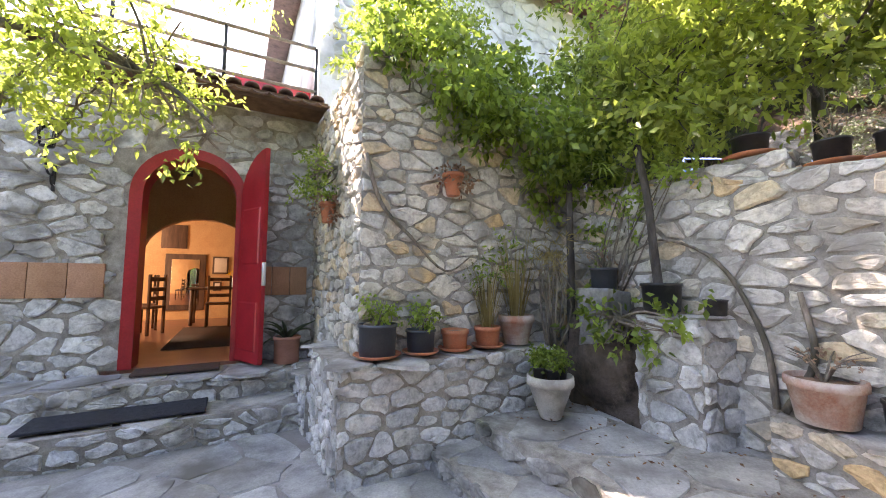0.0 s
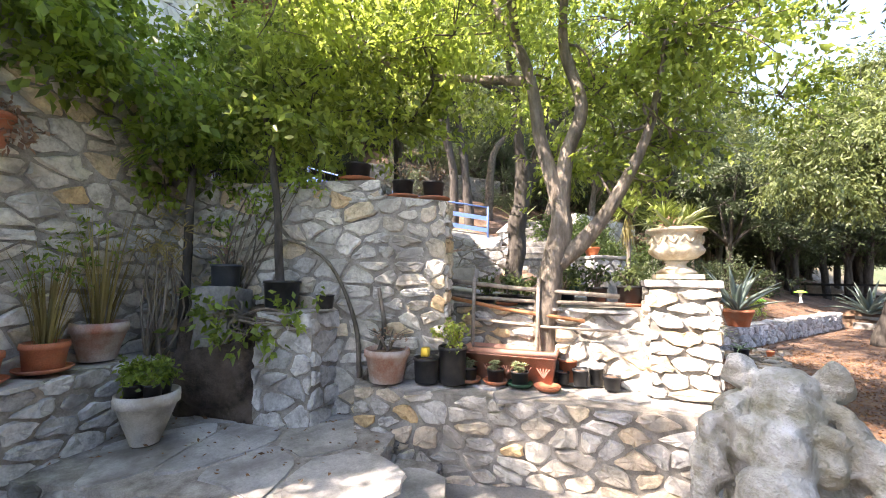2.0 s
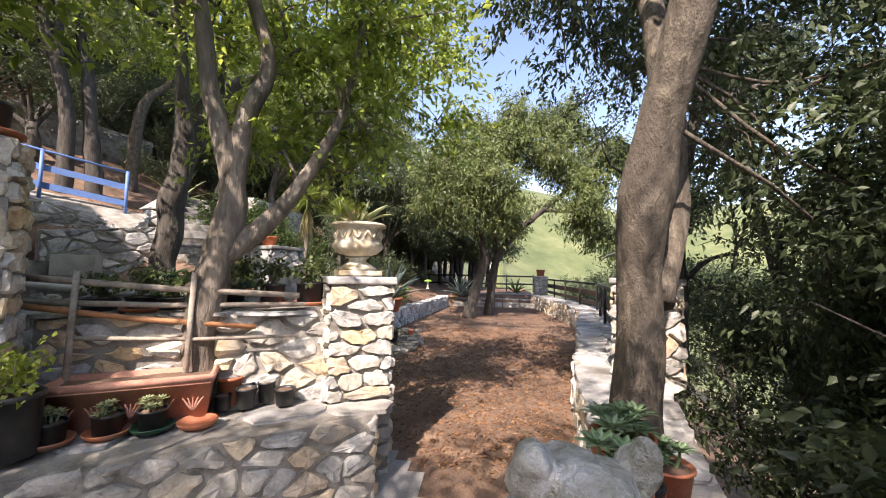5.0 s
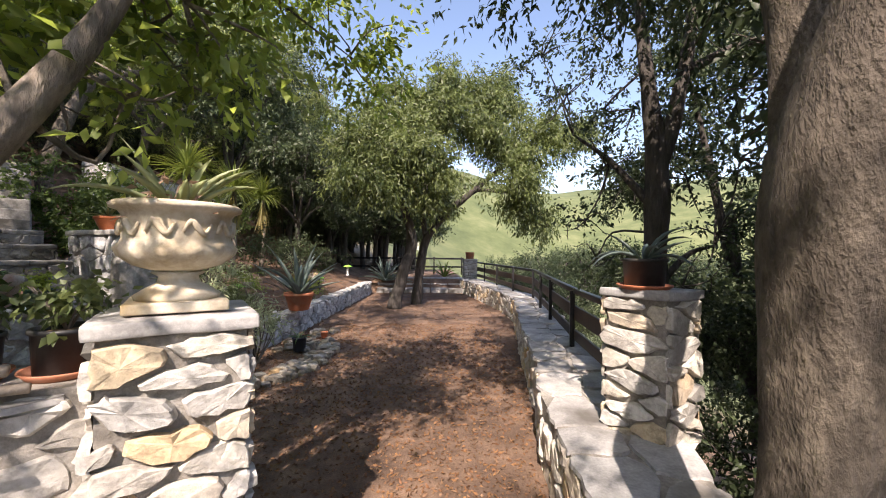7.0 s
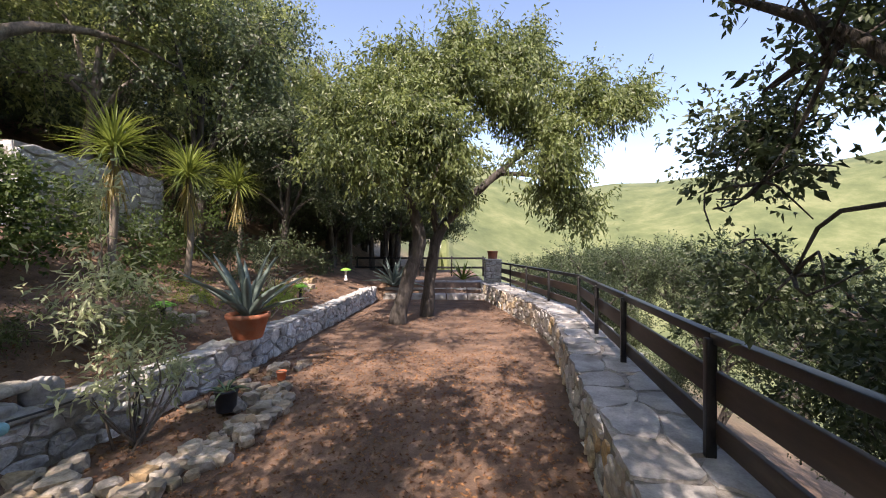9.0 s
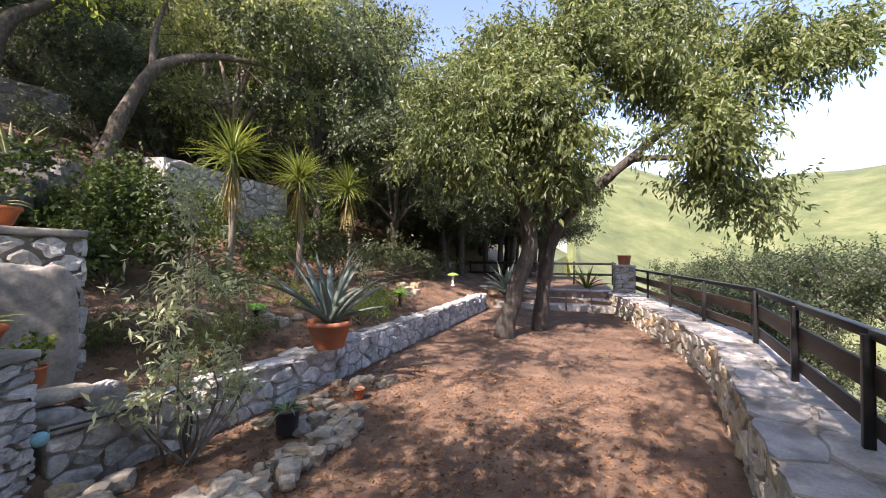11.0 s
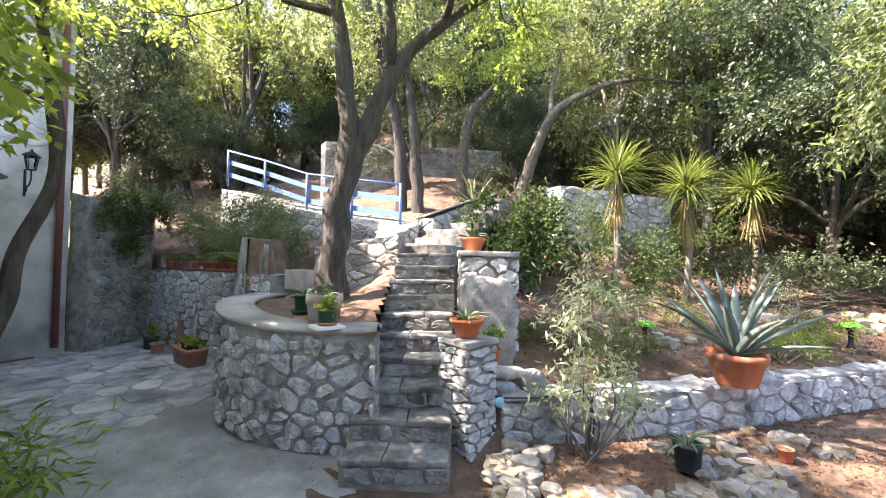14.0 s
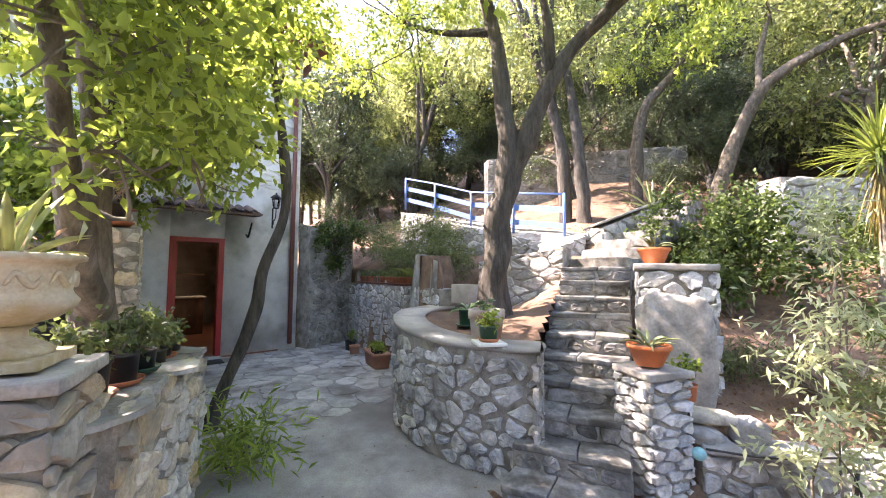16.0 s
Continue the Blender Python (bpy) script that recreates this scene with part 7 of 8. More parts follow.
tagged(lv, "dry brown fallen leaves scattered over the earth", "leaves", kind="stuff")

# ---------------------------------------------------------------- creepers and niche plants
def on_c(s_, z_, n_=2.1):
    return (*S(s_, n_), z_)
vine_clumps = [(on_c(0.35, 3.35, 2.2), 0.40), (on_c(0.7, 3.1, 2.2), 0.45), (on_c(1.1, 3.0, 2.2), 0.5), (on_c(1.5, 2.8, 2.25), 0.5), (on_c(1.9, 2.75, 2.3), 0.5), (on_c(2.3, 2.6, 2.4), 0.5), (on_c(1.3, 3.4, 2.0), 0.6), (on_c(2.0, 3.3, 2.0), 0.6), (on_c(2.6, 2.9, 2.5), 0.5), (on_c(0.9, 3.6, 1.9), 0.5), (on_c(2.1, 2.2, 2.2), 0.35), (on_c(2.5, 2.3, 2.5), 0.4)]
shrub("creeper", "thick green creeper hanging over the buttress wall", on_c(1.5, 0.75, 2.12), vine_clumps, 9500, (0.085, 0.055), L_VINE, 21, 3, "creeper", 0.4, 9, rooted=False)
shrub("creeper", "yellow-green shrub on top of the buttress wall", on_c(0.7, 3.25, 1.9), [(on_c(0.5, 3.75, 1.9), 0.5), (on_c(0.9, 4.0, 1.8), 0.5), (on_c(0.25, 3.55, 1.7), 0.4), (on_c(1.3, 4.0, 1.7), 0.5), (on_c(0.3, 3.3, 2.15), 0.28)], 3200, (0.06, 0.03), L_BRIGHT, 22, 4)
shrub("creeper", "small creeper tuft on the side of the buttress", (*S(0.02, 1.2), 2.4), [((*S(-0.05, 1.2), 2.45), 0.22), ((*S(-0.08, 1.0), 2.2), 0.2), ((*S(-0.05, 1.35), 2.1), 0.14)], 700, (0.05, 0.028), L_VINE, 23, 4)
shrub("bramble", "leafy bramble trailing over the planter block", S(2.04, 3.0) + (1.0,), [((*S(2.02, 2.85), 0.95), (0.3, 0.3, 0.16)), ((*S(1.98, 3.2), 0.85), (0.25, 0.25, 0.2)), ((*S(2.0, 3.5), 0.98), (0.2, 0.2, 0.10)), ((*S(2.2, 2.7), 1.05), 0.22)], 520, (0.075, 0.05), L_VINE, 24, 6, hang=0.3)
shrub("climber", "sparse climber on the tall rubble wall", (*S(2.31, 2.6), 0.8), [((*S(2.29, 2.6), 1.6), (0.15, 0.15, 0.6)), ((*S(2.29, 2.9), 1.9), (0.2, 0.2, 0.3)), ((*S(2.4, 3.0), 2.35), (0.3, 0.35, 0.22)), ((*S(2.5, 2.5), 2.5), (0.35, 0.35, 0.3)), ((*S(2.3, 3.3), 2.1), (0.25, 0.25, 0.15))], 1500, (0.06, 0.035), L_VINE, 25, 5)
palm = thing("fan_palm", "small fan palm in the niche", "palm", (-3.35, -0.35, 0.7))
part("trunk", limb(bmesh.new(), [(0, 0, -0.1), (0.02, 0, 0.8), (0.0, 0.0, 1.55)], [0.04, 0.035, 0.03], 8), M_BARK_DARK, palm)
rng = np.random.default_rng(6)
for i in range(12):
    bm = bmesh.new()
    a, el_ = rng.uniform(0, 6.28), rng.uniform(0.0, 1.1)
    tip = Vector((math.cos(a) * math.cos(el_), math.sin(a) * math.cos(el_), math.sin(el_))) * rng.uniform(0.25, 0.42) + Vector((0, 0, 1.55))
    limb(bm, [(0, 0, 1.5), tip * 0.5 + Vector((0, 0, 0.82)), tip], [0.008, 0.006, 0.004], 5, 0, 3)
    for k in range(11):
        blade(bm, tip, a + (k - 5) * 0.24, el_ - 0.3, 0.30, 0.022, 0.9, 0, 4, 0.2)
    part("frond", bm, L_VINE, palm)
shrub("bamboo", "tall dry-stemmed bamboo clump in the niche", (*S(1.95, 2.3), 0.66), [((*S(1.9, 2.4), 1.5), (0.16, 0.16, 0.35))], 260, (0.09, 0.012), L_REED, 26, 14)
# hanging pots on the walls
for lab, c, r_, m_ in (("terracotta hanging pot on the buttress side with dry flowers", (*S(0.03, 1.28), 1.82), 0.08, M_TERRA), ("terracotta wall pot with trailing pale dry flowers", (*S(0.95, 2.15), 2.02), 0.10, M_TERRA)):
    e = thing("hanging_pot", lab, "hanging pot", c)
    pot_parts(e, r_, 0.2, m_, 0.6, 0.15)
    part("hook", limb(bmesh.new(), [(0, 0, 0.19), (-0.03, -0.03, 0.26), (-0.08, -0.06, 0.27)], [0.004] * 3, 6, 0), M_IRON, e)
    crown("dry_flowers", [((0, 0, 0.24), (0.16, 0.16, 0.09)), ((0.05, 0.02, 0.1), (0.16, 0.16, 0.12))], 260, 0.045, 0.026, L_DRY, e, 7, sprays=5, hang=0.3)
# bare stems on the buttress and the tall wall
for i, line in enumerate(([on_c(0.16, 2.3, 2.09), on_c(0.3, 1.9, 2.09), on_c(0.55, 1.65, 2.09), on_c(0.9, 1.35, 2.09), on_c(1.2, 1.5, 2.09)], [(*S(2.31, 3.9), 0.46), (*S(2.32, 3.85), 0.9), (*S(2.32, 3.6), 1.4), (*S(2.32, 3.2), 1.6), (*S(2.32, 2.9), 1.5)], [(*S(2.28, 3.95), 0.46), (*S(2.31, 4.1), 0.8), (*S(2.32, 4.05), 1.2)])):
    tagged(link("bare_vine", limb(bmesh.new(), line, [0.022, 0.018, 0.014, 0.01, 0.006][: len(line)], 7, 0.3), M_BARK), "bare woody vine stem on the stone wall", "vine")

# pole fence on the terrace wall
fence = thing("pole_fence", "rustic fence of weathered poles and a reddish cane", "fence", (-1.6, 1.9, 0.45))
fb = Vector((-1.6, 1.9, 0.45))
for a, b, r_, m_ in (((-2.30, 1.60, 1.27), (-0.98, 2.28, 1.16), 0.020, M_POLE), ((-2.34, 1.62, 1.13), (-0.95, 2.31, 1.10), 0.017, M_POLE), ((-2.32, 1.60, 1.12), (-1.20, 2.16, 0.96), 0.018, M_CANE), ((-2.0, 1.72, 0.93), (-0.98, 2.26, 0.90), 0.012, M_POLE)):
    part("pole", tube([Vector(a) - fb, (Vector(a) + Vector(b)) / 2 - fb + Vector((0, 0, -0.015)), Vector(b) - fb], [r_, r_ * 0.95, r_ * 0.85], 10, None, 0.2), m_, fence)
for x, y in ((-2.02, 1.71), (-1.52, 1.97)):
    part("stake", tube([Vector((x, y, 0.47)) - fb, Vector((x + 0.03, y, 1.30)) - fb], [0.018, 0.015], 8, None, 0.2), M_POLE, fence)

# ---------------------------------------------------------------- inner yard
wall_block("wall_back", "rubble retaining wall at the back of the yard", [(-5.1, 3.62), (-5.2, 4.0), (-6.35, 3.3), (-8.85, 1.5), (-8.6, 1.10), (-6.3, 2.83)], -0.1, 1.38, (4, 5), M_STONE_GREY, 300, 0.22, near=(-6, 3, 0.5), singles=200)
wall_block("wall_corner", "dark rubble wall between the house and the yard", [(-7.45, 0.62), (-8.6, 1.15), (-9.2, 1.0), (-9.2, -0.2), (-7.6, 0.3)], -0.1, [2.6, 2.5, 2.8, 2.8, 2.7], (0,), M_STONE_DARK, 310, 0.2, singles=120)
wall_block("wall_planter_back", "rubble wall between the planter and the steps", [(-5.75, 4.2), (-5.02, 5.36), (-5.35, 5.55), (-6.1, 4.4)], 0.9, [1.8, 1.98, 1.98, 1.8], (0,), M_STONE_GREY, 320, 0.2, singles=80)
shelf = thing("pot_shelf", "dark red board shelf on the retaining wall", "shelf", (-7.2, 2.3, 1.395), rz=37)
part("board", box((2.6, 0.22, 0.03), (0, 0, 0.015), 0.006), M_DOWNPIPE, shelf)
for i in range(16):
    t = -1.2 + 0.158 * i
    x, y = -7.2 + t * math.cos(radians(37)), 2.3 + t * math.sin(radians(37))
    tagged(potted("small terracotta pot with a green seedling on the shelf", (x, y, 1.427), 0.068, 0.12, M_TERRA, "leafy", 320 + i % 4, 0.75, 0.10, L_FERN, None, 0.22), group="pots on the shelf")
trough2 = thing("planter_trough", "brown terracotta trough with black pots at the yard wall", "planter", (-6.15, 2.45, 0.02), rz=32)
part("trough", trough(0.62, 0.3, 0.26), M_PINK, trough2)
for i in range(3):
    potted("black pot standing in the brown trough", (-6.3 + 0.15 * i, 2.36 + 0.09 * i, 0.19), 0.065, 0.12, M_BLACK, "leafy", 340 + i, 0.85, 0.1, L_VINE)
potted("brown pot beside the yard wall", (-7.1, 1.75, 0.02), 0.11, 0.16, M_PINK, "none", 343, 0.8)
potted("black pot beside the yard wall", (-7.45, 1.55, 0.02), 0.12, 0.2, M_BLACK, "leafy", 344, 0.85, 0.2)
shrub("feathery_shrub", "feathery green shrub on the terrace above the yard", (-7.0, 2.95, 1.3), [((-7.5, 2.5, 2.0), (0.7, 0.6, 0.5)), ((-6.7, 3.3, 2.1), (0.6, 0.6, 0.5)), ((-8.2, 2.1, 2.3), (0.7, 0.6, 0.6)), ((-6.2, 3.7, 1.9), (0.5, 0.5, 0.5)), ((-7.2, 3.2, 2.5), (0.6, 0.5, 0.4))], 17000, (0.075, 0.018), L_FERN, 51, 6)
fp = thing("fan_palm", "low fan palm among the feathery shrubs", "palm", (-6.2, 3.15, 1.4))
for i in range(9):
    bm = bmesh.new()
    a = 2.4 * i
    for k in range(9):
        blade(bm, (0.15 * math.cos(a), 0.15 * math.sin(a), 0.15), a + (k - 4) * 0.2, 0.7, 0.45, 0.02, 1.0, 0, 4, 0.2)
    part("frond", bm, L_YUCCA, fp)
crate = thing("plastic_crate", "pale grey plastic crate behind the planter", "crate", (-4.95, 4.05, 1.2), rz=35)
part("panel", box((0.42, 0.02, 0.26), (0, -0.15, 0.13), 0.006), M_COPING, crate)
part("panel", box((0.42, 0.02, 0.26), (0, 0.15, 0.13), 0.006), M_COPING, crate)
part("panel", box((0.02, 0.28, 0.26), (0.2, 0, 0.13), 0.006), M_COPING, crate)
part("panel", box((0.02, 0.28, 0.26), (-0.2, 0, 0.13), 0.006), M_COPING, crate)
part("bottom", box((0.40, 0.28, 0.02), (0, 0, 0.01)), M_COPING, crate)
# planter plants
slab_ = box((0.24, 0.24, 0.025), (-2.76, 4.25, 1.044), 0.005, rz=15)
tagged(link("marble_tile", slab_, M_WHITE), "square white marble tile on the planter rim", "tile")
potted("small dark green pot with yellow flowers on a marble tile", (-2.76, 4.25, 1.058), 0.085, 0.12, M_GREEN, "leafy", 91, 0.8, 0.1, L_BRIGHT, (M_TERRA, 0.09))
potted("limed terracotta pot with succulents on the planter rim", (-3.08, 4.24, 1.00), 0.165, 0.29, M_TERRA_OLD, "succulent", 92, 0.78, 0.14, L_SUCC, None, 0.3)
potted("dark green pot with a succulent in the planter earth", (-3.62, 4.06, 1.06), 0.10, 0.17, M_GREEN, "agave", 93, 0.85, 0.22, L_SUCC, (M_GREEN, 0.13))
potted("terracotta bowl of small succulents in the planter", (-3.78, 4.18, 1.08), 0.09, 0.08, M_TERRA, "succulent", 94, 0.8, 0.1, L_SUCC)
shrub("spider_plants", "strappy green plants at the foot of the tall wall", (-2.9, 2.05, 0.0), [((-2.85, 2.05, 0.22), (0.25, 0.22, 0.2)), ((-2.55, 2.3, 0.18), (0.2, 0.2, 0.16)), ((-2.35, 2.45, 0.25), (0.2, 0.16, 0.14))], 620, (0.16, 0.022), L_VINE, 52, 3)

# blue fence and hill walls
wall_block("wall_upper", "pale rubble wall below the blue fence", [(-5.35, 5.05), (-5.9, 5.9), (-6.25, 6.05), (-9.6, 2.6), (-9.4, 2.2), (-6.1, 5.25)], 0.9, [1.85, 2.25, 2.3, 3.2, 3.2, 2.15], (0, 5, 4), M_STONE_GREY, 350, 0.24, singles=200, near=(-6, 5, 2))
wall_block("wall_upper_end", "stone wall end with sloping cement coping", [(-5.75, 6.15), (-6.9, 7.9), (-7.2, 7.7), (-6.05, 5.95)], 1.3, [2.35, 3.05, 3.05, 2.35], (0, 3), M_STONE_GREY, 360, 0.22, singles=120)
tagged(link("coping", ribbon([(-5.70, 6.12), (-6.86, 7.93)], [(-6.10, 5.93), (-7.24, 7.70)], 2.36, 2.40), M_COPING), "sloping cement coping", "coping", kind="structure").matrix_basis = Matrix.Identity(4)
cop = bpy.data.objects["coping"]
for v in cop.data.vertices:
    v.co.z += (v.co.y - 6.0) * 0.38
wall_block("wall_hill", "old grey terrace wall on the hillside", [(-5.9, 8.9), (-5.6, 11.5), (-5.9, 11.6), (-6.3, 8.8)], 1.5, [3.15, 3.0, 3.0, 3.15], (0, 3), M_STONE_GREY, 370, 0.24, singles=120)
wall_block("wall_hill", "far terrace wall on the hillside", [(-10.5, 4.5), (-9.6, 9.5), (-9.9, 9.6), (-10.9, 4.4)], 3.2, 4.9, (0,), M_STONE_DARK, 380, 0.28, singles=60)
for i in range(8):
    c = Vector((-4.9, 5.85)).lerp(Vector((-6.6, 7.6)), i / 7)
    st = box((0.34, 0.85, 0.3), (c.x - 0.1, c.y + 0.05, 1.68 + 0.15 * i), 0.02, rz=134, cuts=2, rough_edge=0.02)
    part("tread", st, M_STEP, steps)
bf = thing("blue_fence", "sky-blue painted wooden fence up the hill path", "fence", (-6.2, 5.5, 2.2))
fl_ = [Vector(p) for p in ((-6.05, 5.62, 2.25), (-6.75, 4.85, 2.42), (-7.55, 4.05, 2.62), (-8.35, 3.20, 3.0), (-9.2, 2.35, 3.35))]
o_ = Vector((-6.2, 5.5, 2.2))
for p in fl_:
    part("post", tube([p - o_ + Vector((0, 0, -0.1)), p - o_ + Vector((0, 0, 0.72))], [0.025, 0.025], 10), M_BLUE, bf)
for dz, hgt in ((0.16, 0.10), (0.44, 0.10)):
    for a, b in zip(fl_, fl_[1:]):
        bm = bmesh.new()
        d = (b - a)
        side = Vector((-d.y, d.x, 0)).normalized() * -0.03
        vs = []
        for q in (a, b):
            for sd in (side, side * 1.8):
                for hz in (-hgt / 2, hgt / 2):
                    vs.append(bm.verts.new(q - o_ + sd + Vector((0, 0, dz + hz))))
        for q in ((0, 1, 5, 4), (2, 6, 7, 3), (0, 4, 6, 2), (1, 3, 7, 5), (0, 2, 3, 1), (4, 5, 7, 6)):
            bm.faces.new([vs[k] for k in q])
        bmesh.ops.recalc_face_normals(bm, faces=bm.faces[:])
        part("board", bm, M_BLUE, bf, smooth=False)
part("top_rail", tube([p - o_ + Vector((0, 0, 0.70)) for p in fl_], [0.018] * 5, 8), M_BLUE, bf)

# end of the path: broad steps and fence
es = structure("path_end_steps", "two broad stone steps at the end of the path", "steps")
for i in range(3):
    for k in range(5):
        part("tread", box((0.62, 0.5, 0.17), (-1.1 + 0.65 * k, 15.25 + 0.42 * i, 0.075 + 0.16 * i), 0.012, cuts=2, rough_edge=0.02), M_FLAG, es)
efence = thing("far_fence", "dark wooden rail fence beyond the path", "fence", (0, 18.5, 0.46))
for i in range(5):
    part("post", box((0.06, 0.06, 0.8), (-3 + 1.25 * i, 0, 0.4), 0.008), M_IRON, efence)
for zz in (0.35, 0.72):
    part("rail", box((5.2, 0.04, 0.08), (-0.5, 0, zz), 0.006), M_IRON, efence)

# ---------------------------------------------------------------- house details
gate = thing("door_1", "red painted arched door frame with one leaf open outward", "door", (0, 0, 0), kind="structure")
pts = [(GATE[0], 0.34)] + [(mid - RAD * math.cos(a), SPRING + RAD * math.sin(a)) for a in [math.pi * k / 18 for k in range(19)]] + [(GATE[1], 0.34)]
bm = bmesh.new()
FW = 0.10
prev = None
for i, (s_, z_) in enumerate(pts):
    dx, dz = (1, 0) if i == 0 else ((-1, 0) if i == len(pts) - 1 else ((mid - s_) / RAD, (SPRING - z_) / RAD))
    row = [bm.verts.new(front(s_ + dx * w_, z_ + dz * w_, n_)) for w_, n_ in ((-0.015, 0.03), (FW, 0.03), (FW, -0.30), (-0.015, -0.30))]
    if prev:
        for k in range(4):
            bm.faces.new((prev[k], prev[(k + 1) % 4], row[(k + 1) % 4], row[k]))
    prev = row
bmesh.ops.recalc_face_normals(bm, faces=bm.faces[:])
part("door_frame", bm, M_RED, gate, "glossy dark red arched frame", smooth=False)
hinge = Vector(S(GATE[1] - 0.03, 0.05))
ld = (Vector(S(0, 1)) - Vector(S(0, 0))).normalized() * math.cos(radians(25)) + (Vector(S(1, 0)) - Vector(S(0, 0))).normalized() * math.sin(radians(25))
def leaf_pt(u, z_, o):
    nrm = Vector((ld.y, -ld.x))
    return (hinge.x + ld.x * u + nrm.x * o, hinge.y + ld.y * u + nrm.y * o, z_)
bm = bmesh.new()
outline = [(0, 0.36), (0.52, 0.36)] + [(RAD * (1 - math.cos(a)), SPRING + RAD * math.sin(a)) for a in [math.pi / 2 * k / 8 for k in range(8, -1, -1)]]
outline = [(min(u, 0.52), z_) for u, z_ in outline]
fr_ = [bm.verts.new(leaf_pt(u, z_, 0.025)) for u, z_ in outline]
bk_ = [bm.verts.new(leaf_pt(u, z_, -0.025)) for u, z_ in outline]
bm.faces.new(fr_), bm.faces.new(bk_[::-1])
for i in range(len(outline)):
    j = (i + 1) % len(outline)
    bm.faces.new((fr_[i], bk_[i], bk_[j], fr_[j]))
bmesh.ops.recalc_face_normals(bm, faces=bm.faces[:])
bmesh.ops.bevel(bm, geom=bm.edges[:], offset=0.006, segments=2, affect="EDGES")
lf = part("door_leaf", bm, M_RED, gate, smooth=False)
for zz, hh_ in ((0.75, 0.5), (1.75, 0.6)):
    bm = bmesh.new()
    for sgn in (1, -1):
        q = [bm.verts.new(leaf_pt(u, z_, sgn * 0.034)) for u, z_ in ((0.09, zz - hh_ / 2), (0.43, zz - hh_ / 2), (0.43, zz + hh_ / 2), (0.09, zz + hh_ / 2))]
        q2 = [bm.verts.new(leaf_pt(u, z_, sgn * 0.020)) for u, z_ in ((0.06, zz - hh_ / 2 - 0.03), (0.46, zz - hh_ / 2 - 0.03), (0.46, zz + hh_ / 2 + 0.03), (0.06, zz + hh_ / 2 + 0.03))]
        bm.faces.new(q)
        for i in range(4):
            bm.faces.new((q2[i], q2[(i + 1) % 4], q[(i + 1) % 4], q[i]))
    bmesh.ops.recalc_face_normals(bm, faces=bm.faces[:])
    part("raised_panel", bm, M_RED, lf, smooth=False)
hb = bmesh.new()
for pts_ in ([leaf_pt(0.32, 1.36, -0.03), leaf_pt(0.32, 1.36, -0.07), leaf_pt(0.32, 1.24, -0.07), leaf_pt(0.32, 1.24, -0.03)],):
    limb(hb, pts_, [0.008] * 4, 7, 0, 2)
part("handle", hb, M_IRON, lf, "black iron handle")
part("lock_plate", prism([leaf_pt(0.515, 0, 0.02)[:2], leaf_pt(0.53, 0, 0.02)[:2], leaf_pt(0.53, 0, -0.02)[:2], leaf_pt(0.515, 0, -0.02)[:2]], 1.2, 1.45), M_WHITE, lf)

# steps in front of the red door
wall_block("house_step", "broad grey stone house step", [S(-5.3, 0.0), S(-5.3, 0.45), S(-2.6, 0.52), S(0.0, 0.55), S(0.12, 0.55), S(0.12, 0.0)], -0.25, 0.30, (1, 2), M_STONE_GREY, 400, 0.2, cap=(0.302, 0.45), near=(-2.5, -4.2, 0.2))
wall_block("house_step", "lower grey stone house step", [S(-5.3, 0.45), S(-5.3, 1.0), S(-2.2, 1.05), S(-0.1, 0.98), S(-0.1, 0.52)], -0.25, 0.06, (1, 2), M_STONE_GREY, 405, 0.18, cap=(0.062, 0.4), near=(-2.5, -4.2, 0.2))
mat1 = box((1.25, 0.42, 0.02), (*S(-1.55, 0.76), 0.095), 0.006, rz=135)
tagged(link("door_mat", mat1, M_MAT), "long black rubber mat on the lower step", "mat")
mat2 = box((0.75, 0.30, 0.025), (*S(-1.22, 0.22), 0.338), 0.006, rz=135)
tagged(link("door_mat", mat2, M_BROWNMAT), "brown coir mat on the door step", "mat")
for s0, s1 in ((-2.75, -1.90), (-0.55, 0.05)):
    pl_ = thing("wall_plaque", "row of terracotta tiles set in the stone wall", "plaque", (*S((s0 + s1) / 2, 0.0), 1.25), rz=135)
    k = 3
    for i in range(k):
        w_ = (s1 - s0) / k
        part("tile", box((w_ - 0.006, 0.05, 0.34), ((i - (k - 1) / 2) * -w_, -0.02, 0), 0.004), M_CERAM, pl_)
potted("large terracotta pot by the house steps", (*S(-3.35, 1.15), -0.18), 0.2, 0.34, M_TERRA, "none", 95, 0.7)
potted("square terracotta pot with a spiky plant in the corner", (*S(-0.18, 0.26), 0.315), 0.15, 0.3, M_PINK, "agave", 96, 0.9, 0.4, L_OAK)


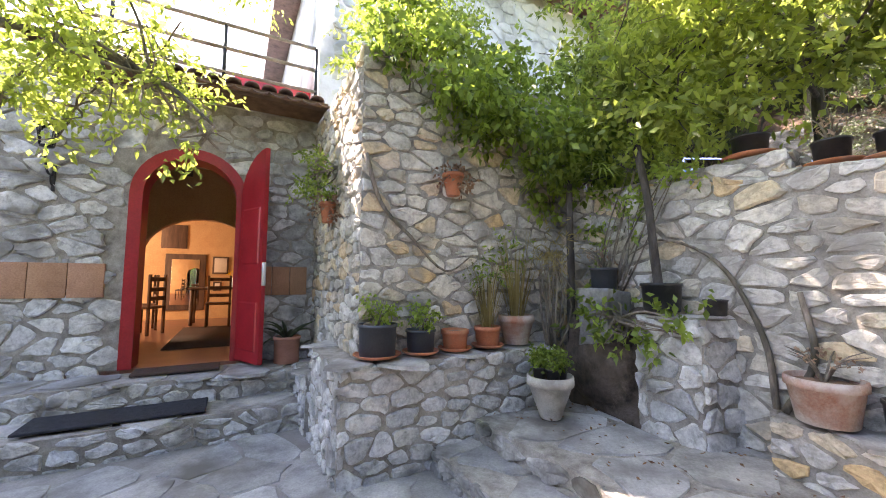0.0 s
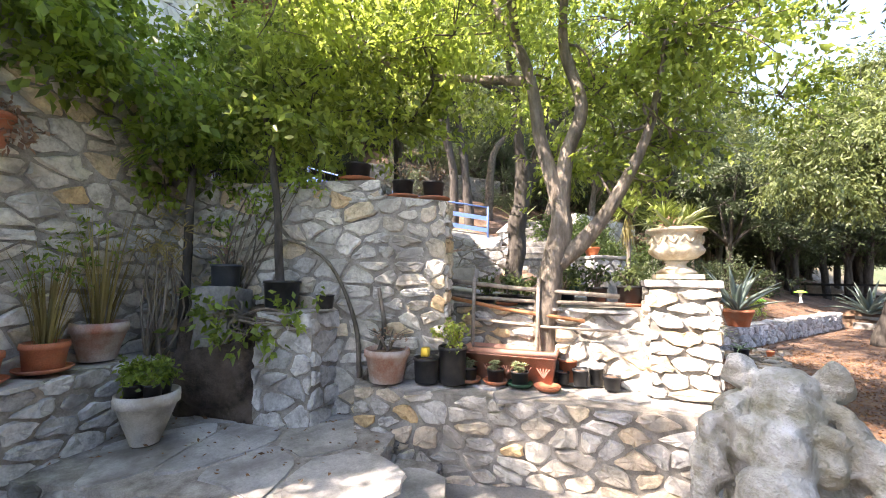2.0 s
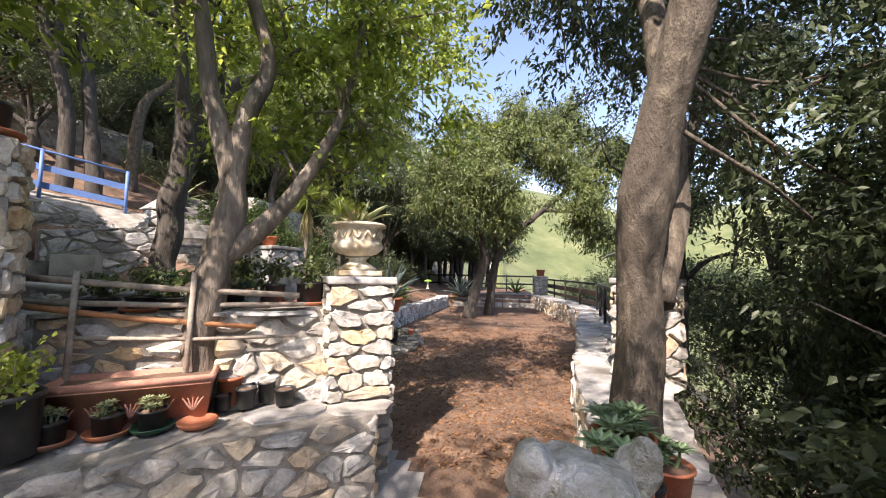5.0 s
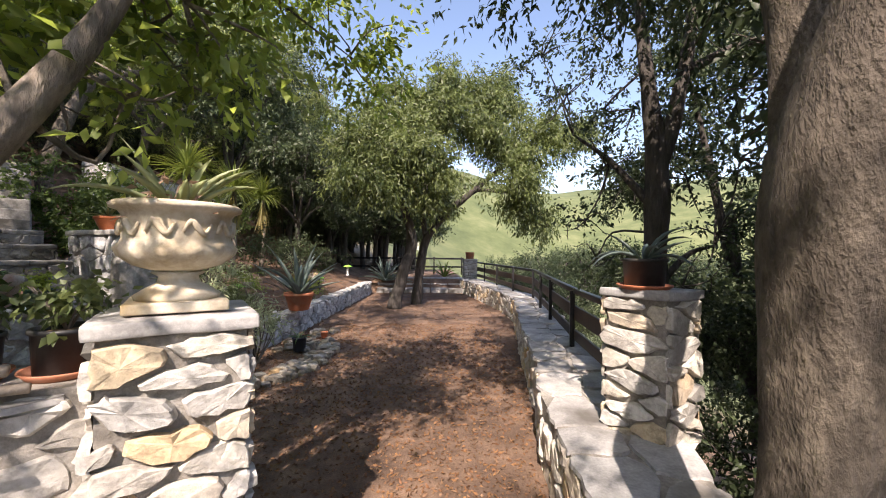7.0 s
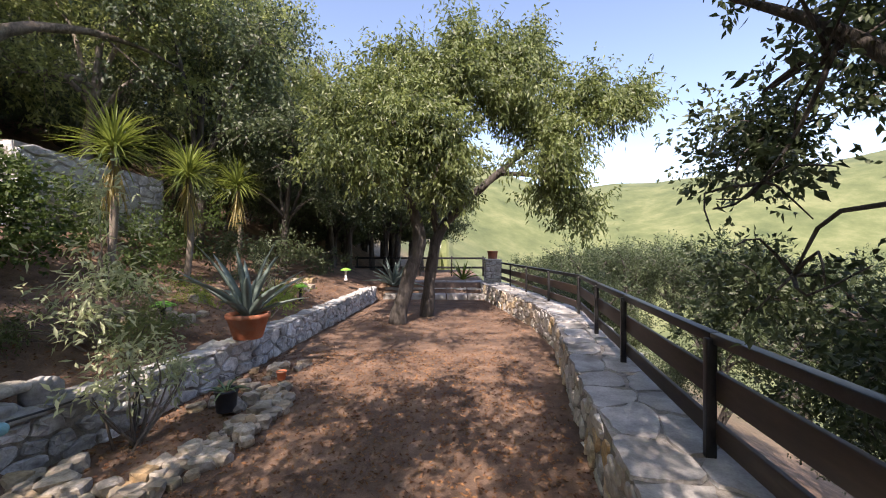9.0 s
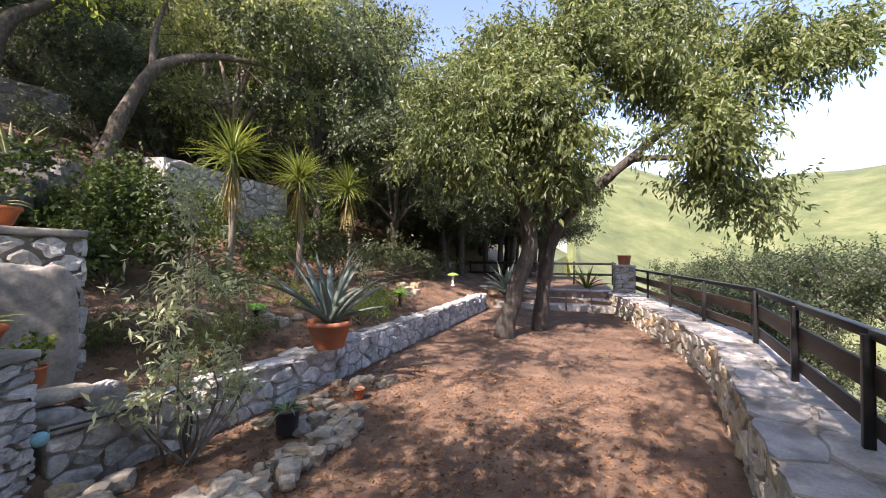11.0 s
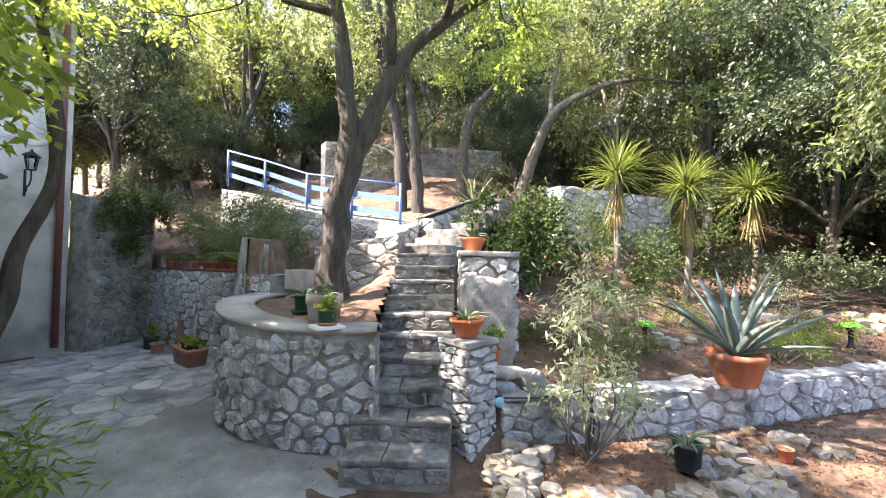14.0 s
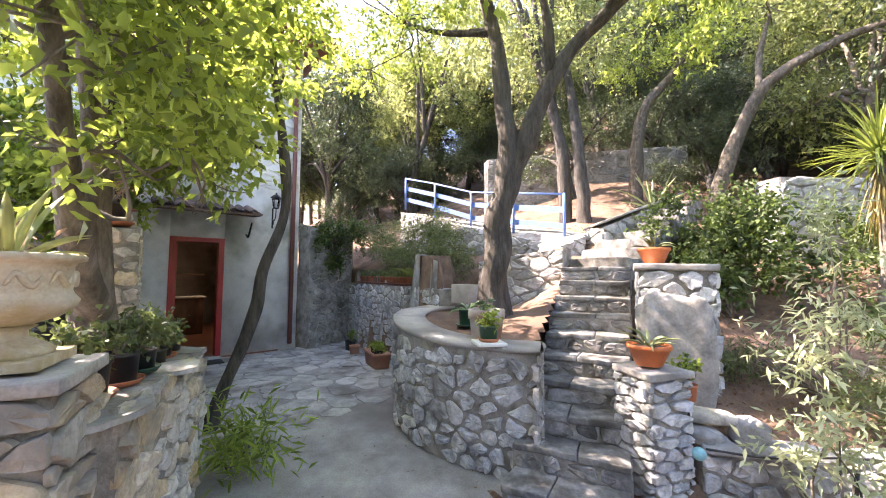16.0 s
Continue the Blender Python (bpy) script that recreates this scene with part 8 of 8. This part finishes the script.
def lantern(label, at, rz, arm=0.22):
    e = thing("wall_lantern", label, "lantern", at, rz=rz)
    part("arm", limb(bmesh.new(), [(0, -0.01, -0.25), (0, arm * 0.6, -0.28), (0, arm, -0.18), (0, arm, -0.05)], [0.012, 0.011, 0.010, 0.010], 8, 0), M_IRON, e)
    part("scroll", limb(bmesh.new(), [(0, 0.0, -0.38), (0, 0.06, -0.36), (0, 0.08, -0.30), (0, 0.04, -0.28)], [0.009] * 4, 7, 0), M_IRON, e)
    part("wall_bar", box((0.03, 0.015, 0.42), (0, 0.004, -0.22), 0.004), M_IRON, e)
    head = part("lamp_cap", lathe([(0.115, 0.16), (0.11, 0.175), (0.05, 0.225), (0.02, 0.24), (0.015, 0.27), (0, 0.275)], 4, None, (0, arm, 0)), M_IRON, e)
    for i in range(4):
        a = math.pi / 4 + i * math.pi / 2
        part("bar", tube([(0.055 * math.cos(a), arm + 0.055 * math.sin(a), -0.04), (0.09 * math.cos(a), arm + 0.09 * math.sin(a), 0.16)], [0.006, 0.006], 6), M_IRON, head)
    part("glass", lathe([(0.045, -0.04), (0.078, 0.16)], 4, None, (0, arm, 0)), M_GLASS, head)
    part("base", lathe([(0, -0.06), (0.05, -0.05), (0.055, -0.035), (0, -0.03)], 12, None, (0, arm, 0)), M_IRON, e)
    return e


M_GLASS, gn, gl, gb = nodes_of("lantern_glass")
gb.inputs["Transmission Weight"].default_value, gb.inputs["Roughness"].default_value, gb.inputs["Base Color"].default_value = 1.0, 0.08, (0.8, 0.82, 0.8, 1)
M_MIRROR, gn, gl, gb = nodes_of("mirror_glass")
gb.inputs["Metallic"].default_value, gb.inputs["Roughness"].default_value, gb.inputs["Base Color"].default_value = 1.0, 0.03, (0.85, 0.85, 0.85, 1)
lantern("black iron wall lantern beside the arched door", (*S(-2.35, 0.0), 2.55), 45 - 90)
lantern("black iron wall lantern on the white house", (*S(4.98, 0.0), 2.95), -45)

# tiled porch roofs
def tile_roof(name, label, s0, s1, z0, depth, drop, brackets=True):
    e = structure(name, label, "roof")
    part("deck", prism([S(s0, 0.0), S(s0, depth), S(s1, depth), S(s1, 0.0)], z0 - 0.10, [z0, z0 - drop, z0 - drop, z0]), M_WOOD, e, smooth=False)
    n_ = round((s1 - s0) / 0.17)
    for i in range(n_ * 2):
        s_ = s0 + (i + 0.5) * (s1 - s0) / (n_ * 2)
        cover = i % 2 == 0
        bm = bmesh.new()
        rows_ = []
        for k in range(7):
            a = math.pi * k / 6
            ds, dz_ = 0.075 * math.cos(a), 0.055 * math.sin(a) * (1 if cover else -0.55)
            rows_.append([bm.verts.new(front(s_ + ds * w_, z0 + 0.045 + (0.02 if cover else 0) + dz_ - drop * t_ + up_, depth * 1.06 * t_)) for t_, w_, up_ in ((0, 0.85, 0), (1, 1.0, 0), (1, 1.0, -0.016), (0, 0.85, -0.016))])
        for a_, b_ in zip(rows_, rows_[1:]):
            for k in range(4):
                bm.faces.new((a_[k], a_[(k + 1) % 4], b_[(k + 1) % 4], b_[k]))
        bmesh.ops.recalc_face_normals(bm, faces=bm.faces[:])
        part("roof_tile", bm, M_TILE, e)
    return e
tile_roof("porch_roof", "old barrel-tiled porch roof above the arched door", -2.4, 0.14, 3.42, 0.62, 0.16)
tile_roof("canopy_roof", "small barrel-tiled canopy above the kitchen door", 3.0, 4.62, 2.82, 0.5, 0.15)
for s_ in (4.5,):
    br = bmesh.new()
    limb(br, [front(s_, 2.35, 0.01), front(s_, 2.3, 0.15), front(s_, 2.42, 0.28), front(s_, 2.55, 0.4)], [0.02, 0.02, 0.018, 0.015], 8, 0)
    tagged(link("canopy_bracket", br, M_IRON), "black scrolled iron canopy bracket", "bracket")

# terrace railing above the porch
tr = thing("terrace_railing", "grey pipe railing on the terrace edge", "railing", (*S(-1.5, 0), 3.42))
to = Vector((*S(-1.5, 0), 3.42))
for i in range(6):
    s_ = -5.2 + i * 1.06
    part("post", tube([Vector(front(s_, 3.42, -0.05)) - to, Vector(front(s_, 4.35, -0.05)) - to], [0.022, 0.022], 8), M_IRON, tr)
for zz in (3.75, 4.05, 4.35):
    part("rail", tube([Vector(front(-5.4, zz, -0.05)) - to, Vector(front(0.1, zz, -0.05)) - to], [0.024, 0.024], 8), M_POLE, tr)
part("panel", prism([(Vector((*S(-0.85, -0.5), 0)) - to)[:2], (Vector((*S(-0.85, -0.45), 0)) - to)[:2], (Vector((*S(0.1, -0.45), 0)) - to)[:2], (Vector((*S(0.1, -0.5), 0)) - to)[:2]], 0.0, 0.55), M_RED, tr, "dark red panel")

# kitchen door
kd = thing("door_2", "red painted kitchen door frame standing open", "door", (0, 0, 0), kind="structure")
for a, b, z0_, z1_ in ((3.27, 3.36, 0.03, 2.25), (4.04, 4.13, 0.03, 2.25), (3.36, 4.04, 2.17, 2.25)):
    part("door_frame", prism([S(a, -0.2), S(a, 0.012), S(b, 0.012), S(b, -0.2)], z0_, z1_), M_RED, kd, smooth=False)
part("door_leaf", prism([S(3.36, -1.0), S(3.36, -0.2), S(3.41, -0.2), S(3.41, -1.0)], 0.06, 2.16), M_RED, kd, smooth=False)
part("threshold", prism([S(3.27, 0.0), S(3.27, 0.16), S(4.13, 0.16), S(4.13, 0.0)], -0.05, 0.055), M_FLAG, kd)
km = box((0.8, 0.35, 0.02), (*S(3.7, 0.4), 0.03), 0.005, rz=135)
tagged(link("door_mat", km, M_MAT), "dark mat before the kitchen door", "mat")
coil = bmesh.new()
limb(coil, [(*S(3.0 + 0.10 * math.cos(k * 0.8), 0.06), 0.35 + 0.22 * math.sin(k * 0.8)) for k in range(16)], [0.008] * 16, 6, 0, 3)
tagged(link("garden_hose", coil, M_YELLOW), "yellow hose coil hanging by the kitchen door", "hose")
dresser = thing("kitchen_dresser", "dark wooden dresser inside the kitchen", "dresser", (*S(3.6, -3.4), 0.06), rz=135)
part("cabinet", box((1.4, 0.45, 0.9), (0, 0, 0.45), 0.01), M_WOOD, dresser)
part("worktop", box((1.5, 0.5, 0.04), (0, 0, 0.92), 0.006), M_WHITE, dresser)
part("shelf", box((1.4, 0.3, 0.03), (0, 0.05, 1.5), 0.005), M_WOOD, dresser)

# room behind the arched door
inner = structure("wall_vestibule", "ochre inner wall with a round arch", "wall")
for a, b, z1_ in ((-5.2, -1.95, 3.0), (-0.45, 2.2, 3.0)):
    part("plaster", prism([S(a, -2.1), S(a, -1.95), S(b, -1.95), S(b, -2.1)], 0.3, z1_), M_OCHRE, inner, smooth=False)
bm = bmesh.new()
mi, ri, sp = -1.2, 0.75, 1.65
tp = [(mi + ri * math.cos(math.pi * k / 16), sp + 0.55 * math.sin(math.pi * k / 16)) for k in range(17)]
A_, B_ = [[bm.verts.new(front(s_, z_, n_)) for s_, z_ in tp] for n_ in (-1.95, -2.1)]
C_, D_ = [[bm.verts.new(front(s_, 3.0, n_)) for s_, z_ in tp] for n_ in (-1.95, -2.1)]
for i in range(16):
    bm.faces.new((A_[i], A_[i + 1], C_[i + 1], C_[i])), bm.faces.new((B_[i + 1], B_[i], D_[i], D_[i + 1])), bm.faces.new((A_[i + 1], A_[i], B_[i], B_[i + 1]))
bmesh.ops.recalc_face_normals(bm, faces=bm.faces[:])
part("plaster", bm, M_OCHRE, inner, smooth=False)
part("plaster", prism([S(-5.2, -5.7), S(-5.2, -5.66), S(2.2, -5.66), S(2.2, -5.7)], 0.3, 3.0), M_OCHRE, inner, smooth=False)
for i in range(6):
    part("beam", prism([S(-4.8 + i * 1.1, -5.6), S(-4.8 + i * 1.1, -0.36), S(-4.68 + i * 1.1, -0.36), S(-4.68 + i * 1.1, -5.6)], 2.86, 2.998), M_WOOD, ce, smooth=False)


def dining_table(at, rz):
    e = thing("dining_table", "dark wooden table inside the room", "table", at, rz=rz)
    part("tabletop", box((1.1, 0.75, 0.045), (0, 0, 0.735), 0.01), M_WOOD, e)
    part("runner", box((0.5, 0.77, 0.006), (0, 0, 0.762)), M_CREAM, e, "cream cloth runner")
    for x in (-0.48, 0.48):
        for y in (-0.3, 0.3):
            part("leg", lathe([(0, 0), (0.035, 0), (0.03, 0.2), (0.045, 0.35), (0.03, 0.5), (0.04, 0.712), (0, 0.712)], 12, None, (x, y, 0)), M_WOOD, e)
    return e


def chair(at, rz):
    e = thing("dining_chair", "dark wooden ladder-back chair in the room", "chair", at, group="chairs in the room", rz=rz)
    part("seat", box((0.44, 0.42, 0.04), (0, 0, 0.45), 0.012), M_WOOD, e)
    for x in (-0.19, 0.19):
        part("leg", box((0.04, 0.04, 0.43), (x, -0.18, 0.215), 0.006), M_WOOD, e)
        part("back_post", box((0.04, 0.04, 1.0), (x, 0.19, 0.5), 0.006), M_WOOD, e)
    for zz in (0.6, 0.75, 0.92):
        part("backrest_slat", box((0.36, 0.02, 0.07), (0, 0.19, zz), 0.006), M_WOOD, e)
    return e


dining_table((*S(-1.0, -4.4), 0.342), 135)
chair((*S(-2.05, -3.0), 0.342), 20)
chair((*S(-2.2, -3.7), 0.342), 60)
chair((*S(-1.0, -3.75), 0.342), 135)
rug = box((0.8, 2.6, 0.012), (*S(-1.15, -2.4), 0.349), rz=135)
tagged(link("runner_rug", rug, M_BROWNMAT), "long brown runner rug on the tiled floor", "rug")
mir = thing("wall_mirror", "tall wood-framed mirror on the ochre wall", "mirror", (*S(-1.75, -5.64), 1.2), rz=135)
part("frame", box((0.8, 0.03, 1.3), (0, 0.0, 0), 0.01), M_WOOD, mir)
part("mirror_pane", box((0.55, 0.012, 1.05), (0, -0.018, 0), 0.003), M_MIRROR, mir)
for s_, z_, w_, h_ in ((-1.05, 1.6, 0.34, 0.42), (-1.1, 1.1, 0.18, 0.22), (-2.0, 2.25, 0.5, 0.55)):
    pic = thing("picture_frame", "framed picture on the ochre wall", "picture", (*S(s_, -5.645), z_), rz=135)
    part("frame", box((w_, 0.025, h_), (0, 0, 0), 0.005), M_WOOD, pic)
    part("print", box((w_ - 0.08, 0.008, h_ - 0.08), (0, -0.014, 0), 0.001), M_CREAM if z_ < 2 else M_WOOD, pic)
cup = thing("tall_cupboard", "tall dark cupboard in the room", "cupboard", (*S(-0.35, -5.3), 0.342), rz=135)
part("cabinet", box((0.7, 0.5, 2.0), (0, 0, 1.0), 0.01), M_WOOD, cup)
vase = thing("flower_vase", "vase of yellow flowers on the table", "vase", (*S(-0.75, -4.35), 1.105))
part("vase", lathe([(0, 0), (0.05, 0), (0.07, 0.08), (0.04, 0.16), (0.05, 0.19), (0.042, 0.19), (0, 0.02)], 18), M_WHITE, vase)
crown("flowers", [((0, 0, 0.32), 0.13)], 90, 0.05, 0.03, leafy("yellow_petals", (0.5, 0.3, 0.03), (0.7, 0.5, 0.06)), vase, 4, sprays=5)
# area lamp standing for daylight from the room's side window
win = new("indoor_light", bpy.data.lights.new("indoor_light", "AREA"))
win.data.shape, win.data.size, win.data.size_y, win.data.energy, win.data.color = "RECTANGLE", 1.2, 1.6, 32, (1.0, 0.86, 0.66)
win.matrix_world = look((*S(-5.1, -4.0), 1.8), (*S(0, -4.2), 1.2))
# fill lamp added to brighten the kitchen; no window or fitting is known there
kitchen_fill = new("indoor_light", bpy.data.lights.new("indoor_light", "AREA"))
kitchen_fill.data.shape, kitchen_fill.data.size, kitchen_fill.data.size_y, kitchen_fill.data.energy, kitchen_fill.data.color = "RECTANGLE", 0.8, 1.0, 2.2, (1.0, 0.8, 0.55)
kitchen_fill.matrix_world = look((*S(5.1, -3.0), 1.7), (*S(3.5, -2.6), 1.0))


# ---------------------------------------------------------------- stones, tiles and flags, last
for build in LATE:
    build()
